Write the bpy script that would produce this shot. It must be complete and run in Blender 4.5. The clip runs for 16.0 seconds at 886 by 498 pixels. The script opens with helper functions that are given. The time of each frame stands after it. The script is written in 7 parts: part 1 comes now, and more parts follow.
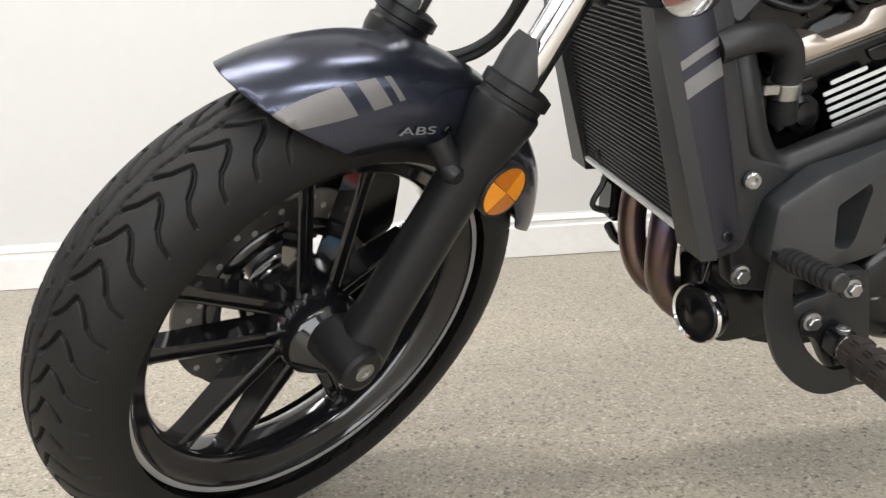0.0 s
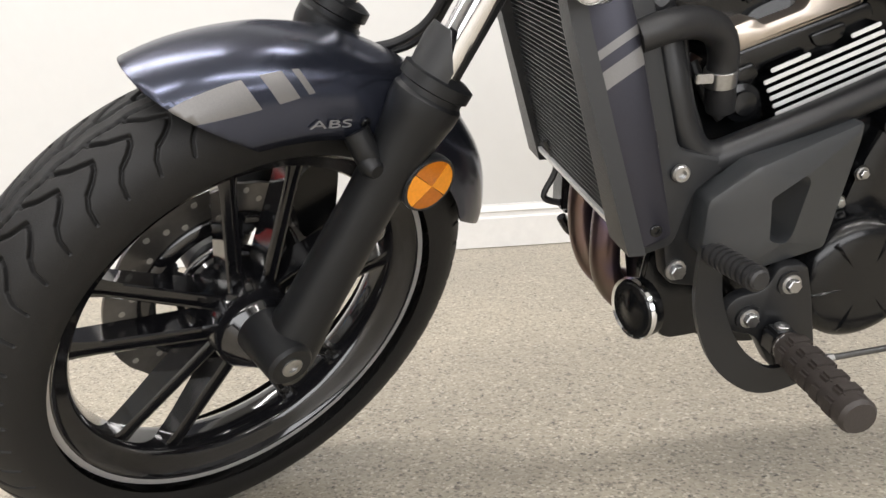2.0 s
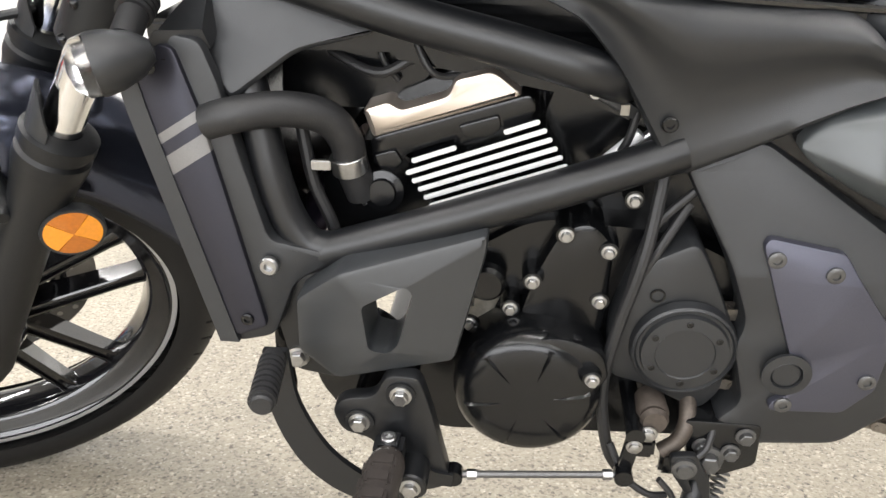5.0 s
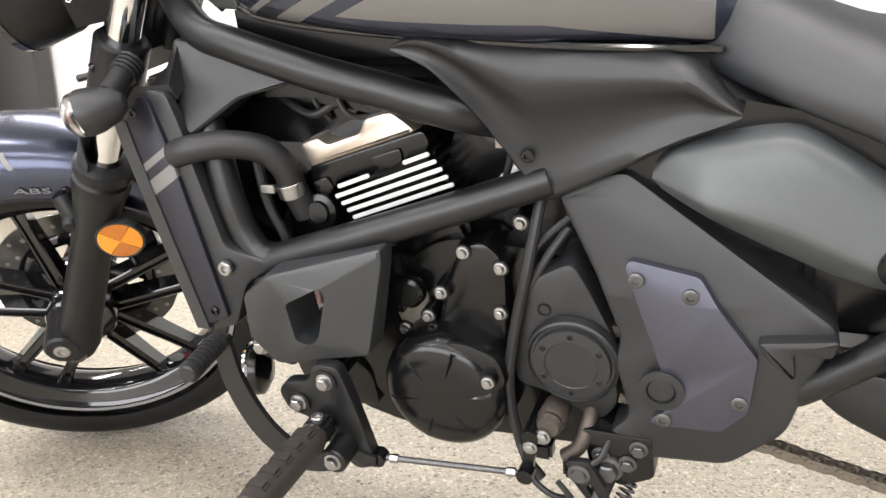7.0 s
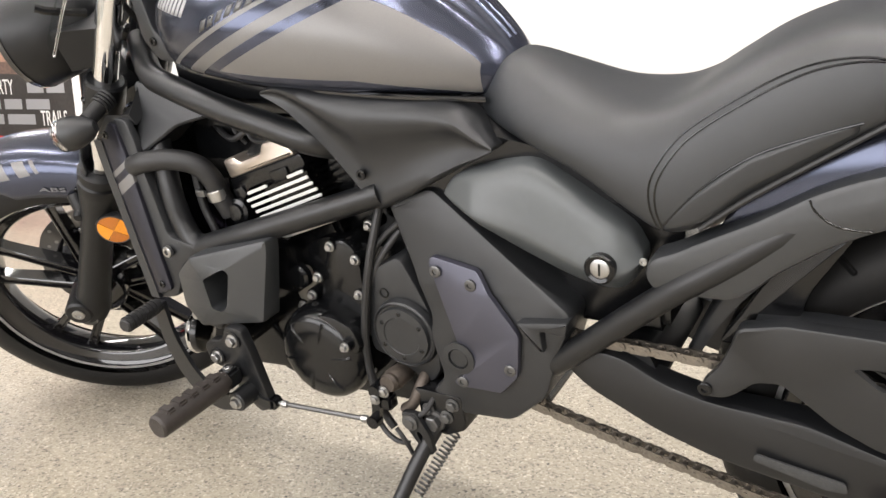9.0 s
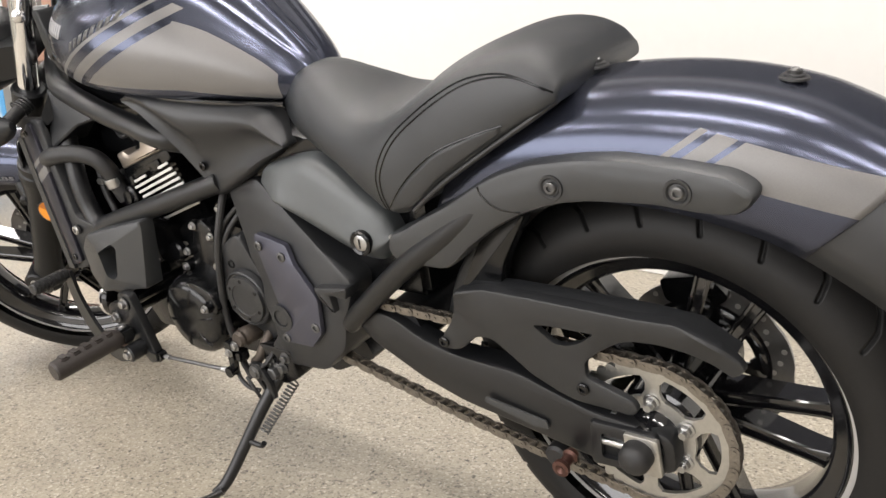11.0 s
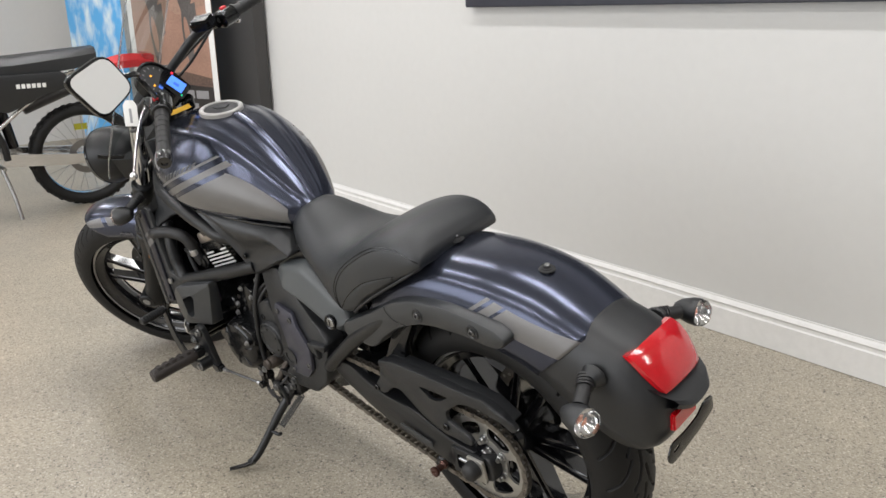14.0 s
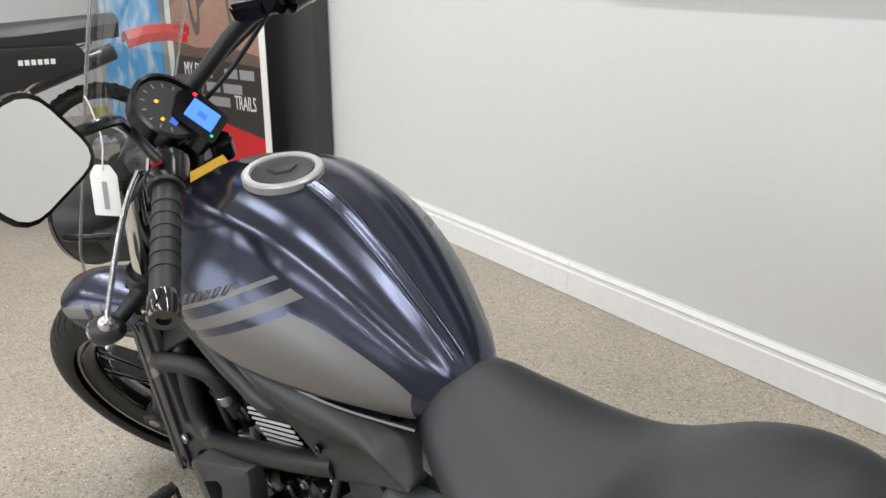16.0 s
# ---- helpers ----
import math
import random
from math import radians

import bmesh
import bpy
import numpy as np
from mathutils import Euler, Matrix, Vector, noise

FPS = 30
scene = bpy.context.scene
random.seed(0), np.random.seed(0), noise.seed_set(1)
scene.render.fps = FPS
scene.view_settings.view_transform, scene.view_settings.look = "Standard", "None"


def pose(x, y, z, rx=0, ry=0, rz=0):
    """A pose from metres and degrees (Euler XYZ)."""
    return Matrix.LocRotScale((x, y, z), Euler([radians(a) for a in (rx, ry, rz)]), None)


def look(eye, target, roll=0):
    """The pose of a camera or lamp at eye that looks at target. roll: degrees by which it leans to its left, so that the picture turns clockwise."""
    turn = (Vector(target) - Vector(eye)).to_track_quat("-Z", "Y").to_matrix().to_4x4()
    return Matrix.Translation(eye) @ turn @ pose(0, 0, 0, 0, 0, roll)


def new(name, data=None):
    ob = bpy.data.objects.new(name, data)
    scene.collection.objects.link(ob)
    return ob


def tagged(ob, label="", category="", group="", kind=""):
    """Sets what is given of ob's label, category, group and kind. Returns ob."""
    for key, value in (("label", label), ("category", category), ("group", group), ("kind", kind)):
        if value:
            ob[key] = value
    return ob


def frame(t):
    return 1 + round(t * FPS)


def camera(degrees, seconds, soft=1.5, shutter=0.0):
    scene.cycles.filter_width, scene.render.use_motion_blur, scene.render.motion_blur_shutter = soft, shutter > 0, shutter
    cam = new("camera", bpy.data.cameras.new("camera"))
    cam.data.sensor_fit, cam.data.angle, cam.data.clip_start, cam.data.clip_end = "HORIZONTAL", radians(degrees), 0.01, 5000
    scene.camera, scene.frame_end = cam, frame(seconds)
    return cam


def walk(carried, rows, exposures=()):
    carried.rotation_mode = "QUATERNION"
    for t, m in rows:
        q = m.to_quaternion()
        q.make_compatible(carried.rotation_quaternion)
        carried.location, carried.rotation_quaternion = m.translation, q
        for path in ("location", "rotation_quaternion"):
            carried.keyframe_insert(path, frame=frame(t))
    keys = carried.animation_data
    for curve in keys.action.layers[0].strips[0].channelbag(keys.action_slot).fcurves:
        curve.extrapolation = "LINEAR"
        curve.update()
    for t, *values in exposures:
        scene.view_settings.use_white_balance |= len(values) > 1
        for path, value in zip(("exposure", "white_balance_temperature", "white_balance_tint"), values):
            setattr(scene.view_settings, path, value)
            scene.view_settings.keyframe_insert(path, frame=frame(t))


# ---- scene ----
cam = camera(57.54, 16.0)
PATH = [
    (0, (-0.6714, -1.6065, 0.5644), (-0.5321, 0.3497, 0.1722), -2.84),
    (0.5, (-0.6465, -1.6134, 0.5645), (-0.5604, 0.3406, 0.1466), -2.74),
    (1, (-0.6185, -1.6125, 0.5650), (-0.5571, 0.3393, 0.1330), -2.91),
    (1.5, (-0.5894, -1.6086, 0.5676), (-0.5428, 0.3418, 0.1273), -3.16),
    (2, (-0.5515, -1.5974, 0.5647), (-0.5009, 0.3567, 0.1419), -3.36),
    (2.5, (-0.5015, -1.5801, 0.5888), (-0.4481, 0.3705, 0.1503), -3.25),
    (3, (-0.4256, -1.5622, 0.6231), (-0.3727, 0.3877, 0.1812), -3.02),
    (3.5, (-0.3375, -1.5335, 0.6730), (-0.3019, 0.4107, 0.2055), -2.61),
    (4, (-0.1992, -1.5295, 0.7068), (-0.2533, 0.3926, 0.1570), -1.83),
    (4.2, (-0.1520, -1.5178, 0.6973), (-0.2622, 0.3919, 0.1136), -0.93),
    (6.3, (0.2737, -1.4351, 0.6938), (-0.5867, 0.2863, 0.1492), -0.31),
    (6.5, (0.3003, -1.4377, 0.7005), (-0.5939, 0.2673, 0.1588), -0.75),
    (7, (0.3969, -1.4720, 0.7084), (-0.5592, 0.2125, 0.2102), -1.46),
    (7.5, (0.5044, -1.5086, 0.7428), (-0.5003, 0.1427, 0.2292), -1.90),
    (8, (0.6105, -1.5077, 0.7437), (-0.4676, 0.0979, 0.2343), -1.87),
    (8.2, (0.6572, -1.5135, 0.7309), (-0.4553, 0.0784, 0.2532), -1.36),
    (10.3, (1.0987, -1.4762, 0.7767), (-0.1894, -0.0216, 0.3027), -1.87),
    (10.5, (1.1463, -1.4537, 0.7769), (-0.1617, -0.0202, 0.2929), -2.10),
    (11, (1.2688, -1.4132, 0.7754), (-0.0649, -0.0060, 0.2845), -1.95),
    (11.5, (1.4024, -1.4100, 0.7477), (0.0394, -0.0326, 0.2527), -1.69),
    (12, (1.5618, -1.4487, 0.7678), (0.1783, -0.0943, 0.2663), -1.29),
    (12.5, (1.7109, -1.4673, 0.8598), (0.3022, -0.1450, 0.3432), -1.07),
    (13, (1.8616, -1.5135, 1.0099), (0.4261, -0.2238, 0.4845), -0.64),
    (13.5, (1.9636, -1.5471, 1.1521), (0.4751, -0.3389, 0.5824), -1.55),
    (14, (1.9319, -1.5542, 1.2069), (0.4373, -0.3617, 0.6202), -1.37),
    (14.5, (1.7703, -1.5066, 1.2371), (0.3160, -0.2687, 0.6435), -1.32),
    (15, (1.5349, -1.4007, 1.2433), (0.0894, -0.1562, 0.6419), -0.98),
    (15.5, (1.2527, -1.2868, 1.2425), (-0.2112, -0.0794, 0.6106), -0.57),
    (16, (0.9458, -1.1411, 1.2209), (-0.5829, -0.0340, 0.5596), 0.16),
]
walk(cam, [(t, look(eye, target, roll)) for t, eye, target, roll in PATH],
     exposures=[(0, 0.10, 6200, 11), (2, 0.17, 6300, 12), (3, 0.19, 6200, 11), (4, 0.47, 6200, 11), (6.5, 0.74, 6200, 12), (7.5, 0.68, 6350, 13), (9, 0.56, 6400, 13), (10.5, 0.4, 6450, 13), (11.5, 0.27, 6450, 13), (12.5, -0.02, 6350, 13), (13.2, -0.2, 6250, 12), (14, -0.3, 6150, 11), (16, -0.27, 6050, 11)])

# ---- world, lamps ----
world = bpy.data.worlds.new("world")
scene.world = world
world.use_nodes = True
world.node_tree.nodes["Background"].inputs[0].default_value = (0.8, 0.82, 0.85, 1)
world.node_tree.nodes["Background"].inputs[1].default_value = 0.3
scene.view_settings.exposure = 0.0


# ---- materials ----
def material(name, colour, rough=0.5, metal=0.0, grain=0.0, scale=40.0, bump=0.0, bump_scale=400.0, coat=0.0, spec=0.5):
    """Plain surface with large and small variation in tone and a fine relief."""
    m = bpy.data.materials.new(name)
    m.use_nodes = True
    n, l = m.node_tree.nodes, m.node_tree.links
    b = n["Principled BSDF"]
    b.inputs["Base Color"].default_value = (*colour, 1)
    b.inputs["Roughness"].default_value = rough
    b.inputs["Metallic"].default_value = metal
    b.inputs["Specular IOR Level"].default_value = spec
    b.inputs["Coat Weight"].default_value = coat
    b.inputs["Coat Roughness"].default_value = 0.08
    tc = n.new("ShaderNodeTexCoord")
    if grain:
        big, small, mix = n.new("ShaderNodeTexNoise"), n.new("ShaderNodeTexNoise"), n.new("ShaderNodeMixRGB")
        big.inputs["Scale"].default_value, small.inputs["Scale"].default_value = scale * 0.2, scale * 4
        big.inputs["Detail"].default_value = small.inputs["Detail"].default_value = 4
        l.new(tc.outputs["Object"], big.inputs["Vector"])
        l.new(tc.outputs["Object"], small.inputs["Vector"])
        mix.inputs[0].default_value = 0.5
        l.new(big.outputs["Fac"], mix.inputs[1])
        l.new(small.outputs["Fac"], mix.inputs[2])
        ramp = n.new("ShaderNodeValToRGB")
        ramp.color_ramp.elements[0].position, ramp.color_ramp.elements[1].position = 0.3, 0.7
        ramp.color_ramp.elements[0].color = (*[c * (1 - grain) for c in colour], 1)
        ramp.color_ramp.elements[1].color = (*[min(1, c * (1 + grain)) for c in colour], 1)
        l.new(mix.outputs[0], ramp.inputs[0])
        l.new(ramp.outputs[0], b.inputs["Base Color"])
        mr = n.new("ShaderNodeMapRange")
        mr.inputs[3].default_value, mr.inputs[4].default_value = max(0.03, rough * (1 - grain * 0.6)), min(1, rough * (1 + grain * 0.6))
        l.new(mix.outputs[0], mr.inputs[0])
        l.new(mr.outputs[0], b.inputs["Roughness"])
    if bump:
        fine, bp = n.new("ShaderNodeTexNoise"), n.new("ShaderNodeBump")
        fine.inputs["Scale"].default_value, fine.inputs["Detail"].default_value = bump_scale, 3
        l.new(tc.outputs["Object"], fine.inputs["Vector"])
        bp.inputs["Strength"].default_value, bp.inputs["Distance"].default_value = bump, 0.001
        l.new(fine.outputs["Fac"], bp.inputs["Height"])
        l.new(bp.outputs["Normal"], b.inputs["Normal"])
    return m


def glow(name, colour, strength):
    m = bpy.data.materials.new(name)
    m.use_nodes = True
    b = m.node_tree.nodes["Principled BSDF"]
    b.inputs["Base Color"].default_value = (*colour, 1)
    b.inputs["Emission Color"].default_value = (*colour, 1)
    b.inputs["Emission Strength"].default_value = strength
    return m


def clear(name, colour, rough=0.03, ior=1.45, weight=1.0):
    m = bpy.data.materials.new(name)
    m.use_nodes = True
    b = m.node_tree.nodes["Principled BSDF"]
    b.inputs["Base Color"].default_value = (*colour, 1)
    b.inputs["Roughness"].default_value = rough
    b.inputs["IOR"].default_value = ior
    b.inputs["Transmission Weight"].default_value = weight
    return m


def floor_material():
    m = bpy.data.materials.new("flake_epoxy_floor")
    m.use_nodes = True
    n, l = m.node_tree.nodes, m.node_tree.links
    b = n["Principled BSDF"]
    tc = n.new("ShaderNodeTexCoord")

    def ramp(src, stops, interp="LINEAR"):
        r = n.new("ShaderNodeValToRGB")
        r.color_ramp.interpolation = interp
        while len(r.color_ramp.elements) < len(stops):
            r.color_ramp.elements.new(0.5)
        for e, (p, c) in zip(r.color_ramp.elements, stops):
            e.position, e.color = p, (*c, 1)
        l.new(src, r.inputs[0])
        return r.outputs[0]

    v1, v2, big = n.new("ShaderNodeTexVoronoi"), n.new("ShaderNodeTexVoronoi"), n.new("ShaderNodeTexNoise")
    v1.inputs["Scale"].default_value, v2.inputs["Scale"].default_value = 260, 150
    big.inputs["Scale"].default_value, big.inputs["Detail"].default_value = 2.2, 5
    for x in (v1, v2, big):
        l.new(tc.outputs["Object"], x.inputs["Vector"])
    s1, s2 = n.new("ShaderNodeSeparateColor"), n.new("ShaderNodeSeparateColor")
    l.new(v1.outputs["Color"], s1.inputs[0])
    l.new(v2.outputs["Color"], s2.inputs[0])
    flakes = ramp(s1.outputs[0], [(0.0, (0.045, 0.040, 0.034)), (0.07, (0.22, 0.195, 0.16)), (0.22, (0.35, 0.315, 0.255)),
                                  (0.5, (0.405, 0.37, 0.305)), (0.80, (0.48, 0.445, 0.375)), (0.95, (0.72, 0.69, 0.61))], "CONSTANT")
    flakes2 = ramp(s2.outputs[1], [(0.0, (0.05, 0.044, 0.038)), (0.04, (0.36, 0.325, 0.265)), (0.6, (0.42, 0.385, 0.32)), (0.975, (0.66, 0.62, 0.54))], "CONSTANT")
    mix = n.new("ShaderNodeMixRGB")
    mix.inputs[0].default_value = 0.45
    l.new(flakes, mix.inputs[1])
    l.new(flakes2, mix.inputs[2])
    tone = ramp(big.outputs["Fac"], [(0.3, (0.85, 0.84, 0.815)), (0.7, (1.05, 1.03, 0.98))])
    mul = n.new("ShaderNodeMixRGB")
    mul.blend_type, mul.inputs[0].default_value = "MULTIPLY", 1
    l.new(mix.outputs[0], mul.inputs[1])
    l.new(tone, mul.inputs[2])
    l.new(mul.outputs[0], b.inputs["Base Color"])
    b.inputs["Roughness"].default_value = 0.38
    b.inputs["Specular IOR Level"].default_value = 0.6
    bp, nb = n.new("ShaderNodeBump"), n.new("ShaderNodeTexNoise")
    nb.inputs["Scale"].default_value, nb.inputs["Detail"].default_value = 90, 4
    l.new(tc.outputs["Object"], nb.inputs["Vector"])
    bp.inputs["Strength"].default_value, bp.inputs["Distance"].default_value = 0.25, 0.004
    l.new(nb.outputs["Fac"], bp.inputs["Height"])
    l.new(bp.outputs["Normal"], b.inputs["Normal"])
    return m


def paint_material(name, bands, rough=0.20, metal=0.85, base=None):
    """Flat metallic blue-grey paint with silver panels. bands: (axis u weight, w weight, list of (start, end), extra limits)."""
    m = bpy.data.materials.new(name)
    m.use_nodes = True
    n, l = m.node_tree.nodes, m.node_tree.links
    b = n["Principled BSDF"]
    tc, sep = n.new("ShaderNodeTexCoord"), n.new("ShaderNodeSeparateXYZ")
    l.new(tc.outputs["Object"], sep.inputs[0])

    def calc(op, a, c):
        q = n.new("ShaderNodeMath")
        q.operation = op
        for i, s in enumerate((a, c)):
            if isinstance(s, (int, float)):
                q.inputs[i].default_value = s
            else:
                l.new(s, q.inputs[i])
        return q.outputs[0]

    u, v, w = sep.outputs
    mask = 0.0
    for limits in bands:
        one = 1.0
        for au, aw, low, high, *av in limits:
            s = calc("ADD", calc("MULTIPLY", u, au), calc("MULTIPLY", w, aw))
            if av:
                s = calc("ADD", s, calc("MULTIPLY", calc("ABSOLUTE", calc("ADD", v, -FRONT_SHIFT * (av[0] == 2)), 0), 1.0))
            inside = calc("MULTIPLY", calc("GREATER_THAN", s, low), calc("LESS_THAN", s, high))
            one = calc("MULTIPLY", one, inside)
        mask = calc("MAXIMUM", mask, one)
    noise_tex = n.new("ShaderNodeTexNoise")
    noise_tex.inputs["Scale"].default_value, noise_tex.inputs["Detail"].default_value = 900, 2
    l.new(tc.outputs["Object"], noise_tex.inputs["Vector"])
    sparkle = n.new("ShaderNodeMapRange")
    sparkle.inputs[3].default_value, sparkle.inputs[4].default_value = 0.85, 1.15
    l.new(noise_tex.outputs["Fac"], sparkle.inputs[0])
    mix, mul = n.new("ShaderNodeMixRGB"), n.new("ShaderNodeMixRGB")
    mix.inputs[1].default_value, mix.inputs[2].default_value = (*(base or BLUE), 1), (*SILVER, 1)
    if mask:
        l.new(mask, mix.inputs[0])
    else:
        mix.inputs[0].default_value = 0
    mul.blend_type, mul.inputs[0].default_value = "MULTIPLY", 1
    l.new(mix.outputs[0], mul.inputs[1])
    l.new(sparkle.outputs[0], mul.inputs[2])
    l.new(mul.outputs[0], b.inputs["Base Color"])
    b.inputs["Metallic"].default_value = metal
    b.inputs["Roughness"].default_value = rough
    if mask:
        for socket, plain, silver in (("Metallic", metal, 0.4), ("Roughness", rough, 0.42)):
            r = n.new("ShaderNodeMapRange")
            r.inputs[3].default_value, r.inputs[4].default_value = plain, silver
            l.new(mask, r.inputs[0])
            l.new(r.outputs[0], b.inputs[socket])
    b.inputs["Coat Weight"].default_value = 0.16
    b.inputs["Coat Roughness"].default_value = 0.35
    return m


FRONT_SHIFT = 0.012
BLUE, SILVER = (0.058, 0.065, 0.094), (0.150, 0.146, 0.143)
M_WALL = material("painted_wall", (0.62, 0.618, 0.603), 0.7, grain=0.02, scale=6, bump=0.15, bump_scale=120)
# Walls out of view, toned grey to darken reflections in the motorcycle's side.
M_WALL_UNSEEN = material("grey_unseen_wall", (0.24, 0.24, 0.24), 0.7, grain=0.03, scale=6, bump=0.15, bump_scale=120)
M_TRIM = material("white_gloss_paint", (0.76, 0.755, 0.74), 0.35, grain=0.06, scale=9, bump=0.2, bump_scale=60)
M_CEIL = material("white_ceiling", (0.62, 0.62, 0.60), 0.9, grain=0.02, scale=5)
M_FLOOR = floor_material()
M_RUBBER = material("tyre_rubber", (0.0095, 0.0093, 0.0092), 0.54, grain=0.25, scale=30, bump=0.3, bump_scale=700, spec=0.28)
M_GLOSS = material("gloss_black", (0.006, 0.006, 0.007), 0.1, grain=0.1, scale=20, coat=0.6)
M_MATTE = material("matte_black_plastic", (0.0125, 0.0134, 0.0148), 0.42, grain=0.12, scale=30, bump=0.25, bump_scale=1300, spec=0.55)
M_FRAME = material("satin_black_frame", (0.0065, 0.007, 0.008), 0.36, grain=0.1, scale=30, bump=0.15, bump_scale=900, spec=0.48)
M_FORK = material("fork_leg_black", (0.0065, 0.007, 0.0078), 0.38, grain=0.1, scale=30, bump=0.2, bump_scale=1000, spec=0.32)
M_ENGINE = material("engine_black", (0.0035, 0.0037, 0.0042), 0.19, grain=0.15, scale=30, bump=0.1, bump_scale=700, spec=0.42)
M_CHROME = material("chrome", (0.75, 0.75, 0.76), 0.08, 1.0, grain=0.05, scale=20)
M_STEEL = material("bolt_steel", (0.40, 0.40, 0.40), 0.3, 1.0, grain=0.15, scale=60)
M_ALU = material("machined_fin", (0.74, 0.74, 0.74), 0.36, 0.25, grain=0.1, scale=40)
M_SEAT = material("seat_vinyl", (0.0115, 0.0133, 0.0155), 0.42, grain=0.12, scale=25, bump=0.3, bump_scale=1600, spec=0.65)
M_POD = material("grey_satin_cover", (0.066, 0.072, 0.0745), 0.36, grain=0.06, scale=20, bump=0.1, bump_scale=1200)
M_AMBER = material("amber_reflector", (0.80, 0.29, 0.01), 0.18, grain=0.15, scale=60, coat=0.5)
M_AMBER2 = material("deep_amber_reflector", (0.48, 0.14, 0.004), 0.2, grain=0.2, scale=60, coat=0.5)
M_RED = material("red_lens", (0.46, 0.004, 0.009), 0.09, grain=0.1, scale=30, coat=0.8)
n, l = M_RED.node_tree.nodes, M_RED.node_tree.links
facets, fb, ftc = n.new("ShaderNodeTexVoronoi"), n.new("ShaderNodeBump"), n.new("ShaderNodeTexCoord")
facets.inputs["Scale"].default_value = 210
fb.inputs["Strength"].default_value, fb.inputs["Distance"].default_value = 0.10, 0.002
l.new(ftc.outputs["Object"], facets.inputs["Vector"])
l.new(facets.outputs["Distance"], fb.inputs["Height"])
l.new(fb.outputs["Normal"], n["Principled BSDF"].inputs["Normal"])
M_LENS = clear("clear_lens", (0.97, 0.97, 0.97), 0.14)
M_CAST = material("bare_cast_alloy", (0.30, 0.28, 0.24), 0.5, 0.6, grain=0.25, scale=60)
M_CAST_D = material("stained_cast_alloy", (0.075, 0.062, 0.052), 0.5, 0.5, grain=0.35, scale=70)
M_STRIPE = material("silver_rim_tape", (0.42, 0.41, 0.40), 0.35, 0.3, grain=0.05)
M_CHAIN = material("chain_steel", (0.22, 0.20, 0.175), 0.38, 0.9, grain=0.3, scale=80)
M_SPROCKET = material("sprocket_steel", (0.46, 0.45, 0.42), 0.38, 0.9, grain=0.12, scale=40)
M_DISC = material("brake_disc_steel", (0.20, 0.195, 0.19), 0.33, 0.9, grain=0.12, scale=40)
M_RADIATOR = material("radiator_core", (0.02, 0.021, 0.022), 0.4, 0.3, grain=0.1, scale=50)
M_HEAT = material("exhaust_pipe", (0.16, 0.13, 0.11), 0.3, 0.9, grain=0.45, scale=20)
n, l = M_HEAT.node_tree.nodes, M_HEAT.node_tree.links
hb, hr, htc = n.new("ShaderNodeTexNoise"), n.new("ShaderNodeValToRGB"), n.new("ShaderNodeTexCoord")
hb.inputs["Scale"].default_value, hb.inputs["Detail"].default_value = 9, 2
for k, (pos, col) in enumerate(((0.34, (0.10, 0.115, 0.17)), (0.46, (0.13, 0.10, 0.15)), (0.56, (0.17, 0.115, 0.10)), (0.70, (0.19, 0.155, 0.125)))):
    e = hr.color_ramp.elements[k] if k < 2 else hr.color_ramp.elements.new(pos)
    e.position, e.color = pos, (*col, 1)
l.new(htc.outputs["Object"], hb.inputs["Vector"])
l.new(hb.outputs["Fac"], hr.inputs[0])
l.new(hr.outputs[0], n["Principled BSDF"].inputs["Base Color"])
M_PRINT = material("light_grey_print", (0.30, 0.30, 0.31), 0.4, grain=0.03)
M_ABS = material("grey_lettering", (0.15, 0.15, 0.155), 0.4, grain=0.03)
M_BRONZE = material("warm_silver_head_cover", (0.50, 0.44, 0.38), 0.34, 0.85, grain=0.08, scale=25)
M_TAG = material("white_card", (0.8, 0.8, 0.78), 0.7, grain=0.04)
M_NAVY = material("dark_navy_board", (0.028, 0.030, 0.042), 0.45, grain=0.1, scale=10)
M_DARK = material("charcoal_panel", (0.045, 0.043, 0.042), 0.5, grain=0.08, scale=12)
M_MIRROR = material("mirror_glass", (0.9, 0.9, 0.9), 0.02, 1.0)
M_SCREEN = bpy.data.materials.new("clear_windscreen")
M_SCREEN.use_nodes = True
sn, sl = M_SCREEN.node_tree.nodes, M_SCREEN.node_tree.links
sn.remove(sn["Principled BSDF"])
see, gloss, both_of = sn.new("ShaderNodeBsdfTransparent"), sn.new("ShaderNodeBsdfGlossy"), sn.new("ShaderNodeMixShader")
see.inputs[0].default_value = (0.80, 0.83, 0.83, 1)
gloss.inputs[1].default_value = 0.03
both_of.inputs[0].default_value = 0.2
sl.new(see.outputs[0], both_of.inputs[1])
sl.new(gloss.outputs[0], both_of.inputs[2])
sl.new(both_of.outputs[0], sn["Material Output"].inputs[0])
M_LCD = glow("blue_lcd", (0.07, 0.22, 0.9), 0.95)
M_AMBERLED = glow("amber_led", (1.0, 0.4, 0.02), 1.5)
M_REDLED = glow("red_led", (1.0, 0.02, 0.05), 1.5)
M_REDBTN = material("red_plastic", (0.6, 0.02, 0.03), 0.4, grain=0.05)
M_YELLOW = material("yellow_sticker", (0.62, 0.36, 0.02), 0.5, grain=0.08)
M_BRIGHT = material("polished_lever", (0.66, 0.66, 0.67), 0.22, 1.0, grain=0.08, scale=30)
M_FINS = material("radiator_tube", (0.085, 0.087, 0.088), 0.35, 0.5, grain=0.1, scale=60)
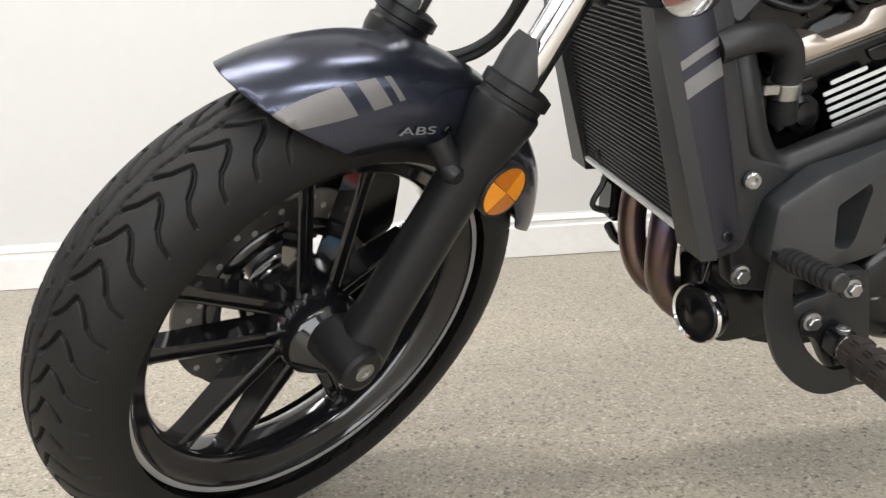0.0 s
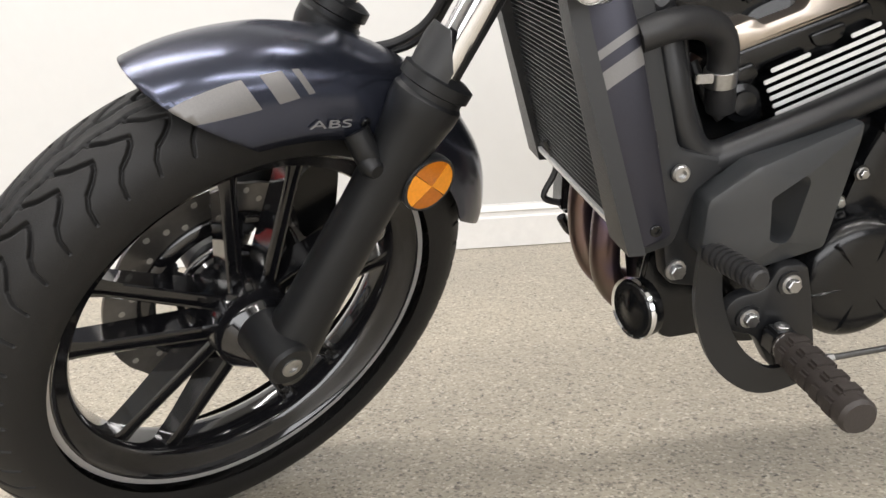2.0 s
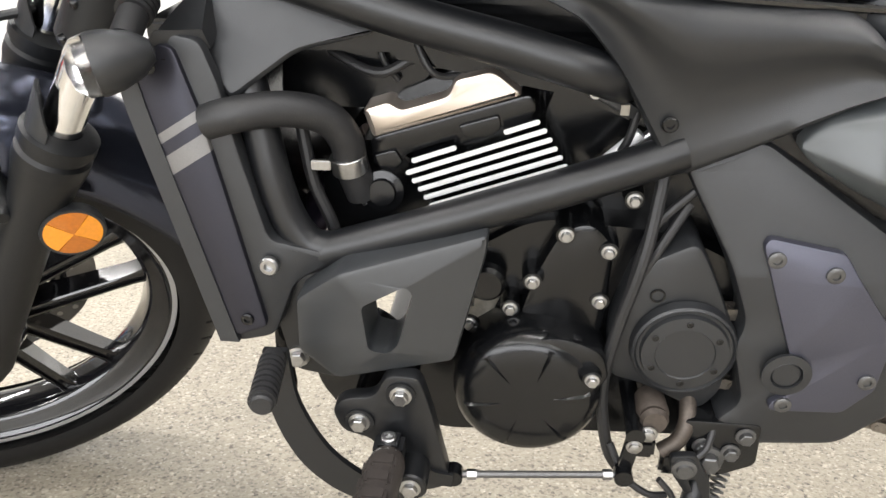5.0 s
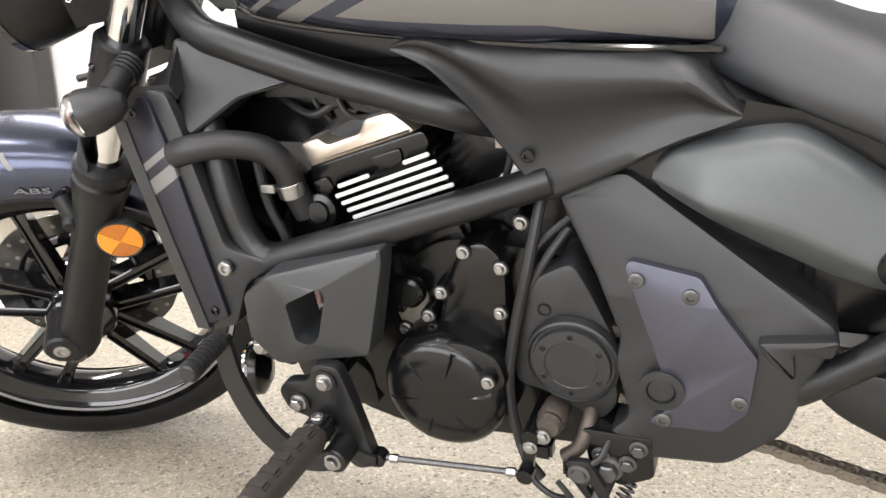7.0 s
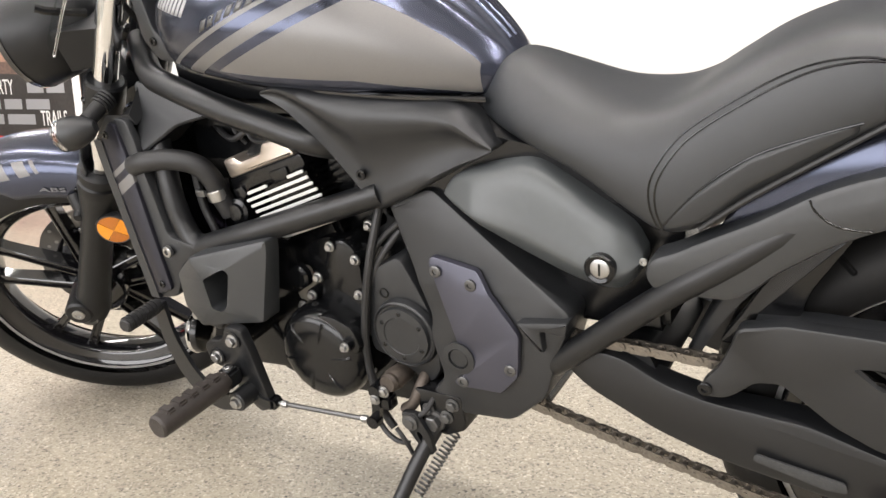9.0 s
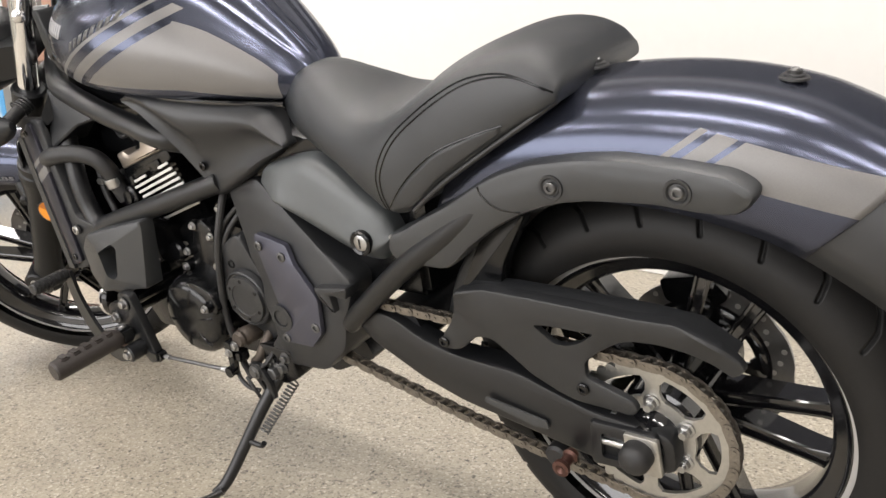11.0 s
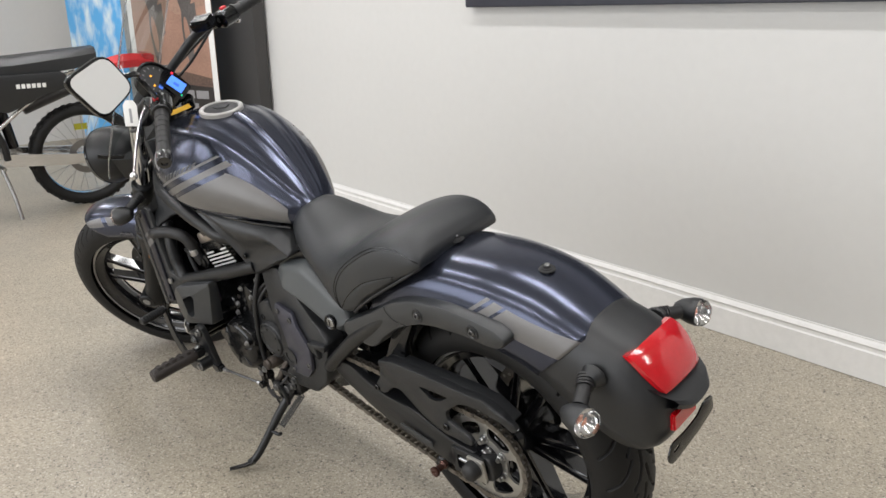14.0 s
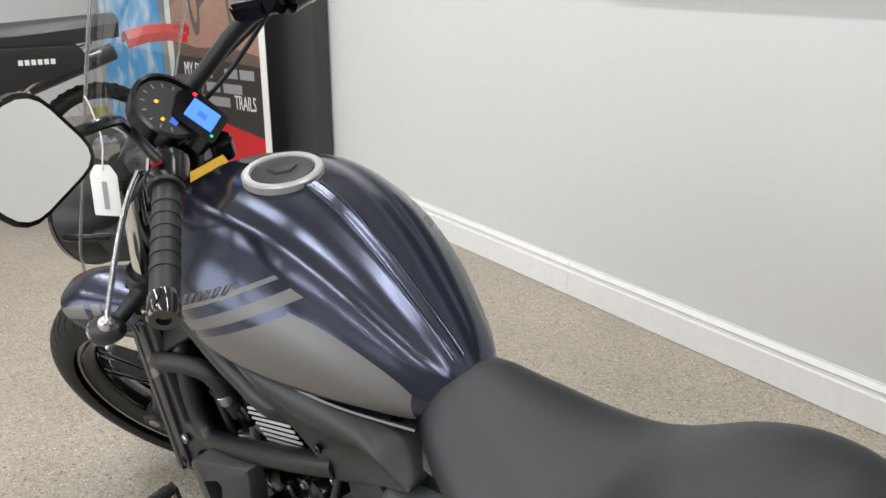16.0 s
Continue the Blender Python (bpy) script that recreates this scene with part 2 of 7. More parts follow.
M_POD2 = material("dark_grey_plastic", (0.022, 0.024, 0.0262), 0.40, grain=0.1, scale=25, bump=0.25, bump_scale=1300, spec=0.65)
M_STEEL_D = material("dark_steel", (0.12, 0.12, 0.12), 0.4, 0.8, grain=0.2, scale=60)
M_PEG = material("brown_black_rubber", (0.026, 0.021, 0.0185), 0.55, grain=0.25, scale=60, bump=0.3, bump_scale=500)
M_COPPER = material("copper_anodised", (0.10, 0.05, 0.04), 0.35, 0.7, grain=0.15, scale=50)
M_LABEL = material("worn_label", (0.032, 0.033, 0.034), 0.5, grain=0.5, scale=120)
M_TRIMBLUE = paint_material("satin_blue_grey_plate", [], 0.34, 0.6, (0.064, 0.065, 0.086))
M_PLATE = paint_material("shroud_plate_paint", [[(-0.62, 1, 0.8555, 0.8655)], [(-0.62, 1, 0.8225, 0.8425)]], 0.34, 0.7, (0.028, 0.028, 0.038))
M_LCD2 = glow("dim_blue_lcd", (0.05, 0.14, 0.55), 0.7)
M_GREENLED = glow("green_led", (0.02, 0.7, 0.3), 0.8)
M_DIRT = material("brown_print", (0.30, 0.19, 0.14), 0.55, grain=0.35, scale=14)
M_DIRT2 = material("dark_brown_print", (0.14, 0.09, 0.07), 0.55, grain=0.5, scale=18)
M_SKYPRINT = material("sky_print", (0.10, 0.42, 0.82), 0.55, grain=0.1, scale=9)
n, l = M_SKYPRINT.node_tree.nodes, M_SKYPRINT.node_tree.links
puffs, edge, ptc = n.new("ShaderNodeTexNoise"), n.new("ShaderNodeValToRGB"), n.new("ShaderNodeTexCoord")
puffs.inputs["Scale"].default_value, puffs.inputs["Detail"].default_value = 4.5, 6
edge.color_ramp.elements[0].position, edge.color_ramp.elements[1].position = 0.46, 0.66
edge.color_ramp.elements[0].color, edge.color_ramp.elements[1].color = (0.10, 0.42, 0.82, 1), (0.72, 0.84, 0.92, 1)
l.new(ptc.outputs["Object"], puffs.inputs["Vector"])
l.new(puffs.outputs["Fac"], edge.inputs[0])
l.new(edge.outputs[0], n["Principled BSDF"].inputs["Base Color"])
M_DIRT3 = material("reddish_print", (0.34, 0.20, 0.145), 0.55, grain=0.3, scale=22)
M_INK = material("black_print", (0.035, 0.030, 0.028), 0.5, grain=0.4, scale=14)
M_INK2 = material("grey_print", (0.10, 0.09, 0.085), 0.5, grain=0.5, scale=20)
M_REDPRINT = material("red_gloss", (0.55, 0.018, 0.022), 0.4, grain=0.08, scale=12)
M_LABELY = material("yellow_label", (0.70, 0.68, 0.05), 0.5, grain=0.1)
M_HOSE = material("rubber_hose", (0.012, 0.012, 0.0127), 0.5, grain=0.15, scale=40, bump=0.3, bump_scale=500)


# ---- mesh helpers ----
def finish(name, bm, mat, parent=None, sharp=35):
    me = bpy.data.meshes.new(name)
    bmesh.ops.recalc_face_normals(bm, faces=bm.faces)
    bm.to_mesh(me)
    bm.free()
    me.materials.append(mat)
    me.shade_smooth()
    me.set_sharp_from_angle(angle=radians(sharp))
    ob = new(name, me)
    ob.parent = parent
    return ob


def part(name, bm, mat, parent, label="", sharp=35):
    ob = finish(name, bm, mat, parent, sharp)
    return tagged(ob, label=label) if label else ob


def thing(name, label, category, group="", at=None):
    ob = new(name)
    ob.empty_display_size = 0.1
    if at is not None:
        ob.matrix_world = at
    return tagged(ob, label, category, group)


def loft(rings, closed=True, caps=True, bm=None):
    bm = bm or bmesh.new()
    rows = [[bm.verts.new(p) for p in ring] for ring in rings]
    k = len(rows[0])
    for a, b in zip(rows, rows[1:]):
        for i in range(k if closed else k - 1):
            j = (i + 1) % k
            bm.faces.new((a[i], a[j], b[j], b[i]))
    if caps and closed:
        bm.faces.new(rows[0][::-1])
        bm.faces.new(rows[-1])
    return bm


def smooth_path(points, per=6):
    pts = [Vector(p) for p in points]
    out = []
    for i in range(len(pts) - 1):
        p0, p1, p2, p3 = pts[max(i - 1, 0)], pts[i], pts[i + 1], pts[min(i + 2, len(pts) - 1)]
        for k in range(per):
            t = k / per
            out.append(0.5 * (2 * p1 + (p2 - p0) * t + (2 * p0 - 5 * p1 + 4 * p2 - p3) * t * t + (3 * p1 - p0 - 3 * p2 + p3) * t ** 3))
    return out + [pts[-1]]


def tube(points, radius, sides=14, per=6, bm=None, smooth=True, flat=1.0):
    path = smooth_path(points, per) if smooth and len(points) > 2 else [Vector(p) for p in points]
    rings, up = [], None
    for i, p in enumerate(path):
        d = (path[min(i + 1, len(path) - 1)] - path[max(i - 1, 0)]).normalized()
        if up is None:
            up = d.orthogonal().normalized()
        up = (up - d * up.dot(d)).normalized()
        side = d.cross(up)
        r = radius(i / (len(path) - 1)) if callable(radius) else radius
        rings.append([p + r * (math.cos(a) * up + flat * math.sin(a) * side) for a in (2 * math.pi * k / sides for k in range(sides))])
    return loft(rings, bm=bm)


def cyl(a, b, r, r2=None, sides=20, bm=None, chamfer=0.0):
    a, b = Vector(a), Vector(b)
    d = (b - a).normalized()
    x = d.orthogonal().normalized()
    y = d.cross(x)
    r2 = r if r2 is None else r2
    stations = [(a, r), (b, r2)]
    if chamfer:
        stations = [(a, r - chamfer), (a + d * chamfer, r), (b - d * chamfer, r2), (b, r2 - chamfer)]
    rings = [[p + q * (math.cos(t) * x + math.sin(t) * y) for t in (2 * math.pi * k / sides for k in range(sides))] for p, q in stations]
    return loft(rings, bm=bm)


def lathe(profile, centre, axis=(0, 1, 0), sides=48, closed=False, bm=None):
    """Turns (along the axis, radius) pairs round an axis."""
    d = Vector(axis).normalized()
    x = Vector((1, 0, 0)) if abs(d.x) < 0.9 else Vector((0, 0, 1))
    x = (x - d * x.dot(d)).normalized()
    y = d.cross(x)
    c = Vector(centre)
    bm = bm or bmesh.new()
    rows = [[bm.verts.new(c + d * h + r * (math.cos(t) * x + math.sin(t) * y)) for h, r in profile] for t in (2 * math.pi * k / sides for k in range(sides))]
    m = len(profile)
    for i in range(sides):
        a, b = rows[i], rows[(i + 1) % sides]
        for k in range(m if closed else m - 1):
            bm.faces.new((a[k], a[(k + 1) % m], b[(k + 1) % m], b[k]))
    return bm


def rounded(points, r, steps=4):
    """A polygon with its corners rounded."""
    pts = [Vector((*p, 0)) for p in points]
    out = []
    for i, p in enumerate(pts):
        a, b = pts[i - 1] - p, pts[(i + 1) % len(pts)] - p
        ra, rb = min(r, a.length * 0.45), min(r, b.length * 0.45)
        s, e = p + a.normalized() * ra, p + b.normalized() * rb
        for k in range(steps + 1):
            t = k / steps
            q = (1 - t) ** 2 * s + 2 * t * (1 - t) * p + t * t * e
            out.append((q.x, q.y))
    return out


def inset(points, d):
    area = sum(a[0] * b[1] - b[0] * a[1] for a, b in zip(points, points[1:] + points[:1]))
    sign = 1 if area > 0 else -1
    out = []
    for i, p in enumerate(points):
        a, b = points[i - 1], points[(i + 1) % len(points)]
        t = Vector((b[0] - a[0], b[1] - a[1], 0)).normalized()
        out.append((p[0] - sign * t.y * d, p[1] + sign * t.x * d))
    return out


def panel(outline, v_out, v_in, chamfer=0.004, r=0.012, bulge=0.0, bm=None, hole=None, steps=4):
    """A cover of a given outline in the plane of the wheels, with rounded shoulders; v_out may be a function of place."""
    f = v_out if callable(v_out) else (lambda u, w: v_out)
    g = v_in if callable(v_in) else (lambda u, w: v_in)
    ol = rounded(outline, r, steps)
    s = 1 if f(*ol[0]) < g(*ol[0]) else -1
    bm = bm or bmesh.new()
    lo, hi = inset(ol, chamfer), inset(ol, chamfer * 2.6)
    rings = [[(u, g(u, w), w) for u, w in ol], [(u, f(u, w) + s * chamfer, w) for u, w in ol],
             [(a[0] * 0.7 + b[0] * 0.3, f(*b) + s * chamfer * 0.3, a[1] * 0.7 + b[1] * 0.3) for a, b in zip(ol, lo)],
             [(u, f(u, w), w) for u, w in lo]]
    if bulge:
        for k in (0.8, 0.55, 0.3):
            cu, cw = sum(p[0] for p in ol) / len(ol), sum(p[1] for p in ol) / len(ol)
            ring = [(cu + (u - cu) * k, cw + (w - cw) * k) for u, w in lo]
            rings.append([(u, f(u, w) - s * bulge * (1 - k * k), w) for u, w in ring])
    if hole:
        hl = rounded(hole, r * 0.8, steps)
        n = len(rings[0])
        rows = [[bm.verts.new(p) for p in ring] for ring in rings]
        for a, b in zip(rows, rows[1:]):
            for i in range(n):
                j = (i + 1) % n
                bm.faces.new((a[i], a[j], b[j], b[i]))
        back = [bm.verts.new((u, g(u, w), w)) for u, w in hl]
        front = [bm.verts.new((u, f(u, w), w)) for u, w in hl]
        for i in range(len(hl)):
            j = (i + 1) % len(hl)
            bm.faces.new((back[i], back[j], front[j], front[i]))
        for loop_o, loop_i in ((rows[-1], front), (rows[0], back)):
            edges = [bm.edges.get((loop_o[i], loop_o[(i + 1) % n])) for i in range(n)]
            edges += [bm.edges.get((loop_i[i], loop_i[(i + 1) % len(hl)])) for i in range(len(hl))]
            bmesh.ops.triangle_fill(bm, edges=edges, use_beauty=True)
        return bm
    return loft(rings, bm=bm)


def block(x0, x1, y0, y1, z0, z1, bevel=0.0, bm=None):
    bm = bm or bmesh.new()
    made = bmesh.ops.create_cube(bm, size=1, matrix=Matrix.LocRotScale(((x0 + x1) / 2, (y0 + y1) / 2, (z0 + z1) / 2), None, (x1 - x0, y1 - y0, z1 - z0)))
    if bevel:
        es = {e for v in made["verts"] for e in v.link_edges}
        bmesh.ops.bevel(bm, geom=list(es), offset=bevel, segments=2, affect="EDGES")
    return bm


def bolt(p, d, r, h, bm=None, socket=True):
    """A hex flange bolt or a socket screw, its head standing h out of p along d."""
    p, d = Vector(p), Vector(d).normalized()
    bm = bm or bmesh.new()
    if socket:
        lathe([(0, r), (h * 0.7, r), (h, r * 0.82), (h, r * 0.48), (h * 0.35, r * 0.45), (h * 0.35, 0.0001)], p, d, 16, bm=bm)
    else:
        lathe([(0, r * 1.35), (h * 0.22, r * 1.3), (h * 0.3, r * 0.9)], p, d, 16, bm=bm)
        lathe([(h * 0.2, r * 0.95), (h * 0.9, r * 0.95), (h, r * 0.8), (h, 0.0001)], p, d, 6, bm=bm)
    return bm


# ---- room ----
WALL_Y, X0, X1, Y0, Z1 = 1.0, -6.5, 5.0, -5.5, 3.1
tagged(finish("floor", block(X0, X1, Y0, WALL_Y + 0.15, -0.1, 0.0), M_FLOOR), "speckled beige flake epoxy showroom floor", "floor", kind="structure")
tagged(finish("wall_north", block(X0, X1, WALL_Y, WALL_Y + 0.15, 0.0, Z1), M_WALL), "plain off-white painted wall", "wall", kind="structure")
south = bmesh.new()
for x0, x1, z0, z1 in ((X0, -4.2, 0.0, Z1), (3.2, X1, 0.0, Z1), (-4.2, 3.2, 0.0, 0.35), (-4.2, 3.2, 2.6, Z1)):
    block(x0, x1, Y0 - 0.15, Y0, z0, z1, bm=south)
tagged(finish("wall_south", south, M_WALL_UNSEEN), "unseen wall with a wide shop window, mid-grey to dim reflections", "wall", kind="structure")
tagged(finish("wall_west", block(X0 - 0.15, X0, Y0 - 0.15, WALL_Y + 0.15, 0.0, Z1), M_WALL), "plain off-white painted wall", "wall", kind="structure")
tagged(finish("wall_east", block(X1, X1 + 0.15, Y0 - 0.15, WALL_Y + 0.15, 0.0, Z1), M_WALL_UNSEEN), "plain unseen wall, grey to dim reflections", "wall", kind="structure")
tagged(finish("ceiling", block(X0, X1, Y0, WALL_Y, Z1, Z1 + 0.1), M_CEIL), "plain white showroom ceiling", "ceiling", kind="structure")
def skirting(x0, x1):
    profile = [(WALL_Y - 0.002, 0.002), (WALL_Y - 0.018, 0.002), (WALL_Y - 0.018, 0.097), (WALL_Y - 0.014, 0.103), (WALL_Y - 0.013, 0.115),
               (WALL_Y - 0.017, 0.120), (WALL_Y - 0.012, 0.130), (WALL_Y - 0.007, 0.136), (WALL_Y - 0.006, 0.142), (WALL_Y - 0.002, 0.142)]
    return loft([[(x, y, z) for y, z in profile] for x in (x0, x1)])


skirt = tagged(finish("baseboard", skirting(-3.0, -1.158), M_TRIM, sharp=20), "white moulded baseboard along the wall", "baseboard", kind="structure")
tagged(finish("baseboard", skirting(-1.156, 5.0), M_TRIM, sharp=20), "white moulded baseboard along the wall", "baseboard", kind="structure")

# shop window: frame, panes and the daylight that comes through
window = thing("window_1", "wide shop window with dark metal bars", "window", at=Matrix.Translation((-0.5, Y0, 0)))
window["kind"] = "structure"
for k in range(5):
    x = -3.7 + 7.4 * k / 4
    part("window_bar", block(x - 0.03, x + 0.03, -0.10, -0.04, 0.35, 2.6), M_DARK, window)
for z in (0.38, 2.57):
    part("window_bar", block(-3.7, 3.7, -0.11, -0.03, z - 0.03, z + 0.03), M_DARK, window)
daylight = bpy.data.lights.new("daylight", "AREA")
daylight.shape, daylight.size, daylight.size_y, daylight.energy, daylight.color = "RECTANGLE", 7.2, 2.1, 215, (1.0, 0.985, 0.955)
ob = new("daylight", daylight)
ob.matrix_world = look((-0.5, Y0 - 0.02, 1.48), (-0.5, 0, 1.2))

# ceiling lights: long tube fittings in rows
for k, (lx, ly) in enumerate([(x, y) for x in (-4.0, -1.6, 0.8, 3.2) for y in (-0.1, -1.9, -3.9)]):
    lamp = bpy.data.lights.new("tube_lamp", "AREA")
    lamp.shape, lamp.size, lamp.size_y, lamp.energy, lamp.color = "RECTANGLE", 1.8, 0.12, 29, (1.0, 0.955, 0.90)
    ob = new("tube_lamp", lamp)
    ob.matrix_world = Matrix.Translation((lx, ly, Z1 - 0.07))
    fitting = thing("ceiling_light", "long white ceiling light fitting with a lit diffuser", "ceiling light", "ceiling lights", Matrix.Translation((lx, ly, Z1)))
    part("frame", block(-0.95, 0.95, -0.09, 0.09, -0.05, -0.001, 0.005), M_TRIM, fitting)

# ---- motorcycle ----
import mathutils

LEAN, PITCH, TURN = 11.824, 0.389, 6.863
bike = thing("motorcycle", "matte blue-grey cruiser motorcycle leaning on its side stand", "motorcycle", at=pose(0.0063, -0.4793, 0.0195, LEAN, PITCH, TURN))
FA, RA = Vector((-0.810, 0.012, 0.302)), Vector((0.788, 0.006, 0.298))
RAKE = Vector((math.sin(radians(31)), 0, math.cos(radians(31))))
PIVOT = Vector((-0.932, 0, 0))
BAR = Matrix.Translation((-0.002, -0.007, -0.001)) @ Matrix.Translation(PIVOT) @ Matrix.Rotation(radians(35), 4, RAKE) @ Matrix.Translation(-PIVOT)


def basis(a, b):
    """Turn whose first axis is a, second as near b as it can be."""
    a = Vector(a).normalized()
    b = Vector(b)
    b = (b - a * b.dot(a)).normalized()
    return Matrix((a, b, a.cross(b))).transposed()


# the fork as it stands, turned to the left: foot of the near leg, its direction, and the axle's direction
STEER = Matrix.Translation((-0.7453, -0.0818, 0.2626)) @ (basis((0.5071, -0.0511, 0.8604), (0.4632, -0.8256, -0.3221)) @ basis(RAKE, (0, -1, 0)).transposed()).to_4x4() @ Matrix.Translation(-(FA + Vector((0, -0.096, 0))))


def spart(name, bm, mat, parent, label="", sharp=35):
    """A part that turns with the handlebar."""
    ob = part(name, bm, mat, parent, label, sharp)
    if parent is bike:
        ob.matrix_local = STEER
    return ob


def bpart(name, bm, mat, parent, label="", sharp=35):
    """A part of the handlebar and what is clamped to it."""
    ob = part(name, bm, mat, parent, label, sharp)
    if parent is bike:
        ob.matrix_local = BAR
    return ob


def flip(bm):
    """The mirror image on the other side of the motorcycle."""
    for v in bm.verts:
        v.co.y = -v.co.y
    return bm


def tyre_mesh(centre, radius, half, bead, strokes, pitch_count, turns):
    """A tyre with its grooves pressed into a fine grid. strokes: (half width, depth, line of (across, along)) in metres within one pitch."""
    c = radius - 0.056
    lim = math.acos((bead - c) / (radius - c)) if bead > c else math.pi - math.acos((c - bead) / (radius - c))
    ks = np.concatenate([np.linspace(-lim, -1.35, 7)[:-1], np.linspace(-1.35, 1.35, 151), np.linspace(1.35, lim, 7)[1:]])
    v = half * np.sign(np.sin(ks)) * np.abs(np.sin(ks)) ** 0.92
    r = c + (radius - c) * np.cos(ks)
    arc = np.concatenate([[0], np.cumsum(np.hypot(np.diff(v), np.diff(r)))])
    arc -= np.interp(0, ks, arc)
    n = turns
    th = np.arange(n) * 2 * math.pi / n
    pitch = 2 * math.pi * radius / pitch_count
    S, Q = np.meshgrid((th * radius) % pitch, arc, indexing="ij")
    press = np.zeros(S.shape)
    for width, depth, line in strokes:
        d = np.full(S.shape, 9.0)
        for (a0, s0), (a1, s1) in zip(line, line[1:]):
            for side in (-1, 1):
                for k in range(-2, 3):
                    off = (k + (0.5 if side > 0 else 0.0)) * pitch
                    ax, ay, bx, by = side * a0, s0 + off, side * a1, s1 + off
                    if max(ay, by) < -0.01 or min(ay, by) > pitch + 0.01:
                        continue
                    L2 = (bx - ax) ** 2 + (by - ay) ** 2
                    t = np.clip(((Q - ax) * (bx - ax) + (S - ay) * (by - ay)) / L2, 0, 1)
                    d = np.minimum(d, np.hypot(Q - ax - t * (bx - ax), S - ay - t * (by - ay)))
        press = np.maximum(press, depth * np.clip((width - d) / (width * 0.5), 0, 1))
    ca, sa = np.cos(th)[:, None], np.sin(th)[:, None]
    nv, nr = np.sin(ks)[None], np.cos(ks)[None]
    rr, vv = r[None] - press * nr, v[None] - press * nv
    co = np.stack([centre.x + rr * ca, centre.y + np.broadcast_to(vv, rr.shape), centre.z + rr * sa], -1).reshape(-1, 3)
    m = len(ks)
    i = np.arange(n)[:, None] * m + np.arange(m - 1)[None]
    j = (np.arange(n)[:, None] + 1) % n * m + np.arange(m - 1)[None]
    quads = np.stack([i, i + 1, j + 1, j], -1).reshape(-1, 4)
    return co, quads


def tyre(name, parent, steer, *args, label=""):
    co, quads = tyre_mesh(*args)
    me = bpy.data.meshes.new(name)
    me.vertices.add(len(co))
    me.vertices.foreach_set("co", co.astype(np.float32).ravel())
    me.loops.add(quads.size)
    me.loops.foreach_set("vertex_index", quads.astype(np.int32).ravel())
    me.polygons.add(len(quads))
    me.polygons.foreach_set("loop_start", (np.arange(len(quads)) * 4).astype(np.int32))
    me.update(calc_edges=True)
    me.materials.append(M_RUBBER)
    me.shade_smooth()
    ob = new(name, me)
    ob.parent = parent
    return tagged(ob, label=label)


def wheel_rim(R, h):
    """Section of a cast rim, turned round the axle."""
    return [(-h, R + 0.011), (-h + 0.004, R + 0.012), (-h + 0.006, R), (-h + 0.02, R - 0.010), (h - 0.02, R - 0.010), (h - 0.006, R), (h - 0.004, R + 0.012), (h, R + 0.011),
            (h - 0.001, R - 0.001), (h - 0.010, R - 0.008), (h - 0.014, R - 0.020), (h - 0.022, R - 0.026), (0.012, R - 0.028), (-0.012, R - 0.028),
            (-h + 0.022, R - 0.026), (-h + 0.014, R - 0.020), (-h + 0.010, R - 0.008), (-h + 0.001, R - 0.001)]


def spoke(centre, angle, r0, r1, side, v0, v1, w0, w1, near, far):
    """One channelled bar of a spoke pair."""
    c, s = math.cos(angle), math.sin(angle)
    out, tan = Vector((c, 0, s)), Vector((-s, 0, c))
    rings = []
    for k in range(9):
        t = k / 8
        w = w0 + (w1 - w0) * t + (0.005 * (t - 0.85) / 0.15 if t > 0.85 else 0)
        p = centre + out * (r0 + (r1 - r0) * t) + tan * side * (near + (far - near) * t)
        dep = v0 + (v1 - v0) * t
        rings.append([p + tan * a * w + Vector((0, b * dep, 0)) for a, b in ((-1, -0.9), (-0.8, -1), (-0.55, -1), (-0.4, -0.72), (0.4, -0.72), (0.55, -1), (0.8, -1), (1, -0.9), (0.8, 0.9), (-0.8, 0.9))])
    return loft(rings)


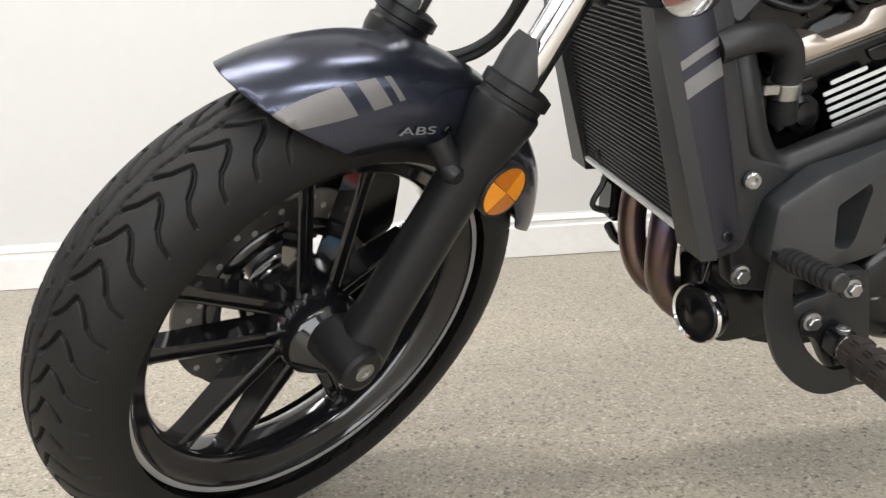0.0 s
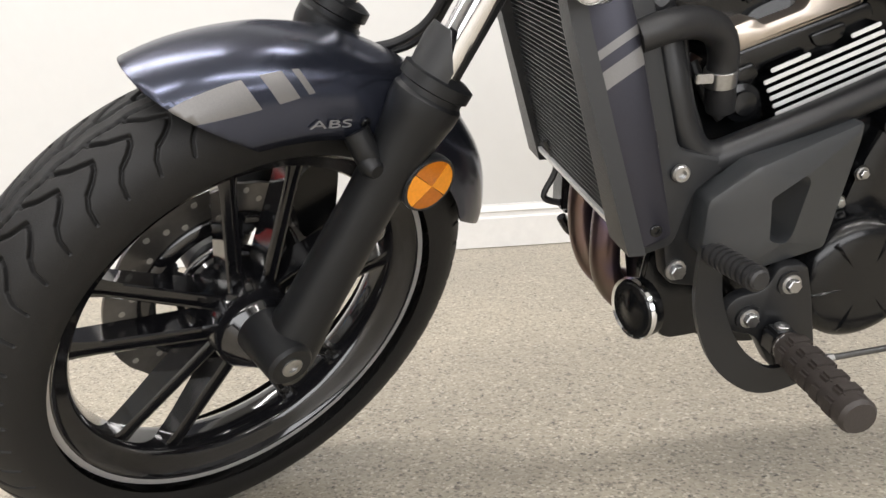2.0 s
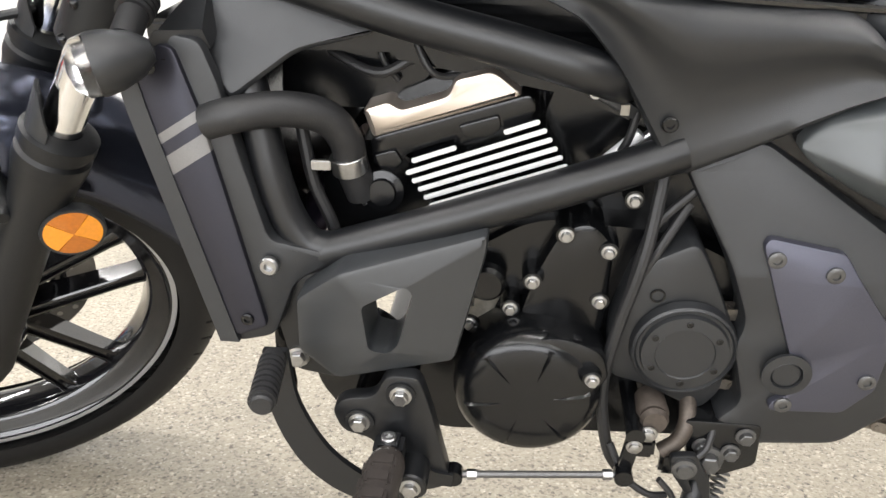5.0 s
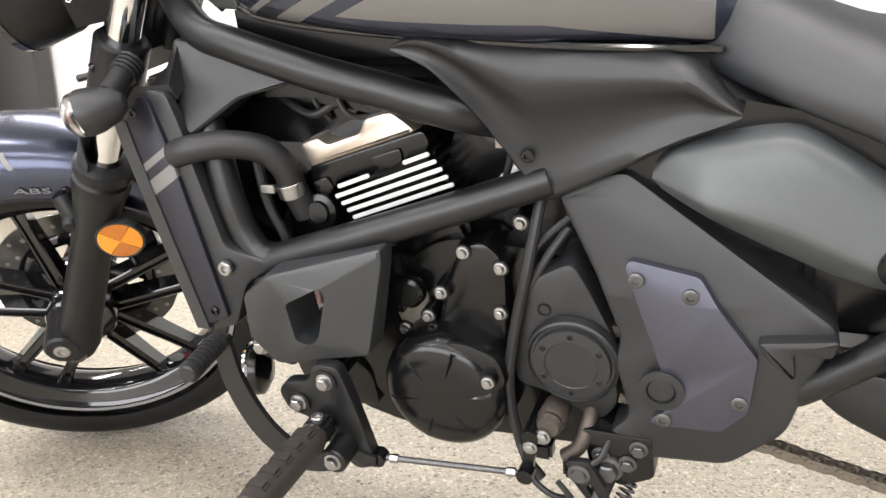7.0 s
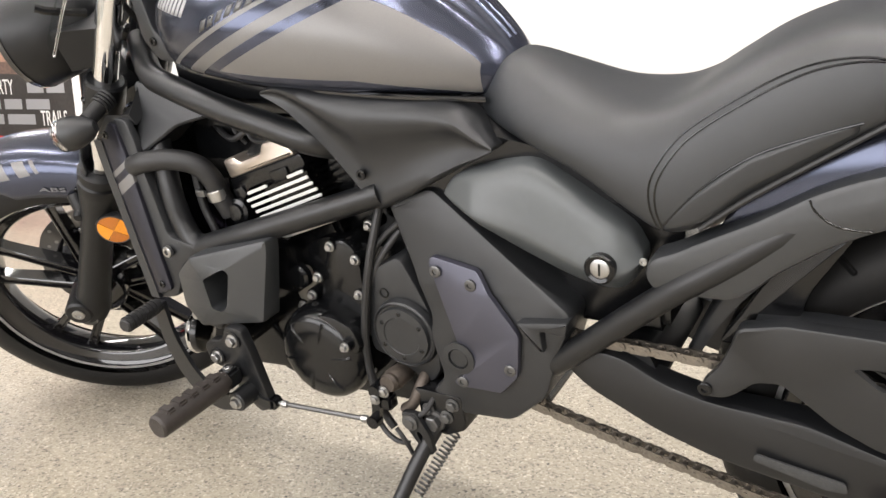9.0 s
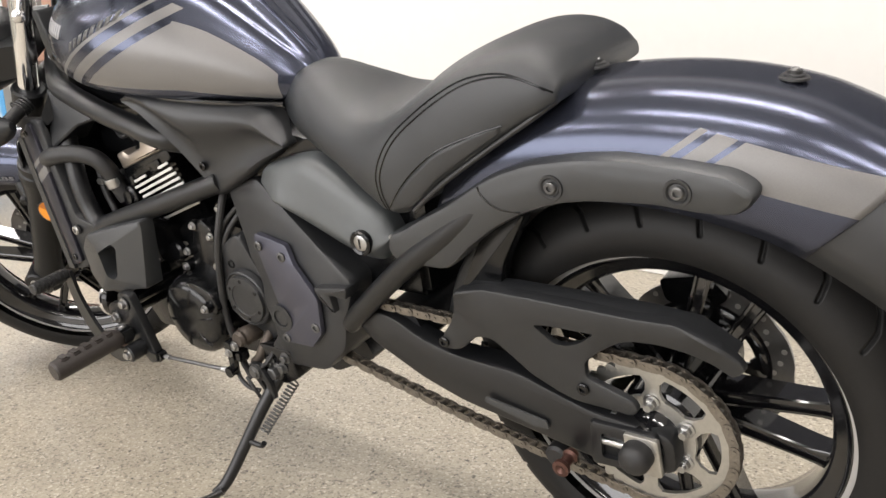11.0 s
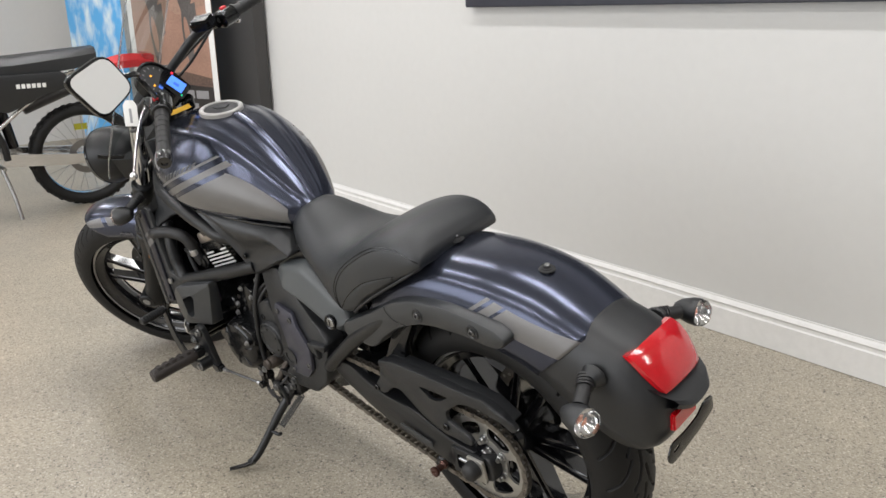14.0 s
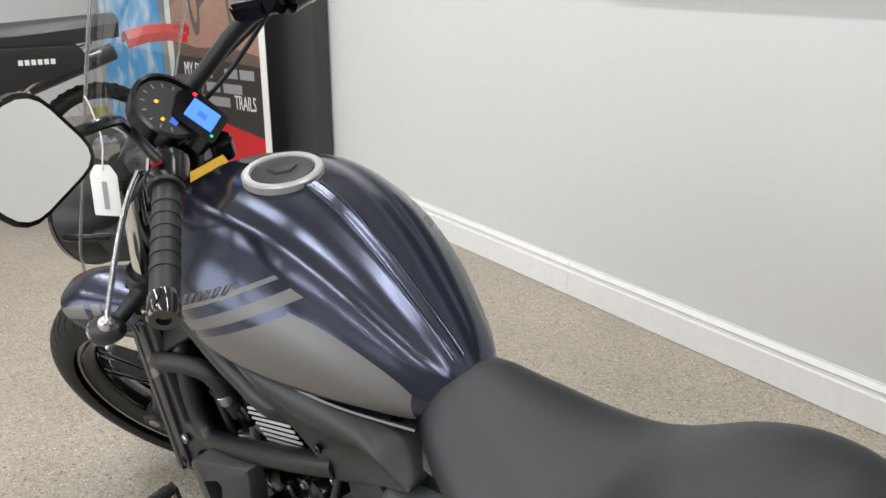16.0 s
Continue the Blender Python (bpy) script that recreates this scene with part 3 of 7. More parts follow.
def disc(centre, v, r, inner, parent, mk, holes=True):
    """A drilled brake disc with a wavy edge."""
    bm = bmesh.new()
    n = 160
    rings = []
    for rr, vv in ((inner, v - 0.0025), (1, v - 0.0025), (1, v + 0.0025), (inner, v + 0.0025)):
        ring = []
        for k in range(n):
            a = 2 * math.pi * k / n
            q = r * (1 - 0.012 * (0.5 + 0.5 * math.cos(10 * a)) ** 6) if rr == 1 else inner
            ring.append((centre.x + q * math.cos(a), vv, centre.z + q * math.sin(a)))
        rings.append(ring)
    loft(rings + rings[:1], caps=False, bm=bm)
    d = mk("brake_disc", bm, M_DISC, parent, "drilled steel brake disc")
    hb = bmesh.new()
    for k in range(40 if holes else 0):
        a = 2 * math.pi * k / 40
        q = r * (0.78 + 0.075 * (k % 3))
        p = Vector((centre.x + q * math.cos(a), v - 0.003, centre.z + q * math.sin(a)))
        lathe([(-0.0004, 0.0001), (-0.0004, 0.004), (0.0062, 0.004), (0.0062, 0.0001)], p, sides=10, bm=hb)
    mk("disc_holes", hb, M_PALE, d, "row of small drilled holes")
    # carrier plate with five round-ended slots
    cb = bmesh.new()
    n = 150
    radii = [0.032] + [inner * (0.50 + 0.05 * k) for k in range(9)] + [inner + 0.006]
    rows = [[cb.verts.new((centre.x + q * math.cos(2 * math.pi * i / n), v - 0.004, centre.z + q * math.sin(2 * math.pi * i / n))) for i in range(n)] for q in radii]
    for j in range(len(radii) - 1):
        for i in range(n):
            mid = (radii[j] + radii[j + 1]) / 2
            x = abs((i + 0.5) % (n / 5) - n / 10) * 2 * math.pi / n * mid
            y = mid - inner * 0.72
            if 1 <= j < 9 and math.hypot(max(0, x - inner * 0.22), y) < inner * 0.13:
                continue
            k = (i + 1) % n
            cb.faces.new((rows[j][i], rows[j][k], rows[j + 1][k], rows[j + 1][i]))
    bmesh.ops.delete(cb, geom=[q for q in cb.verts if not q.link_faces], context="VERTS")
    plate_ob = mk("disc_carrier", cb, M_GLOSS, d, "gloss black disc carrier with oval slots")
    md = plate_ob.modifiers.new("thick", "SOLIDIFY")
    md.thickness, md.offset = 0.006, 0
    return d


M_PALE = material("bare_metal_edge", (0.5, 0.49, 0.46), 0.35, 0.6, grain=0.05)


def wheel(name, centre, steer, R, half, start, args):
    mk = spart if steer else part
    w = mk(name, lathe(wheel_rim(R, half), centre, sides=120, closed=True), M_GLOSS, bike, "gloss black cast wheel with five paired spokes")
    mk("hub", lathe([(-0.06, 0.012), (-0.06, 0.03), (-0.045, 0.042), (-0.02, 0.05), (0.02, 0.05), (0.04, 0.058), (0.055, 0.058), (0.055, 0.012)], centre, sides=40, closed=True), M_GLOSS, w)
    for k in range(5):
        a = start + k * 2 * math.pi / 5
        for side in (-1, 1):
            mk("spoke", spoke(centre, a, 0.035, R - 0.022, side, *args), M_GLOSS, w)
    for s in (-1, 1):
        v = s * (half + 0.0004)
        mk("rim_stripe", lathe([(v, R + 0.0015), (v + s * 0.001, R + 0.0015), (v + s * 0.001, R + 0.0085), (v, R + 0.0085)], centre, sides=120, closed=True), M_STRIPE, w, "thin silver pinstripe round the rim")
    return w


front_wheel = wheel("front_wheel", FA, True, 0.2372, 0.043, radians(80), (0.022, 0.014, 0.011, 0.0095, 0.019, 0.043))
# the wheel as it stands in the turned fork
front_wheel.matrix_local = Matrix.Translation((-0.7991, -0.0032, 0.2812)) @ (basis((-0.4881, 0.8199, 0.2991), STEER.to_3x3() @ Vector((0, 0, 1))) @ basis((0, 1, 0), (0, 0, 1)).transposed()).to_4x4() @ Matrix.Translation(-FA)
P1 = 2 * math.pi * 0.323 / 51
FRONT_TREAD = [(0.0023, 0.0055, [(0.0065, 0), (0.0095, P1 * 0.45), (0.0065, P1)]),
               (0.0028, 0.006, [(0.0125, 0.008), (0.0165, 0.001), (0.0215, -0.006), (0.0250, -0.016), (0.0285, -0.026)]),
               (0.0025, 0.0055, [(0.0285, -0.026), (0.036, -0.023), (0.043, -0.015), (0.050, -0.003)]),
               (0.0020, 0.0035, [(0.050, -0.003), (0.060, 0.006), (0.074, 0.011)])]
tyre("tyre", front_wheel, True, FA, 0.323, 0.063, 0.246, FRONT_TREAD, 51, 1836, label="black rubber tyre with hooked grooves, lightly dusty")
disc(FA, 0.062, 0.150, 0.105, front_wheel, spart)
spart("hub_cone", lathe([(-0.090, 0.018), (-0.089, 0.025), (-0.083, 0.028), (-0.052, 0.052), (-0.047, 0.055), (-0.018, 0.056)], FA, sides=48), M_GLOSS, front_wheel, "gloss black hub cone")
spart("axle_spacer", lathe([(-0.125, 0.0), (-0.125, 0.019), (-0.115, 0.021), (-0.108, 0.019), (-0.1, 0.021), (-0.092, 0.019)], FA, sides=32), M_GLOSS, front_wheel)

rear_wheel = wheel("rear_wheel", RA, False, 0.2217, 0.057, radians(-4), (0.028, 0.018, 0.012, 0.0105, 0.014, 0.040))
REAR_TREAD = [(0.0038, 0.006, [(0.004, 0.0), (0.009, -0.034), (0.020, -0.060), (0.036, -0.078)]), (0.0036, 0.0055, [(0.030, -0.012), (0.048, -0.036), (0.066, -0.051), (0.090, -0.060)])]
tyre("tyre", rear_wheel, False, RA, 0.312, 0.081, 0.2305, REAR_TREAD, 24, 1320, label="wide black rubber tyre with slanted grooves")
disc(RA, 0.085, 0.125, 0.09, rear_wheel, part)

# fork
for v, side in ((-0.096, -1), (0.096, 1)):
    foot = FA + Vector((0.0, v, 0))
    leg = spart("fork_leg", lathe([(-0.036, 0.0), (-0.034, 0.016), (-0.022, 0.030), (0.0, 0.035), (0.03, 0.034), (0.06, 0.031), (0.20, 0.029), (0.265, 0.030), (0.295, 0.034), (0.315, 0.037), (0.322, 0.0385), (0.336, 0.0385), (0.340, 0.035), (0.346, 0.035), (0.348, 0.039), (0.360, 0.039), (0.364, 0.030), (0.366, 0.0208)], foot, RAKE, 32), M_FORK, bike, "matte black lower fork leg")
    spart("stanchion", cyl(foot + RAKE * 0.36, foot + RAKE * 0.81, 0.0205, sides=28), M_CHROME, leg, "polished chrome fork tube")
    axle = foot + Vector((-0.013, 0, 0.013))
    spart("axle_clamp", cyl(axle + Vector((0, side * -0.034, 0)), axle + Vector((0, side * 0.037, 0)), 0.033, 0.028, 28, chamfer=0.004), M_FORK, leg)
    spart("axle_bolt", bolt(axle + Vector((0, side * 0.0365, 0)), (0, side, 0), 0.0125, 0.003), M_STEEL, leg, "steel axle bolt")
    # half sleeve in front of the tube
    ahead = Vector((-math.cos(radians(31)), 0, math.sin(radians(31))))
    rings = []
    for r in (0.0305, 0.0335):
        rows = []
        for k in range(9):
            s = 0.340 + 0.068 * k / 8
            spread = radians(60 - 38 * max(0, k - 4) / 4)
            rows.append([foot + RAKE * s + (r + 0.002 * k / 8) * (ahead * math.cos(a) + Vector((0, 1, 0)) * math.sin(a)) for a in (spread * (-1 + 2 * q / 16) for q in range(17))])
        rings.append(rows)
    bm = bmesh.new()
    vv = [[[bm.verts.new(p) for p in row] for row in sheet] for sheet in rings]
    for i in range(8):
        for q in range(16):
            bm.faces.new((vv[0][i][q], vv[0][i][q + 1], vv[0][i + 1][q + 1], vv[0][i + 1][q]))
            bm.faces.new((vv[1][i][q], vv[1][i][q + 1], vv[1][i + 1][q + 1], vv[1][i + 1][q]))
        for q in (0, 16):
            bm.faces.new((vv[0][i][q], vv[0][i + 1][q], vv[1][i + 1][q], vv[1][i][q]))
    for i in (0, 8):
        for q in range(16):
            bm.faces.new((vv[0][i][q], vv[0][i][q + 1], vv[1][i][q + 1], vv[1][i][q]))
    spart("fork_guard", bm, M_MATTE, leg, "matte black stone guard on the fork")
    # mudguard bracket and its stub
    spart("mudguard_bracket", tube([foot + RAKE * 0.285 + Vector((-0.048, -side * 0.020, 0.014)), foot + RAKE * 0.272 + Vector((-0.034, -side * 0.004, 0)), foot + RAKE * 0.252 + Vector((-0.012, 0, 0))], 0.015, 12), M_FORK, leg)
    spart("bracket_bolt", cyl(foot + RAKE * 0.268 + Vector((-0.036, side * 0.000, 0)), foot + RAKE * 0.268 + Vector((-0.036, side * 0.018, 0)), 0.0125, 0.010, 16, chamfer=0.003), M_FORK, leg)
    # reflector
    c = foot + Vector((0.162, side * 0.022, 0.1986))
    spart("reflector_arm", block(c.x - 0.05, c.x, min(c.y - side * 0.003, c.y - side * 0.012), max(c.y - side * 0.003, c.y - side * 0.012), c.z - 0.006, c.z + 0.010, 0.002), M_FORK, leg)
    rf = spart("reflector_cup", lathe([(-0.004, 0.0), (-0.004, 0.033), (0.006, 0.034), (0.010, 0.033), (0.010, 0.030)], c, (0, side, 0), 40), M_MATTE, leg)
    for k in range(4):
        a0 = radians(45 + 90 * k)
        bm = bmesh.new()
        edge = [c + Vector((0.0300 * math.cos(a0 + radians(88) * q / 10), side * 0.0100, 0.0300 * math.sin(a0 + radians(88) * q / 10))) for q in range(11)]
        loft([[c + Vector((0.0005, side * 0.008, 0))] + [p - Vector((0, side * 0.006, 0)) for p in edge], [c + Vector((0.0005, side * 0.0125, 0))] + edge], bm=bm)
        spart("reflector_wedge", bm, M_AMBER if k % 2 else M_AMBER2, rf, "amber reflector segment")

# clamps, headlight
def clamp(w_low, w_high, r):
    bm = bmesh.new()
    for v in (-0.096, 0.096):
        p = FA + Vector((0.0, v, 0))
        a, b = p + RAKE * ((w_low - 0.312) / RAKE.z), p + RAKE * ((w_high - 0.312) / RAKE.z)
        cyl(a, b, r, sides=28, bm=bm, chamfer=0.004)
    mid = FA + RAKE * (((w_low + w_high) / 2 - 0.312) / RAKE.z)
    ahead = Vector((math.cos(radians(31)), 0, -math.sin(radians(31))))
    rings = []
    for v, d, h in ((-0.096, 0.03, 0.018), (-0.06, 0.04, 0.022), (0, 0.075, 0.024), (0.06, 0.04, 0.022), (0.096, 0.03, 0.018)):
        c = mid + Vector((0, v, 0)) + ahead * (d - 0.03) * 0.5
        rings.append([c + ahead * x * d * 0.7 + RAKE * z * h for x, z in ((-1, -0.7), (-0.7, -1), (0.7, -1), (1, -0.7), (1, 0.7), (0.7, 1), (-0.7, 1), (-1, 0.7))])
    loft(rings, bm=bm)
    return bm


lower = spart("lower_clamp", clamp(0.712, 0.785, 0.033), M_FORK, bike, "black lower fork clamp")
for v in (-0.118, 0.118):
    for dz in (0.012, 0.045):
        p = FA + Vector((0.0, v, 0)) + RAKE * ((0.716 + dz - 0.312) / RAKE.z) + Vector((-0.027, -math.copysign(0.006, v), 0.004))
        spart("clamp_screw", bolt(p, (-0.3, v, 0), 0.006, 0.006), M_ENGINE, lower)
upper = spart("upper_clamp", clamp(0.985, 1.015, 0.030), M_FORK, bike, "black upper fork clamp")
spart("steering_stem", cyl(Vector((-0.932, 0, 0)) + RAKE * 0.84, Vector((-0.932, 0, 0)) + RAKE * 1.13, 0.028, sides=24), M_FRAME, upper)
hl = Vector((-0.60, -0.01, 0.845))
aim = Vector((-0.99, 0, -0.1)).normalized()
lamp_head = spart("headlight", lathe([(-0.085, 0.0), (-0.08, 0.03), (-0.055, 0.06), (-0.01, 0.078), (0.04, 0.084), (0.05, 0.082), (0.052, 0.076)], hl, aim, 48), M_FORK, bike, "rounded black headlight shell")
spart("headlight_rim", lathe([(0.046, 0.0845), (0.056, 0.083), (0.058, 0.076), (0.050, 0.075)], hl, aim, 48, closed=True), M_GLOSS, lamp_head, "black headlight rim")
spart("headlight_lens", lathe([(0.050, 0.076), (0.062, 0.06), (0.070, 0.03), (0.072, 0.0)], hl, aim, 48), M_LENS, lamp_head, "clear headlight lens")
spart("headlight_bracket", loft([[(-0.57, s * 0.085, 0.80), (-0.52, s * 0.085, 0.80), (-0.50, s * 0.085, 0.86), (-0.57, s * 0.085, 0.87)] for s in (-1, 1)]), M_FORK, lamp_head)

# turn signals at the fork
def signal(p, stalk, aim, mk, parent):
    p, aim = Vector(p), Vector(aim).normalized()
    b = mk("turn_signal", lathe([(-0.046, 0.0), (-0.044, 0.009), (-0.032, 0.019), (-0.012, 0.0255), (0.0, 0.0268), (0.004, 0.0264)], p, aim, 32), M_MATTE, parent, "black turn signal with clear lens")
    mk("lens", lathe([(0.003, 0.0262), (0.014, 0.0245), (0.022, 0.0165), (0.025, 0.0)], p, aim, 32), M_LENS, b, "clear ribbed signal lens")
    mk("bulb", lathe([(-0.012, 0.0), (-0.010, 0.004), (-0.003, 0.006), (0.002, 0.0)], p, aim, 16), M_BULB, b, "pale orange bulb")
    mk("reflector", lathe([(-0.018, 0.0), (-0.016, 0.012), (-0.004, 0.023), (0.003, 0.0258)], p, aim, 32), M_CHROME, b)
    s = Vector(stalk)
    d = (s - p).normalized()
    bm = tube([p + d * 0.024 - aim * 0.012, s - aim * 0.006], 0.013, 16, smooth=False)
    for k in range(4):
        q = p + d * ((s - p).length - 0.006 - 0.006 * k) - aim * 0.008
        cyl(q, q + d * 0.004, 0.0165, sides=16, bm=bm)
    mk("stalk", bm, M_HOSE, b, "ribbed rubber stalk")


M_BULB = material("pale_orange_bulb", (0.80, 0.38, 0.26), 0.35, grain=0.1)
signal((-0.560, -0.201, 0.756), (-0.520, -0.128, 0.765), (-1, -0.05, -0.05), spart, bike)
signal((-0.560, 0.201, 0.756), (-0.520, 0.128, 0.765), (-1, 0.05, -0.05), spart, bike)


# mudguards
def shell(rows, n=33, e=2.6, per=5, shift=0.0):
    """A mudguard between its crown line and its side edges; rows: crown u, w, edge u, w, half width."""
    cr = smooth_path([(a, 0, b) for a, b, _, _, _ in rows], per)
    ed = smooth_path([(c, h, d) for _, _, c, d, h in rows], per)
    rings = []
    for c, q in zip(cr, ed):
        ring = []
        for k in range(n):
            x = -1 + 2 * k / (n - 1)
            th = abs(x) * math.pi / 2
            across, down = math.sin(th) ** (2 / e), 1 - math.cos(th) ** (2 / e)
            ring.append(Vector((c.x + (q.x - c.x) * down, math.copysign(q.y * across, x), c.z + (q.z - c.z) * down)))
        rings.append(ring)
    return loft([[p + Vector((0, shift, 0)) for p in ring] for ring in rings], closed=False, caps=False)


def polar(c, rows):
    return [(c.x + r * math.cos(radians(a)), c.z + r * math.sin(radians(a)), c.x + q * math.cos(radians(b)), c.z + q * math.sin(radians(b)), h) for a, r, b, q, h in rows]


M_PAINT_F = paint_material("blue_grey_paint_front", [[(0, 1, 0.614, 0.652), (1, 0.43, -9, -0.546), (0, 0, 0.053, 9, 2)], [(0, 1, 0.614, 0.652), (1, 0.43, -0.528, -0.506), (0, 0, 0.053, 9, 2)], [(0, 1, 0.614, 0.652), (1, 0.43, -0.496, -0.489), (0, 0, 0.053, 9, 2)]])
M_PAINT_T = paint_material("blue_grey_paint_tank", [[(-0.404, 1, 0.8675, 0.8740), (0.524, 1, 0, 0.9)], [(-0.404, 1, 0.834, 0.851), (0.524, 1, 0, 0.9)],
                                                   [(-0.404, 1, 0, 0.821), (0.524, 1, 0, 0.9), (0.0965, 1, 0.752, 9), (1, 0, -9, 0.06)], [(0.524, 1, 0, 0.9), (0.22, 1, 0.7594, 9), (1, 0, 0.0599, 0.203), (1, 1, 0, 0.974), (0.40, 0, 0.150, 9, 1)]])
M_PAINT_R = paint_material("blue_grey_paint_rear", [[(-0.72, 1, 0.082, 0.0905), (0.276, 1, 0, 0.943), (0.252, 1, 0.876, 9)], [(-0.72, 1, 0.0513, 0.0726), (0.276, 1, 0, 0.943), (0.252, 1, 0.876, 9)],
                                                   [(-0.72, 1, -9, 0.044), (0.276, 1, 0, 0.943), (0.252, 1, 0.876, 9)]])
nose = shell(polar(FA + Vector((0.010, 0, -0.003)), [(114, 0.352, 114, 0.286, 0.068), (107, 0.355, 107, 0.281, 0.073), (99, 0.354, 99, 0.277, 0.0765), (90, 0.351, 90, 0.273, 0.0785), (80, 0.348, 79, 0.269, 0.079), (66, 0.344, 65, 0.265, 0.079), (48, 0.340, 48, 0.264, 0.079), (28, 0.336, 27, 0.262, 0.077), (14, 0.332, 12, 0.268, 0.068), (4, 0.328, 2, 0.290, 0.052), (-2, 0.324, -3, 0.312, 0.02)]), shift=FA.y)
bmesh.ops.bisect_plane(nose, geom=nose.verts[:] + nose.edges[:] + nose.faces[:], dist=0.00001, plane_co=(-0.904, 0, 0.638), plane_no=(-0.053, 0, -0.069), clear_outer=True)
ff = spart("front_mudguard", nose, M_PAINT_F, bike, "matte blue-grey front mudguard with silver bands", sharp=60)
rear_guard = part("rear_mudguard", shell([(0.56, 0.695, 0.50, 0.575, 0.118), (0.62, 0.725, 0.57, 0.60, 0.124), (0.70, 0.740, 0.66, 0.615, 0.127), (0.78, 0.745, 0.76, 0.622, 0.127), (0.86, 0.741, 0.83, 0.618, 0.126), (0.94, 0.726, 0.88, 0.607, 0.123), (1.0, 0.702, 0.928, 0.593, 0.119), (1.060, 0.670, 0.962, 0.575, 0.114)], n=41, e=2.9), M_PAINT_R, bike, "matte blue-grey rear mudguard with silver bands")
for o in (ff, rear_guard):
    md = o.modifiers.new("thick", "SOLIDIFY")
    md.thickness, md.offset = 0.003, -1
for u, w in ((0.695, 0.746), (0.922, 0.733)):
    bm = lathe([(0, 0.016), (0.002, 0.0155), (0.003, 0.012), (0.005, 0.0115), (0.006, 0.008), (0.009, 0.0075), (0.009, 0.004)], (u, -0.004, w - 0.001), ((u - 0.79) * 0.6, 0, 1), 28)
    buffer = part("rubber_buffer", bm, M_HOSE, rear_guard, "round black rubber buffer")
    part("buffer_screw", lathe([(0.006, 0.005), (0.0105, 0.0048), (0.0115, 0.0035), (0.0115, 0.0)], (u, -0.004, w - 0.001), ((u - 0.79) * 0.6, 0, 1), 20), M_STEEL, buffer, "bright screw head")
part("inner_mudguard", shell(polar(RA, [(95, 0.35, 95, 0.33, 0.085), (120, 0.345, 120, 0.32, 0.085), (145, 0.345, 145, 0.32, 0.085), (165, 0.345, 165, 0.33, 0.08)]), n=15, e=6), M_MATTE, bike, "black inner mudguard")

# ABS lettering on the front mudguard
def letters(text, size, m, mat, parent, mk, name="lettering", depth=0.0004, shear=0.0, space=1.0):
    cu = bpy.data.curves.new(name, "FONT")
    cu.body, cu.size, cu.extrude, cu.shear, cu.space_character = text, size, depth, shear, space
    tmp = bpy.data.objects.new(name, cu)
    me = bpy.data.meshes.new_from_object(tmp)
    bpy.data.objects.remove(tmp)
    bm = bmesh.new()
    bm.from_mesh(me)
    bm.transform(m)
    return mk(name, bm, mat, parent, "%s in light letters" % text if name == "lettering" else "")


def frame_at(origin, right, up):
    r, u = Vector(right).normalized(), Vector(up).normalized()
    n = r.cross(u)
    u = n.cross(r)
    return Matrix(((r.x, u.x, n.x, origin[0]), (r.y, u.y, n.y, origin[1]), (r.z, u.z, n.z, origin[2]), (0, 0, 0, 1)))


letters("ABS", 0.024, frame_at((-0.7665, -0.0692, 0.5835), (0.95, 0.0, -0.25), (0.25, 0.1, 0.95)) @ Matrix.Diagonal((1.22, 0.50, 1, 1)), M_ABS, ff, spart)
spart("mudguard_screw", bolt((-0.7009, -0.0668, 0.5687), (0, -1, 0), 0.006, 0.003), M_ENGINE, ff)

# fuel tank
TANK = [(-0.335, 0.060, 0.885, 0.822), (-0.315, 0.100, 0.908, 0.795), (-0.275, 0.142, 0.931, 0.768), (-0.20, 0.172, 0.951, 0.757), (-0.10, 0.185, 0.961, 0.744), (0.0, 0.170, 0.944, 0.734), (0.09, 0.138, 0.894, 0.726), (0.16, 0.102, 0.832, 0.718), (0.20, 0.076, 0.792, 0.712), (0.222, 0.052, 0.765, 0.714), (0.234, 0.028, 0.745, 0.720)]


def tank_mesh():
    path_a = smooth_path([(u, h, t) for u, h, t, b in TANK], 4)
    path_b = smooth_path([(u, 0, b) for u, h, t, b in TANK], 4)
    rings = []
    for a, b in zip(path_a, path_b):
        hw, top, bot = max(a.y, 0.01), a.z, b.z
        f = min(1, max(0, (a.x + 0.30) / 0.12)) * min(1, max(0, (0.25 - a.x) / 0.06))
        # half section from the crown to the lower lip: (across, height) with its ridge, valley and shoulder
        knots = [(0.0, 1.0), (0.055, 1.0), (0.075, 1.0 - 0.022 * f), (0.30, 0.985 - 0.03 * f), (0.44, 0.95 - 0.05 * f), (0.55, 0.90 - 0.02 * f), (0.655, 0.815), (0.73, 0.748), (0.84, 0.645), (0.94, 0.515), (1.0, 0.36), (0.985, 0.18), (0.93, 0.05), (0.86, 0.0)]
        half = smooth_path([(x, 0, z) for x, z in knots], 3)
        left = [(-p.x * hw, bot + p.z * (top - bot)) for p in half]
        right = [(p.x * hw, bot + p.z * (top - bot)) for p in half[1:]]
        rings.append([(a.x, y, z) for y, z in left[::-1] + right])
    return loft(rings)


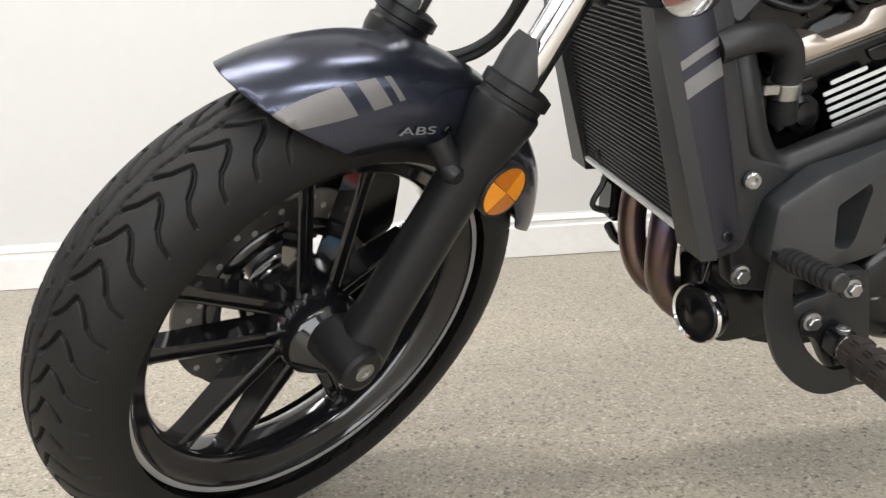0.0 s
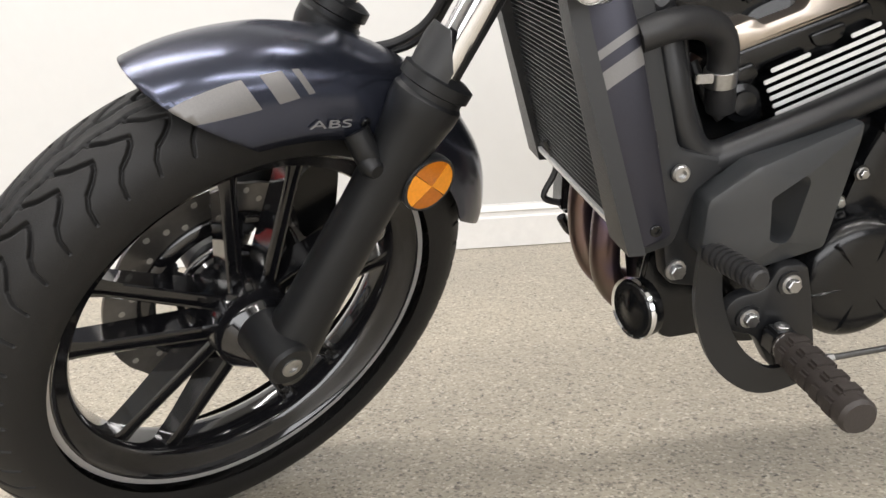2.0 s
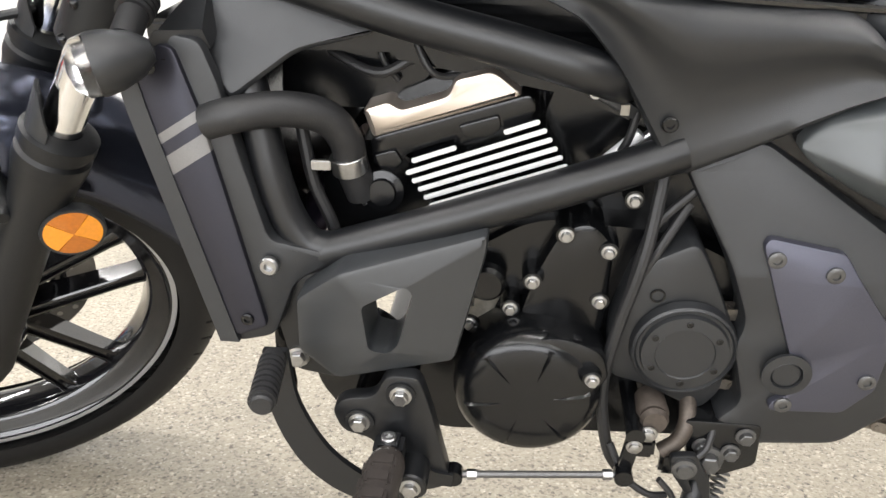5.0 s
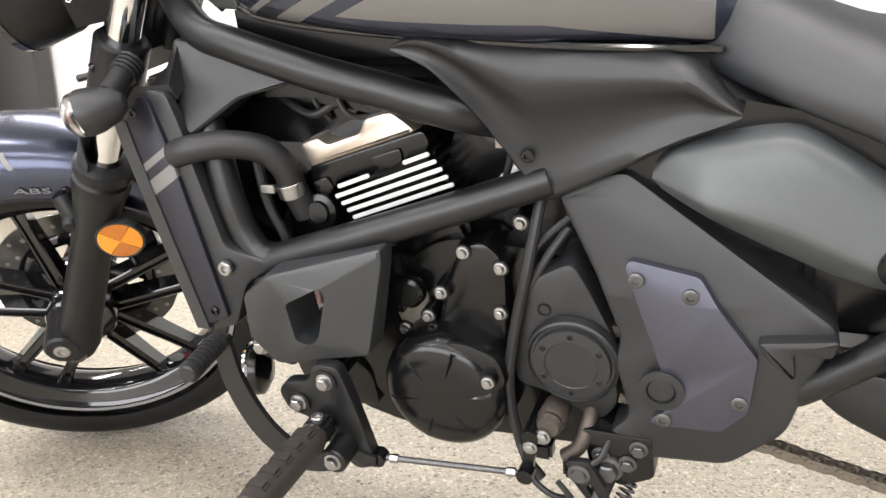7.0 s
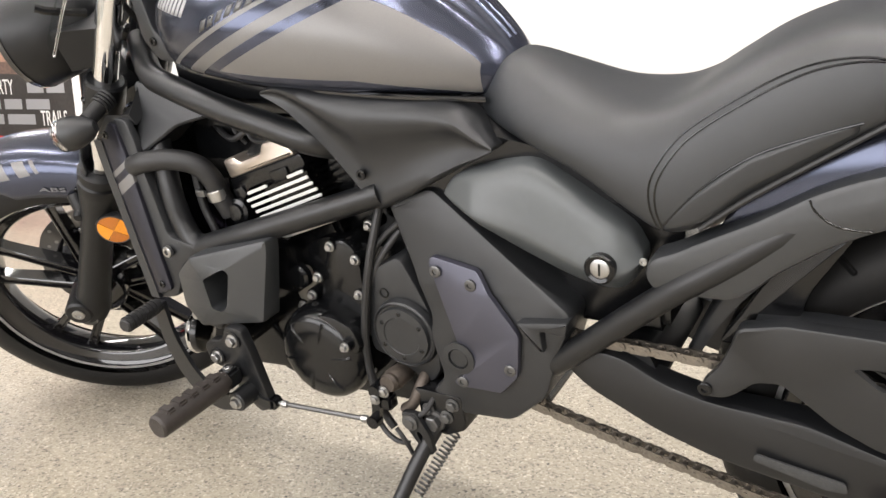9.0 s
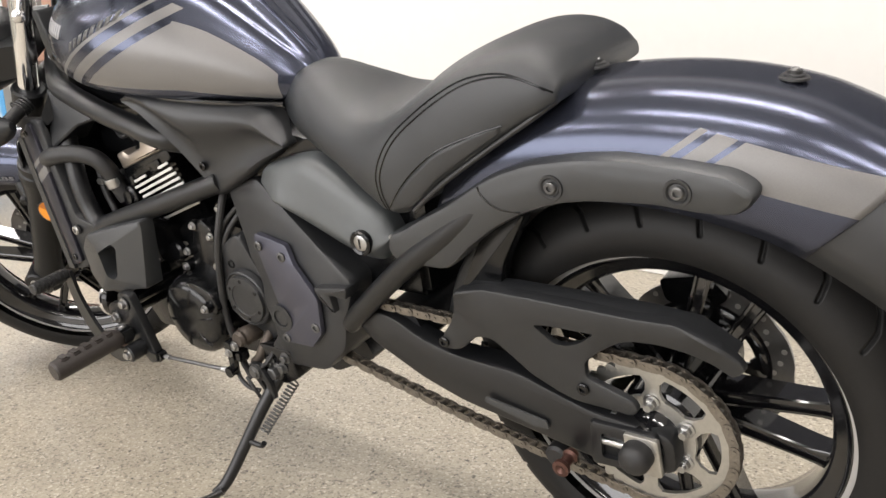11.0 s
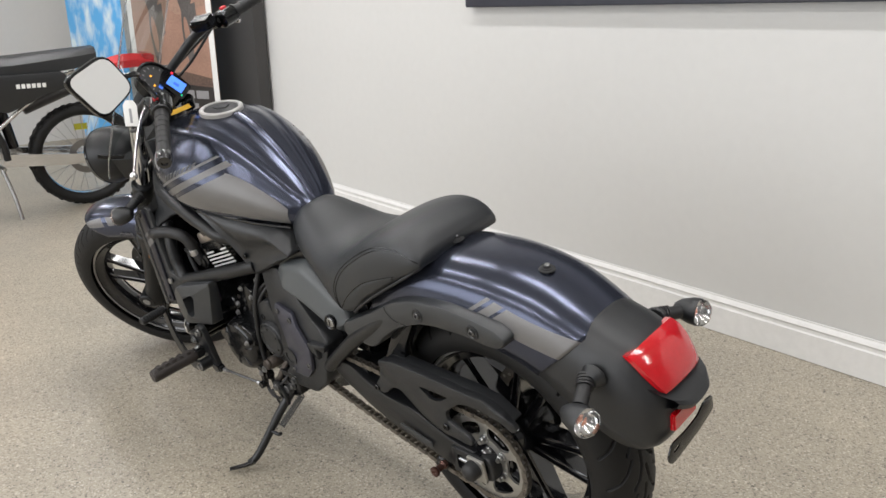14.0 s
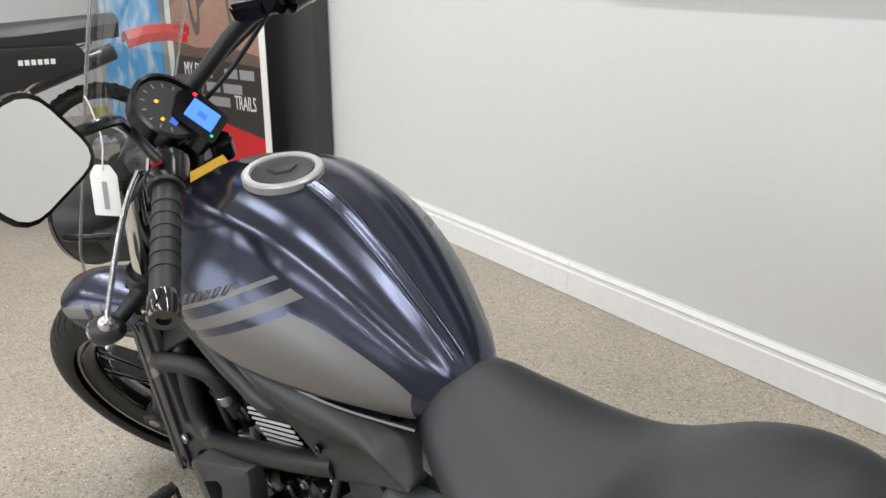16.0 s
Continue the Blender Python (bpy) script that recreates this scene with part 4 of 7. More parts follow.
tank_bm = tank_mesh()
tank_skin = mathutils.bvhtree.BVHTree.FromBMesh(tank_bm)
tank = part("fuel_tank", tank_bm, M_PAINT_T, bike, "teardrop fuel tank in matte blue-grey with silver panel", sharp=50)
cap_c = Vector((-0.087, -0.006, 0.957))
cap_n = Vector((0.10, 0, 1)).normalized()
part("filler_ring", lathe([(-0.006, 0.056), (0.004, 0.056), (0.0065, 0.053), (0.006, 0.0455), (0.003, 0.0435), (-0.006, 0.0435)], cap_c, cap_n, 56, closed=True), M_STRIPE, tank, "brushed silver ring round the filler cap")
part("filler_cap", lathe([(0.002, 0.0438), (0.0045, 0.042), (0.006, 0.036), (0.007, 0.020), (0.0065, 0.0)], cap_c, cap_n, 40), M_MATTE, tank, "black filler cap")
part("cap_grip", loft([[cap_c + cap_n * h + Vector((0.022 * math.cos(a) * q, 0.022 * math.sin(a) * q, -0.1 * 0.022 * math.cos(a) * q)) for a in (math.pi / 3 * k for k in range(6))] for h, q in ((0.006, 1), (0.0095, 0.9))]), M_MATTE, tank)
part("tank_seam", tube([(-0.33, -0.075, 0.800), (-0.29, -0.112, 0.768), (-0.20, -0.138, 0.752), (-0.05, -0.143, 0.737), (0.09, -0.122, 0.722), (0.21, -0.078, 0.708)], 0.004, 8), M_GLOSS, tank)
part("tank_bracket", panel([(-0.352, 0.880), (-0.345, 0.800), (-0.318, 0.768), (-0.286, 0.765), (-0.296, 0.792), (-0.318, 0.815), (-0.330, 0.880)], -0.116, -0.06, 0.002, 0.008), M_MATTE, tank, "flat black tank bracket")
part("bracket_screw", bolt((-0.322, -0.1165, 0.796), (0, -1, 0), 0.0065, 0.003), M_ENGINE, tank, "black socket screw")
for y in (-0.0085, 0.0085):
    ridge = []
    for k in range(28):
        u = -0.022 + 0.238 * k / 27
        ridge.append(tank_skin.ray_cast(Vector((u, y, 1.2)), Vector((0, 0, -1)))[0] + Vector((0, 0, -0.0006)))
    part("tank_ridge", tube(ridge, 0.0026, 8, per=1), M_PAINT_T, tank, "fine raised ridge along the crown")
# maker's mark and model name as plain bars that follow the skin
def on_tank(u, w, side):
    hit = tank_skin.ray_cast(Vector((u, side * 0.6, w)), Vector((0, -side, 0)))
    return hit[0] + hit[1] * 0.0006 * (1 if hit[1].y * side > 0 else -1)


def tank_bars(name, start, end, up, count, fill, mat, label):
    a, b, up = Vector(start), Vector(end), Vector(up)
    for side in (-1, 1):
        bm = bmesh.new()
        for k in range(count):
            p, q = a + (b - a) * (k / count), a + (b - a) * ((k + fill) / count)
            for j in range(3):
                corners = [p + up * (j / 3), q + up * (j / 3), q + up * ((j + 1) / 3), p + up * ((j + 1) / 3)]
                bm.faces.new([bm.verts.new(on_tank(c.x, c.y, side)) for c in corners])
        bmesh.ops.remove_doubles(bm, verts=bm.verts, dist=0.00001)
        ob = part(name, bm, mat, tank, label)
        md = ob.modifiers.new("thick", "SOLIDIFY")
        md.thickness, md.offset = 0.0006, 0


tank_bars("maker_mark", (-0.268, 0.848), (-0.186, 0.836), (0.012, 0.021), 8, 0.72, M_PRINT, "row of light grey marks")
tank_bars("model_mark", (-0.150, 0.818), (-0.022, 0.862), (0.006, 0.014), 8, 0.66, M_STEEL_D, "slanted row of dark marks")

# seat
SEAT = [(0.168, 0.736, 0.036, 0.702), (0.192, 0.750, 0.060, 0.690), (0.232, 0.757, 0.086, 0.674), (0.285, 0.739, 0.109, 0.656), (0.35, 0.714, 0.130, 0.634), (0.41, 0.707, 0.147, 0.602), (0.45, 0.716, 0.153, 0.583), (0.49, 0.742, 0.152, 0.592), (0.535, 0.771, 0.150, 0.630), (0.58, 0.790, 0.146, 0.660), (0.615, 0.797, 0.141, 0.684), (0.65, 0.794, 0.135, 0.706), (0.68, 0.780, 0.127, 0.722), (0.698, 0.760, 0.116, 0.733)]


def seat_knots(u):
    """Half section of the seat, across and up: round at its nose, flatter towards the bolster."""
    f = min(1, max(0, (u - 0.27) / 0.18))
    nose = [1.0, 0.985, 0.92, 0.80, 0.64, 0.48, 0.32, 0.18, 0.05, 0.0]
    wide = [1.0, 0.998, 0.98, 0.93, 0.85, 0.72, 0.51, 0.27, 0.06, 0.0]
    return list(zip((0, 0.25, 0.5, 0.7, 0.84, 0.93, 0.98, 1.0, 0.985, 0.93), (a + (b - a) * f for a, b in zip(nose, wide))))


def seat_mesh():
    a = smooth_path([(u, h, t) for u, t, h, b in SEAT], 4)
    b = smooth_path([(u, 0, b) for u, t, h, b in SEAT], 4)
    rings = []
    for p, q in zip(a, b):
        dish = 0.010 * max(0, 1 - abs(p.x - 0.44) / 0.10)
        half = smooth_path([(x, 0, z) for x, z in seat_knots(p.x)], 3)
        h = p.z - q.z
        left = [(-k.x * p.y, q.z + k.z * h + dish * (k.x ** 2 if k.x < 0.75 else 0.56 * max(0, (1 - k.x) / 0.25))) for k in half]
        right = [(-y, z) for y, z in left[1:]]
        rings.append([(p.x, y, z) for y, z in left[::-1] + right])
    return loft(rings)


seat = part("seat", seat_mesh(), M_SEAT, bike, "black vinyl rider seat with raised rear bolster", sharp=60)


def on_seat(u, x):
    """A place on the seat's skin: along the bike, and across from -1 to 1."""
    for (u0, t0, h0, b0), (u1, t1, h1, b1) in zip(SEAT, SEAT[1:]):
        if u0 <= u <= u1:
            f = (u - u0) / (u1 - u0)
            t, h, b = t0 + (t1 - t0) * f, h0 + (h1 - h0) * f, b0 + (b1 - b0) * f
            knots = seat_knots(u)[:8]
            for (x0, z0), (x1, z1) in zip(knots, knots[1:]):
                if x0 <= abs(x) <= x1:
                    z = z0 + (z1 - z0) * (abs(x) - x0) / (x1 - x0)
                    return Vector((u, x * h, b + z * (t - b) + 0.0005))
    return Vector((u, x * 0.1, 0.7))


seat_bm = seat_mesh()
seat_skin = mathutils.bvhtree.BVHTree.FromBMesh(seat_bm)
seat_bm.free()


def on_side(u, w, side, lift=0.0008):
    hit = seat_skin.ray_cast(Vector((u, side * 0.6, w)), Vector((0, -side, 0)))
    return None if hit[0] is None else hit[0] + hit[1] * (lift if hit[1].y * side > 0 else -lift)


# double seam along the bolster's front edge and its side, and the seam round the side panel
EDGE = [(0.446, 0.590), (0.437, 0.619), (0.440, 0.650), (0.466, 0.690), (0.513, 0.725), (0.562, 0.753), (0.600, 0.766), (0.640, 0.768), (0.672, 0.757), (0.688, 0.748)]
for d in (0.0, 0.007):
    for side in (-1, 1):
        line = [on_side(p.x + d, p.z - d * 0.5, side) for p in smooth_path([(u, 0, w) for u, w in EDGE], 4)]
        part("seam", tube([p for p in line if p is not None], 0.0013, 6, per=1), M_ENGINE, seat, "stitched seam")
ARC = [(0.449, 0.590), (0.488, 0.636), (0.54, 0.676), (0.595, 0.698), (0.635, 0.710)]
LOW = [(0.449, 0.586), (0.49, 0.597), (0.535, 0.637), (0.58, 0.667), (0.615, 0.690), (0.635, 0.703)]
for side in (-1, 1):
    line = [on_side(p.x, p.z, side) for p in smooth_path([(u, 0, w) for u, w in ARC], 4)]
    part("seam", tube([p for p in line if p is not None], 0.0013, 6, per=1), M_ENGINE, seat, "stitched seam")
    bm = bmesh.new()
    rows = []
    for k in range(25):
        u = 0.452 + 0.18 * k / 24
        hi = float(np.interp(u, [p[0] for p in ARC], [p[1] for p in ARC]))
        lo = float(np.interp(u, [p[0] for p in LOW], [p[1] for p in LOW]))
        rows.append([on_side(u, lo + (hi - lo) * j / 5, side, 0.0008) for j in range(6)])
    for a, b in zip(rows, rows[1:]):
        for j in range(5):
            four = [a[j], b[j], b[j + 1], a[j + 1]]
            if None not in four:
                bm.faces.new([bm.verts.new(p) for p in four])
    bmesh.ops.remove_doubles(bm, verts=bm.verts, dist=0.00002)
    ob = part("seat_side", bm, M_SEAT, seat, "plain vinyl side panel")
    md = ob.modifiers.new("thick", "SOLIDIFY")
    md.thickness, md.offset = 0.001, 0
part("seat_edge", tube([(0.695, -0.110, 0.733), (0.66, -0.127, 0.710), (0.60, -0.138, 0.672), (0.54, -0.145, 0.632), (0.49, -0.147, 0.592)], 0.0035, 8), M_HOSE, seat)

# frame
def both(name, make, mat, parent, label=""):
    """The same part on either side."""
    a = part(name, make(), mat, parent, label)
    b = part(name, flip(make()), mat, parent, label)
    return a, b


both("frame_tube", lambda: tube([(-0.425, -0.058, 0.79), (-0.357, -0.108, 0.746), (-0.300, -0.124, 0.730), (-0.215, -0.133, 0.707), (-0.160, -0.137, 0.694), (-0.109, -0.138, 0.682), (-0.038, -0.134, 0.661), (-0.01, -0.09, 0.64)], 0.0195, 20), M_FRAME, bike, "satin black upper frame tube")
both("frame_tube", lambda: tube([(-0.372, -0.10, 0.70), (-0.350, -0.130, 0.640), (-0.338, -0.141, 0.592), (-0.329, -0.148, 0.552), (-0.317, -0.151, 0.514), (-0.298, -0.153, 0.488), (-0.270, -0.153, 0.484)], 0.0175, 20), M_FRAME, bike, "satin black front down tube")
both("frame_tube", lambda: tube([(-0.315, -0.155, 0.471), (-0.193, -0.149, 0.509), (-0.133, -0.141, 0.527), (-0.06, -0.130, 0.549), (0.015, -0.116, 0.572), (0.05, -0.108, 0.583)], 0.0185, 20), M_FRAME, bike, "satin black diagonal frame tube")
both("rear_tube", lambda: tube([(0.30, -0.120, 0.37), (0.318, -0.130, 0.387), (0.446, -0.140, 0.498), (0.51, -0.138, 0.545), (0.60, -0.13, 0.61)], 0.0165, 18), M_FRAME, bike, "satin black rear frame tube")
part("head_tube", cyl(Vector((-0.932, 0, 0)) + RAKE * 0.85, Vector((-0.932, 0, 0)) + RAKE * 1.10, 0.038, sides=24, chamfer=0.004), M_FRAME, bike)
part("backbone", block(-0.34, 0.20, -0.085, 0.085, 0.64, 0.730, 0.02), M_ENGINE, bike)
# Added black block inside the tank's underside, darkens the open gap there.
part("tank_gap_fill", block(-0.31, 0.10, -0.105, 0.105, 0.70, 0.772, 0.01), M_ENGINE, bike, "added black block that darkens the gap under the tank")
part("airbox", loft([[(u, y * 0.09, w) for y, w in ((-1, lo), (-1, hi - 0.02), (-0.7, hi), (0.7, hi), (1, hi - 0.02), (1, lo))] for u, lo, hi in ((-0.22, 0.655, 0.70), (-0.05, 0.625, 0.70), (0.20, 0.52, 0.69), (0.36, 0.50, 0.66), (0.46, 0.52, 0.62))]), M_ENGINE, bike)
part("battery_box", block(0.30, 0.44, -0.09, 0.09, 0.42, 0.60, 0.01), M_ENGINE, bike)

# frame covers
COVER = [(-0.092, 0.733, 0.728), (-0.070, 0.742, 0.717), (-0.050, 0.743, 0.703), (-0.020, 0.739, 0.664), (0.010, 0.734, 0.612), (0.030, 0.731, 0.576), (0.045, 0.729, 0.558), (0.080, 0.724, 0.573), (0.120, 0.718, 0.594), (0.160, 0.712, 0.616), (0.188, 0.702, 0.631), (0.212, 0.678, 0.643), (0.234, 0.659, 0.655)]
ACROSS = [(0.0, 0.022), (0.03, 0.008), (0.08, -0.002), (0.16, -0.009), (0.25, -0.009), (0.35, -0.003), (0.46, 0.006), (0.58, 0.010), (0.70, 0.009), (0.82, 0.004), (0.92, 0.0), (0.97, 0.003), (1.0, 0.014)]


def swoosh(wide=1.0):
    """A cover swept along the frame: a ridge at its top, a shallow hollow below."""
    tops, lows = smooth_path([(u, 0, t) for u, t, b in COVER], 3), smooth_path([(u, 0, b) for u, t, b in COVER], 3)
    rings = []
    for p, q in zip(tops, lows):
        size = min(1.0, (p.z - q.z) / 0.07)
        ring = []
        for t, d in ACROSS:
            w = p.z + (q.z - p.z) * t
            base = -0.121 - 0.034 * max(0, min(1, (0.14 - p.x) / 0.2)) * max(0, min(1, (w - 0.58) / 0.11))
            ring.append((p.x, (base + d * size) * wide, w))
        rings.append(ring + [(p.x, -0.06 * wide, q.z), (p.x, -0.06 * wide, p.z)])
    return loft(rings)


part("frame_cover", swoosh(), M_MATTE, bike, "matte black swooping frame cover", sharp=50)
part("frame_cover", flip(swoosh(0.78)), M_MATTE, bike, "matte black swooping frame cover", sharp=50)
part("cover_screw", bolt((0.032, -0.122, 0.613), (0, -1, 0), 0.0075, 0.004), M_ENGINE, bike, "black socket screw")

# side cover with key lock
POD = [(0.154, 0.596, 0.589), (0.164, 0.610, 0.578), (0.180, 0.622, 0.567), (0.210, 0.631, 0.550), (0.250, 0.640, 0.530), (0.285, 0.641, 0.514), (0.325, 0.620, 0.498), (0.358, 0.599, 0.489), (0.388, 0.581, 0.489), (0.405, 0.567, 0.502), (0.414, 0.552, 0.518), (0.419, 0.542, 0.530)]


def pod_mesh():
    """A swept cover with a crease below its middle."""
    tops, lows = smooth_path([(u, 0, t) for u, t, b in POD], 3), smooth_path([(u, 0, b) for u, t, b in POD], 3)
    rings = []
    for p, q in zip(tops, lows):
        f = min(1, max(0.1, (p.x - 0.148) / 0.06)) * min(1, max(0.1, (0.426 - p.x) / 0.04)) ** 0.5
        ring = []
        for t, d in ((0.0, 0.0), (0.04, 0.010), (0.10, 0.016), (0.22, 0.021), (0.38, 0.026), (0.54, 0.031), (0.64, 0.0345), (0.68, 0.035), (0.72, 0.033), (0.82, 0.024), (0.92, 0.014), (0.97, 0.008), (1.0, 0.0)):
            ring.append((p.x, -0.108 - d * f, p.z + (q.z - p.z) * t))
        rings.append(ring + [(p.x, -0.06, q.z), (p.x, -0.06, p.z)])
    return loft(rings)


pod = part("side_cover", pod_mesh(), M_POD, bike, "smooth satin grey side cover with a key lock", sharp=40)
part("side_cover", flip(pod_mesh()), M_POD, bike, "smooth satin grey side cover", sharp=40)
part("lock_collar", lathe([(-0.004, 0.019), (0.005, 0.019), (0.007, 0.0165), (0.005, 0.0125), (-0.004, 0.0125)], (0.375, -0.139, 0.527), (0, -1, 0.05), 32, closed=True), M_ENGINE, pod, "black rubber collar round the lock")
lock = part("key_lock", lathe([(-0.002, 0.0125), (0.0045, 0.012), (0.0055, 0.010), (0.0055, 0.0)], (0.375, -0.139, 0.527), (0, -1, 0.05), 28), M_STEEL, pod, "round steel key lock")
part("key_slot", block(0.3738, 0.3762, -0.1456, -0.1440, 0.5195, 0.5345), M_ENGINE, lock)
part("cover_screw", bolt((0.422, -0.125, 0.535), (0, -1, 0), 0.005, 0.003), M_STEEL, bike)

def creased(bm, heights):
    """Cuts a cover along its folds, so that each facet is flat."""
    for w in heights:
        bmesh.ops.bisect_plane(bm, geom=bm.verts[:] + bm.edges[:] + bm.faces[:], dist=0.00001, plane_co=(0, 0, w), plane_no=(0, 0, 1))
    return bm


# lower cover with trim plate
lowc = [(0.055, 0.563), (0.066, 0.572), (0.124, 0.593), (0.142, 0.582), (0.335, 0.456), (0.330, 0.430), (0.314, 0.395), (0.297, 0.329), (0.243, 0.279), (0.152, 0.271), (0.113, 0.298), (0.139, 0.325), (0.130, 0.355), (0.121, 0.390), (0.128, 0.419), (0.105, 0.478)]
def low_v(u, w):
    return float(np.interp(w, (0.27, 0.47, 0.56, 0.60), (-0.150, -0.139, -0.108, -0.096)))


low_cover = part("lower_cover", creased(panel(lowc, low_v, -0.04, 0.008, 0.014), (0.47, 0.56)), M_MATTE, bike, "matte black lower side cover with a bolted trim plate")
part("cover_fold", panel([(0.262, 0.440), (0.335, 0.452), (0.330, 0.430), (0.296, 0.433), (0.300, 0.400), (0.272, 0.42)], -0.1535, -0.12, 0.004, 0.006), M_MATTE, low_cover)
trim = part("trim_plate", creased(panel([(0.131, 0.502), (0.136, 0.510), (0.206, 0.499), (0.223, 0.474), (0.265, 0.419), (0.260, 0.357), (0.234, 0.328), (0.165, 0.325), (0.162, 0.333), (0.182, 0.349), (0.193, 0.372), (0.190, 0.384), (0.173, 0.390)], lambda u, w: low_v(u, w) - 0.0095, lambda u, w: low_v(u, w) - 0.001, 0.0018, 0.006), (0.47,)), M_TRIMBLUE, low_cover, "satin blue-grey trim plate")
for u, w in ((0.144, 0.491), (0.198, 0.480), (0.250, 0.367), (0.176, 0.334)):
    part("trim_screw", bolt((u, low_v(u, w) - 0.009, w), (0, -1, 0), 0.0085, 0.003), M_STEEL_D, trim, "dark button screw in a cup")
part("swing_pivot_cap", lathe([(0, 0.024), (0.004, 0.024), (0.005, 0.0155), (0.0015, 0.015), (0.003, 0.013), (0.003, 0.0)], (0.173, -0.152, 0.370), (0, -1, 0), 32), M_MATTE, low_cover, "round black pivot cap")

# sprocket cover
spc = part("sprocket_cover", panel([(0.028, 0.472), (0.075, 0.499), (0.095, 0.463), (0.122, 0.404), (0.119, 0.374), (0.125, 0.325), (0.104, 0.294), (0.036, 0.327), (0.004, 0.333), (0.000, 0.394), (0.018, 0.462)], -0.128, -0.05, 0.006, 0.015), M_MATTE, bike, "matte black sprocket cover")
part("round_plate", lathe([(-0.006, 0.054), (0.004, 0.052), (0.006, 0.0495), (0.0035, 0.0475), (0.0035, 0.0445), (0.009, 0.043), (0.0105, 0.030), (0.009, 0.029), (0.009, 0.0)], (0.075, -0.136, 0.380), (0, -1, 0), 48), M_MATTE, spc, "round matte cap with six small screws")
for k in range(6):
    a = radians(30 + 60 * k)
    part("small_screw", bolt((0.075 + 0.036 * math.cos(a), -0.1455, 0.380 + 0.036 * math.sin(a)), (0, -1, 0), 0.0035, 0.0012), M_ENGINE, spc)
part("plug_hole", lathe([(0.0, 0.008), (0.0015, 0.0075), (0.0015, 0.006), (-0.003, 0.0055), (-0.003, 0.0)], (0.043, -0.1285, 0.437), (0, -1, 0), 20), M_ENGINE, spc)

# engine
engine = part("crankcase", loft([[(u, v, w) for u, w in rounded([(-0.22, 0.30), (-0.19, 0.43), (-0.08, 0.50), (0.06, 0.49), (0.20, 0.42), (0.22, 0.32), (0.12, 0.235), (-0.10, 0.225), (-0.19, 0.25)], 0.03)] for v in (-0.095, 0.11)]), M_ENGINE, bike, "satin black crankcase")
part("sump", loft([[(u, v, w) for u, w in rounded([(-0.26, 0.30), (-0.20, 0.33), (0.08, 0.28), (0.06, 0.225), (-0.17, 0.205), (-0.245, 0.225)], 0.02)] for v in (-0.08, 0.08)]), M_ENGINE, engine)
part("alternator_cover", panel([(-0.054, 0.500), (-0.029, 0.509), (-0.011, 0.496), (-0.002, 0.478), (-0.004, 0.389), (-0.012, 0.350), (-0.08, 0.345), (-0.096, 0.390), (-0.082, 0.44), (-0.066, 0.479)], -0.118, -0.06, 0.010, 0.016), M_ENGINE, engine, "black upper engine cover with steel bolts")
for u, v, w in ((-0.051, -0.118, 0.494), (-0.081, -0.123, 0.442), (-0.008, -0.118, 0.478), (-0.012, -0.118, 0.420), (-0.102, -0.120, 0.407), (-0.016, -0.165, 0.356), (-0.145, -0.10, 0.372), (0.013, -0.10, 0.527), (-0.012, -0.115, 0.29)):
    part("case_boss", cyl((u, v + 0.03, w), (u, v - 0.001, w), 0.0115, 0.0098, 16), M_ENGINE, engine)
    part("case_bolt", bolt((u, v - 0.001, w), (0, -1, 0), 0.0058, 0.007, socket=False), M_STEEL, engine, "bright hex flange bolt")
gc = Vector((-0.080, -0.115, 0.321))
gen = part("generator_cover", lathe([(-0.02, 0.080), (0.020, 0.079), (0.034, 0.076), (0.043, 0.068), (0.047, 0.060), (0.0485, 0.040), (0.049, 0.0)], gc, (0, -1, 0), 64), M_ENGINE, engine, "round black generator cover with star-shaped ribs")
part("cover_step", panel([(-0.085, 0.393), (-0.045, 0.397), (-0.006, 0.382), (0.004, 0.345), (-0.02, 0.330), (-0.034, 0.352), (-0.060, 0.352), (-0.10, 0.372)], -0.155, -0.10, 0.006, 0.014), M_ENGINE, gen)
for k in range(6):
    a = radians(10 + 60 * k)
    o, t = Vector((math.cos(a), 0, math.sin(a))), Vector((-math.sin(a), 0, math.cos(a)))
    top = gc + Vector((0, -0.0485, 0))
    part("rib", loft([[top + o * r + t * x * w + Vector((0, y, 0)) for x, y in ((-1, 0.004), (0, -h), (1, 0.004))] for r, w, h in ((0.022, 0.0006, -0.0005), (0.040, 0.003, 0.0022), (0.058, 0.0045, 0.0018), (0.066, 0.004, -0.003))]), M_ENGINE, gen)

# cylinder with its fins, leaning forward
tilt = radians(20.5)
du, dw = Vector((math.cos(tilt), 0, math.sin(tilt))), Vector((-math.sin(tilt), 0, math.cos(tilt)))
base = Vector((-0.134, 0, 0.549))


def slab(c, lu, lw, v0, v1, bevel=0.0):
    bm = block(-lu / 2, lu / 2, v0, v1, -lw / 2, lw / 2, bevel)
    bm.transform(Matrix.Translation(c) @ Matrix.Rotation(-tilt, 4, "Y"))
    return bm


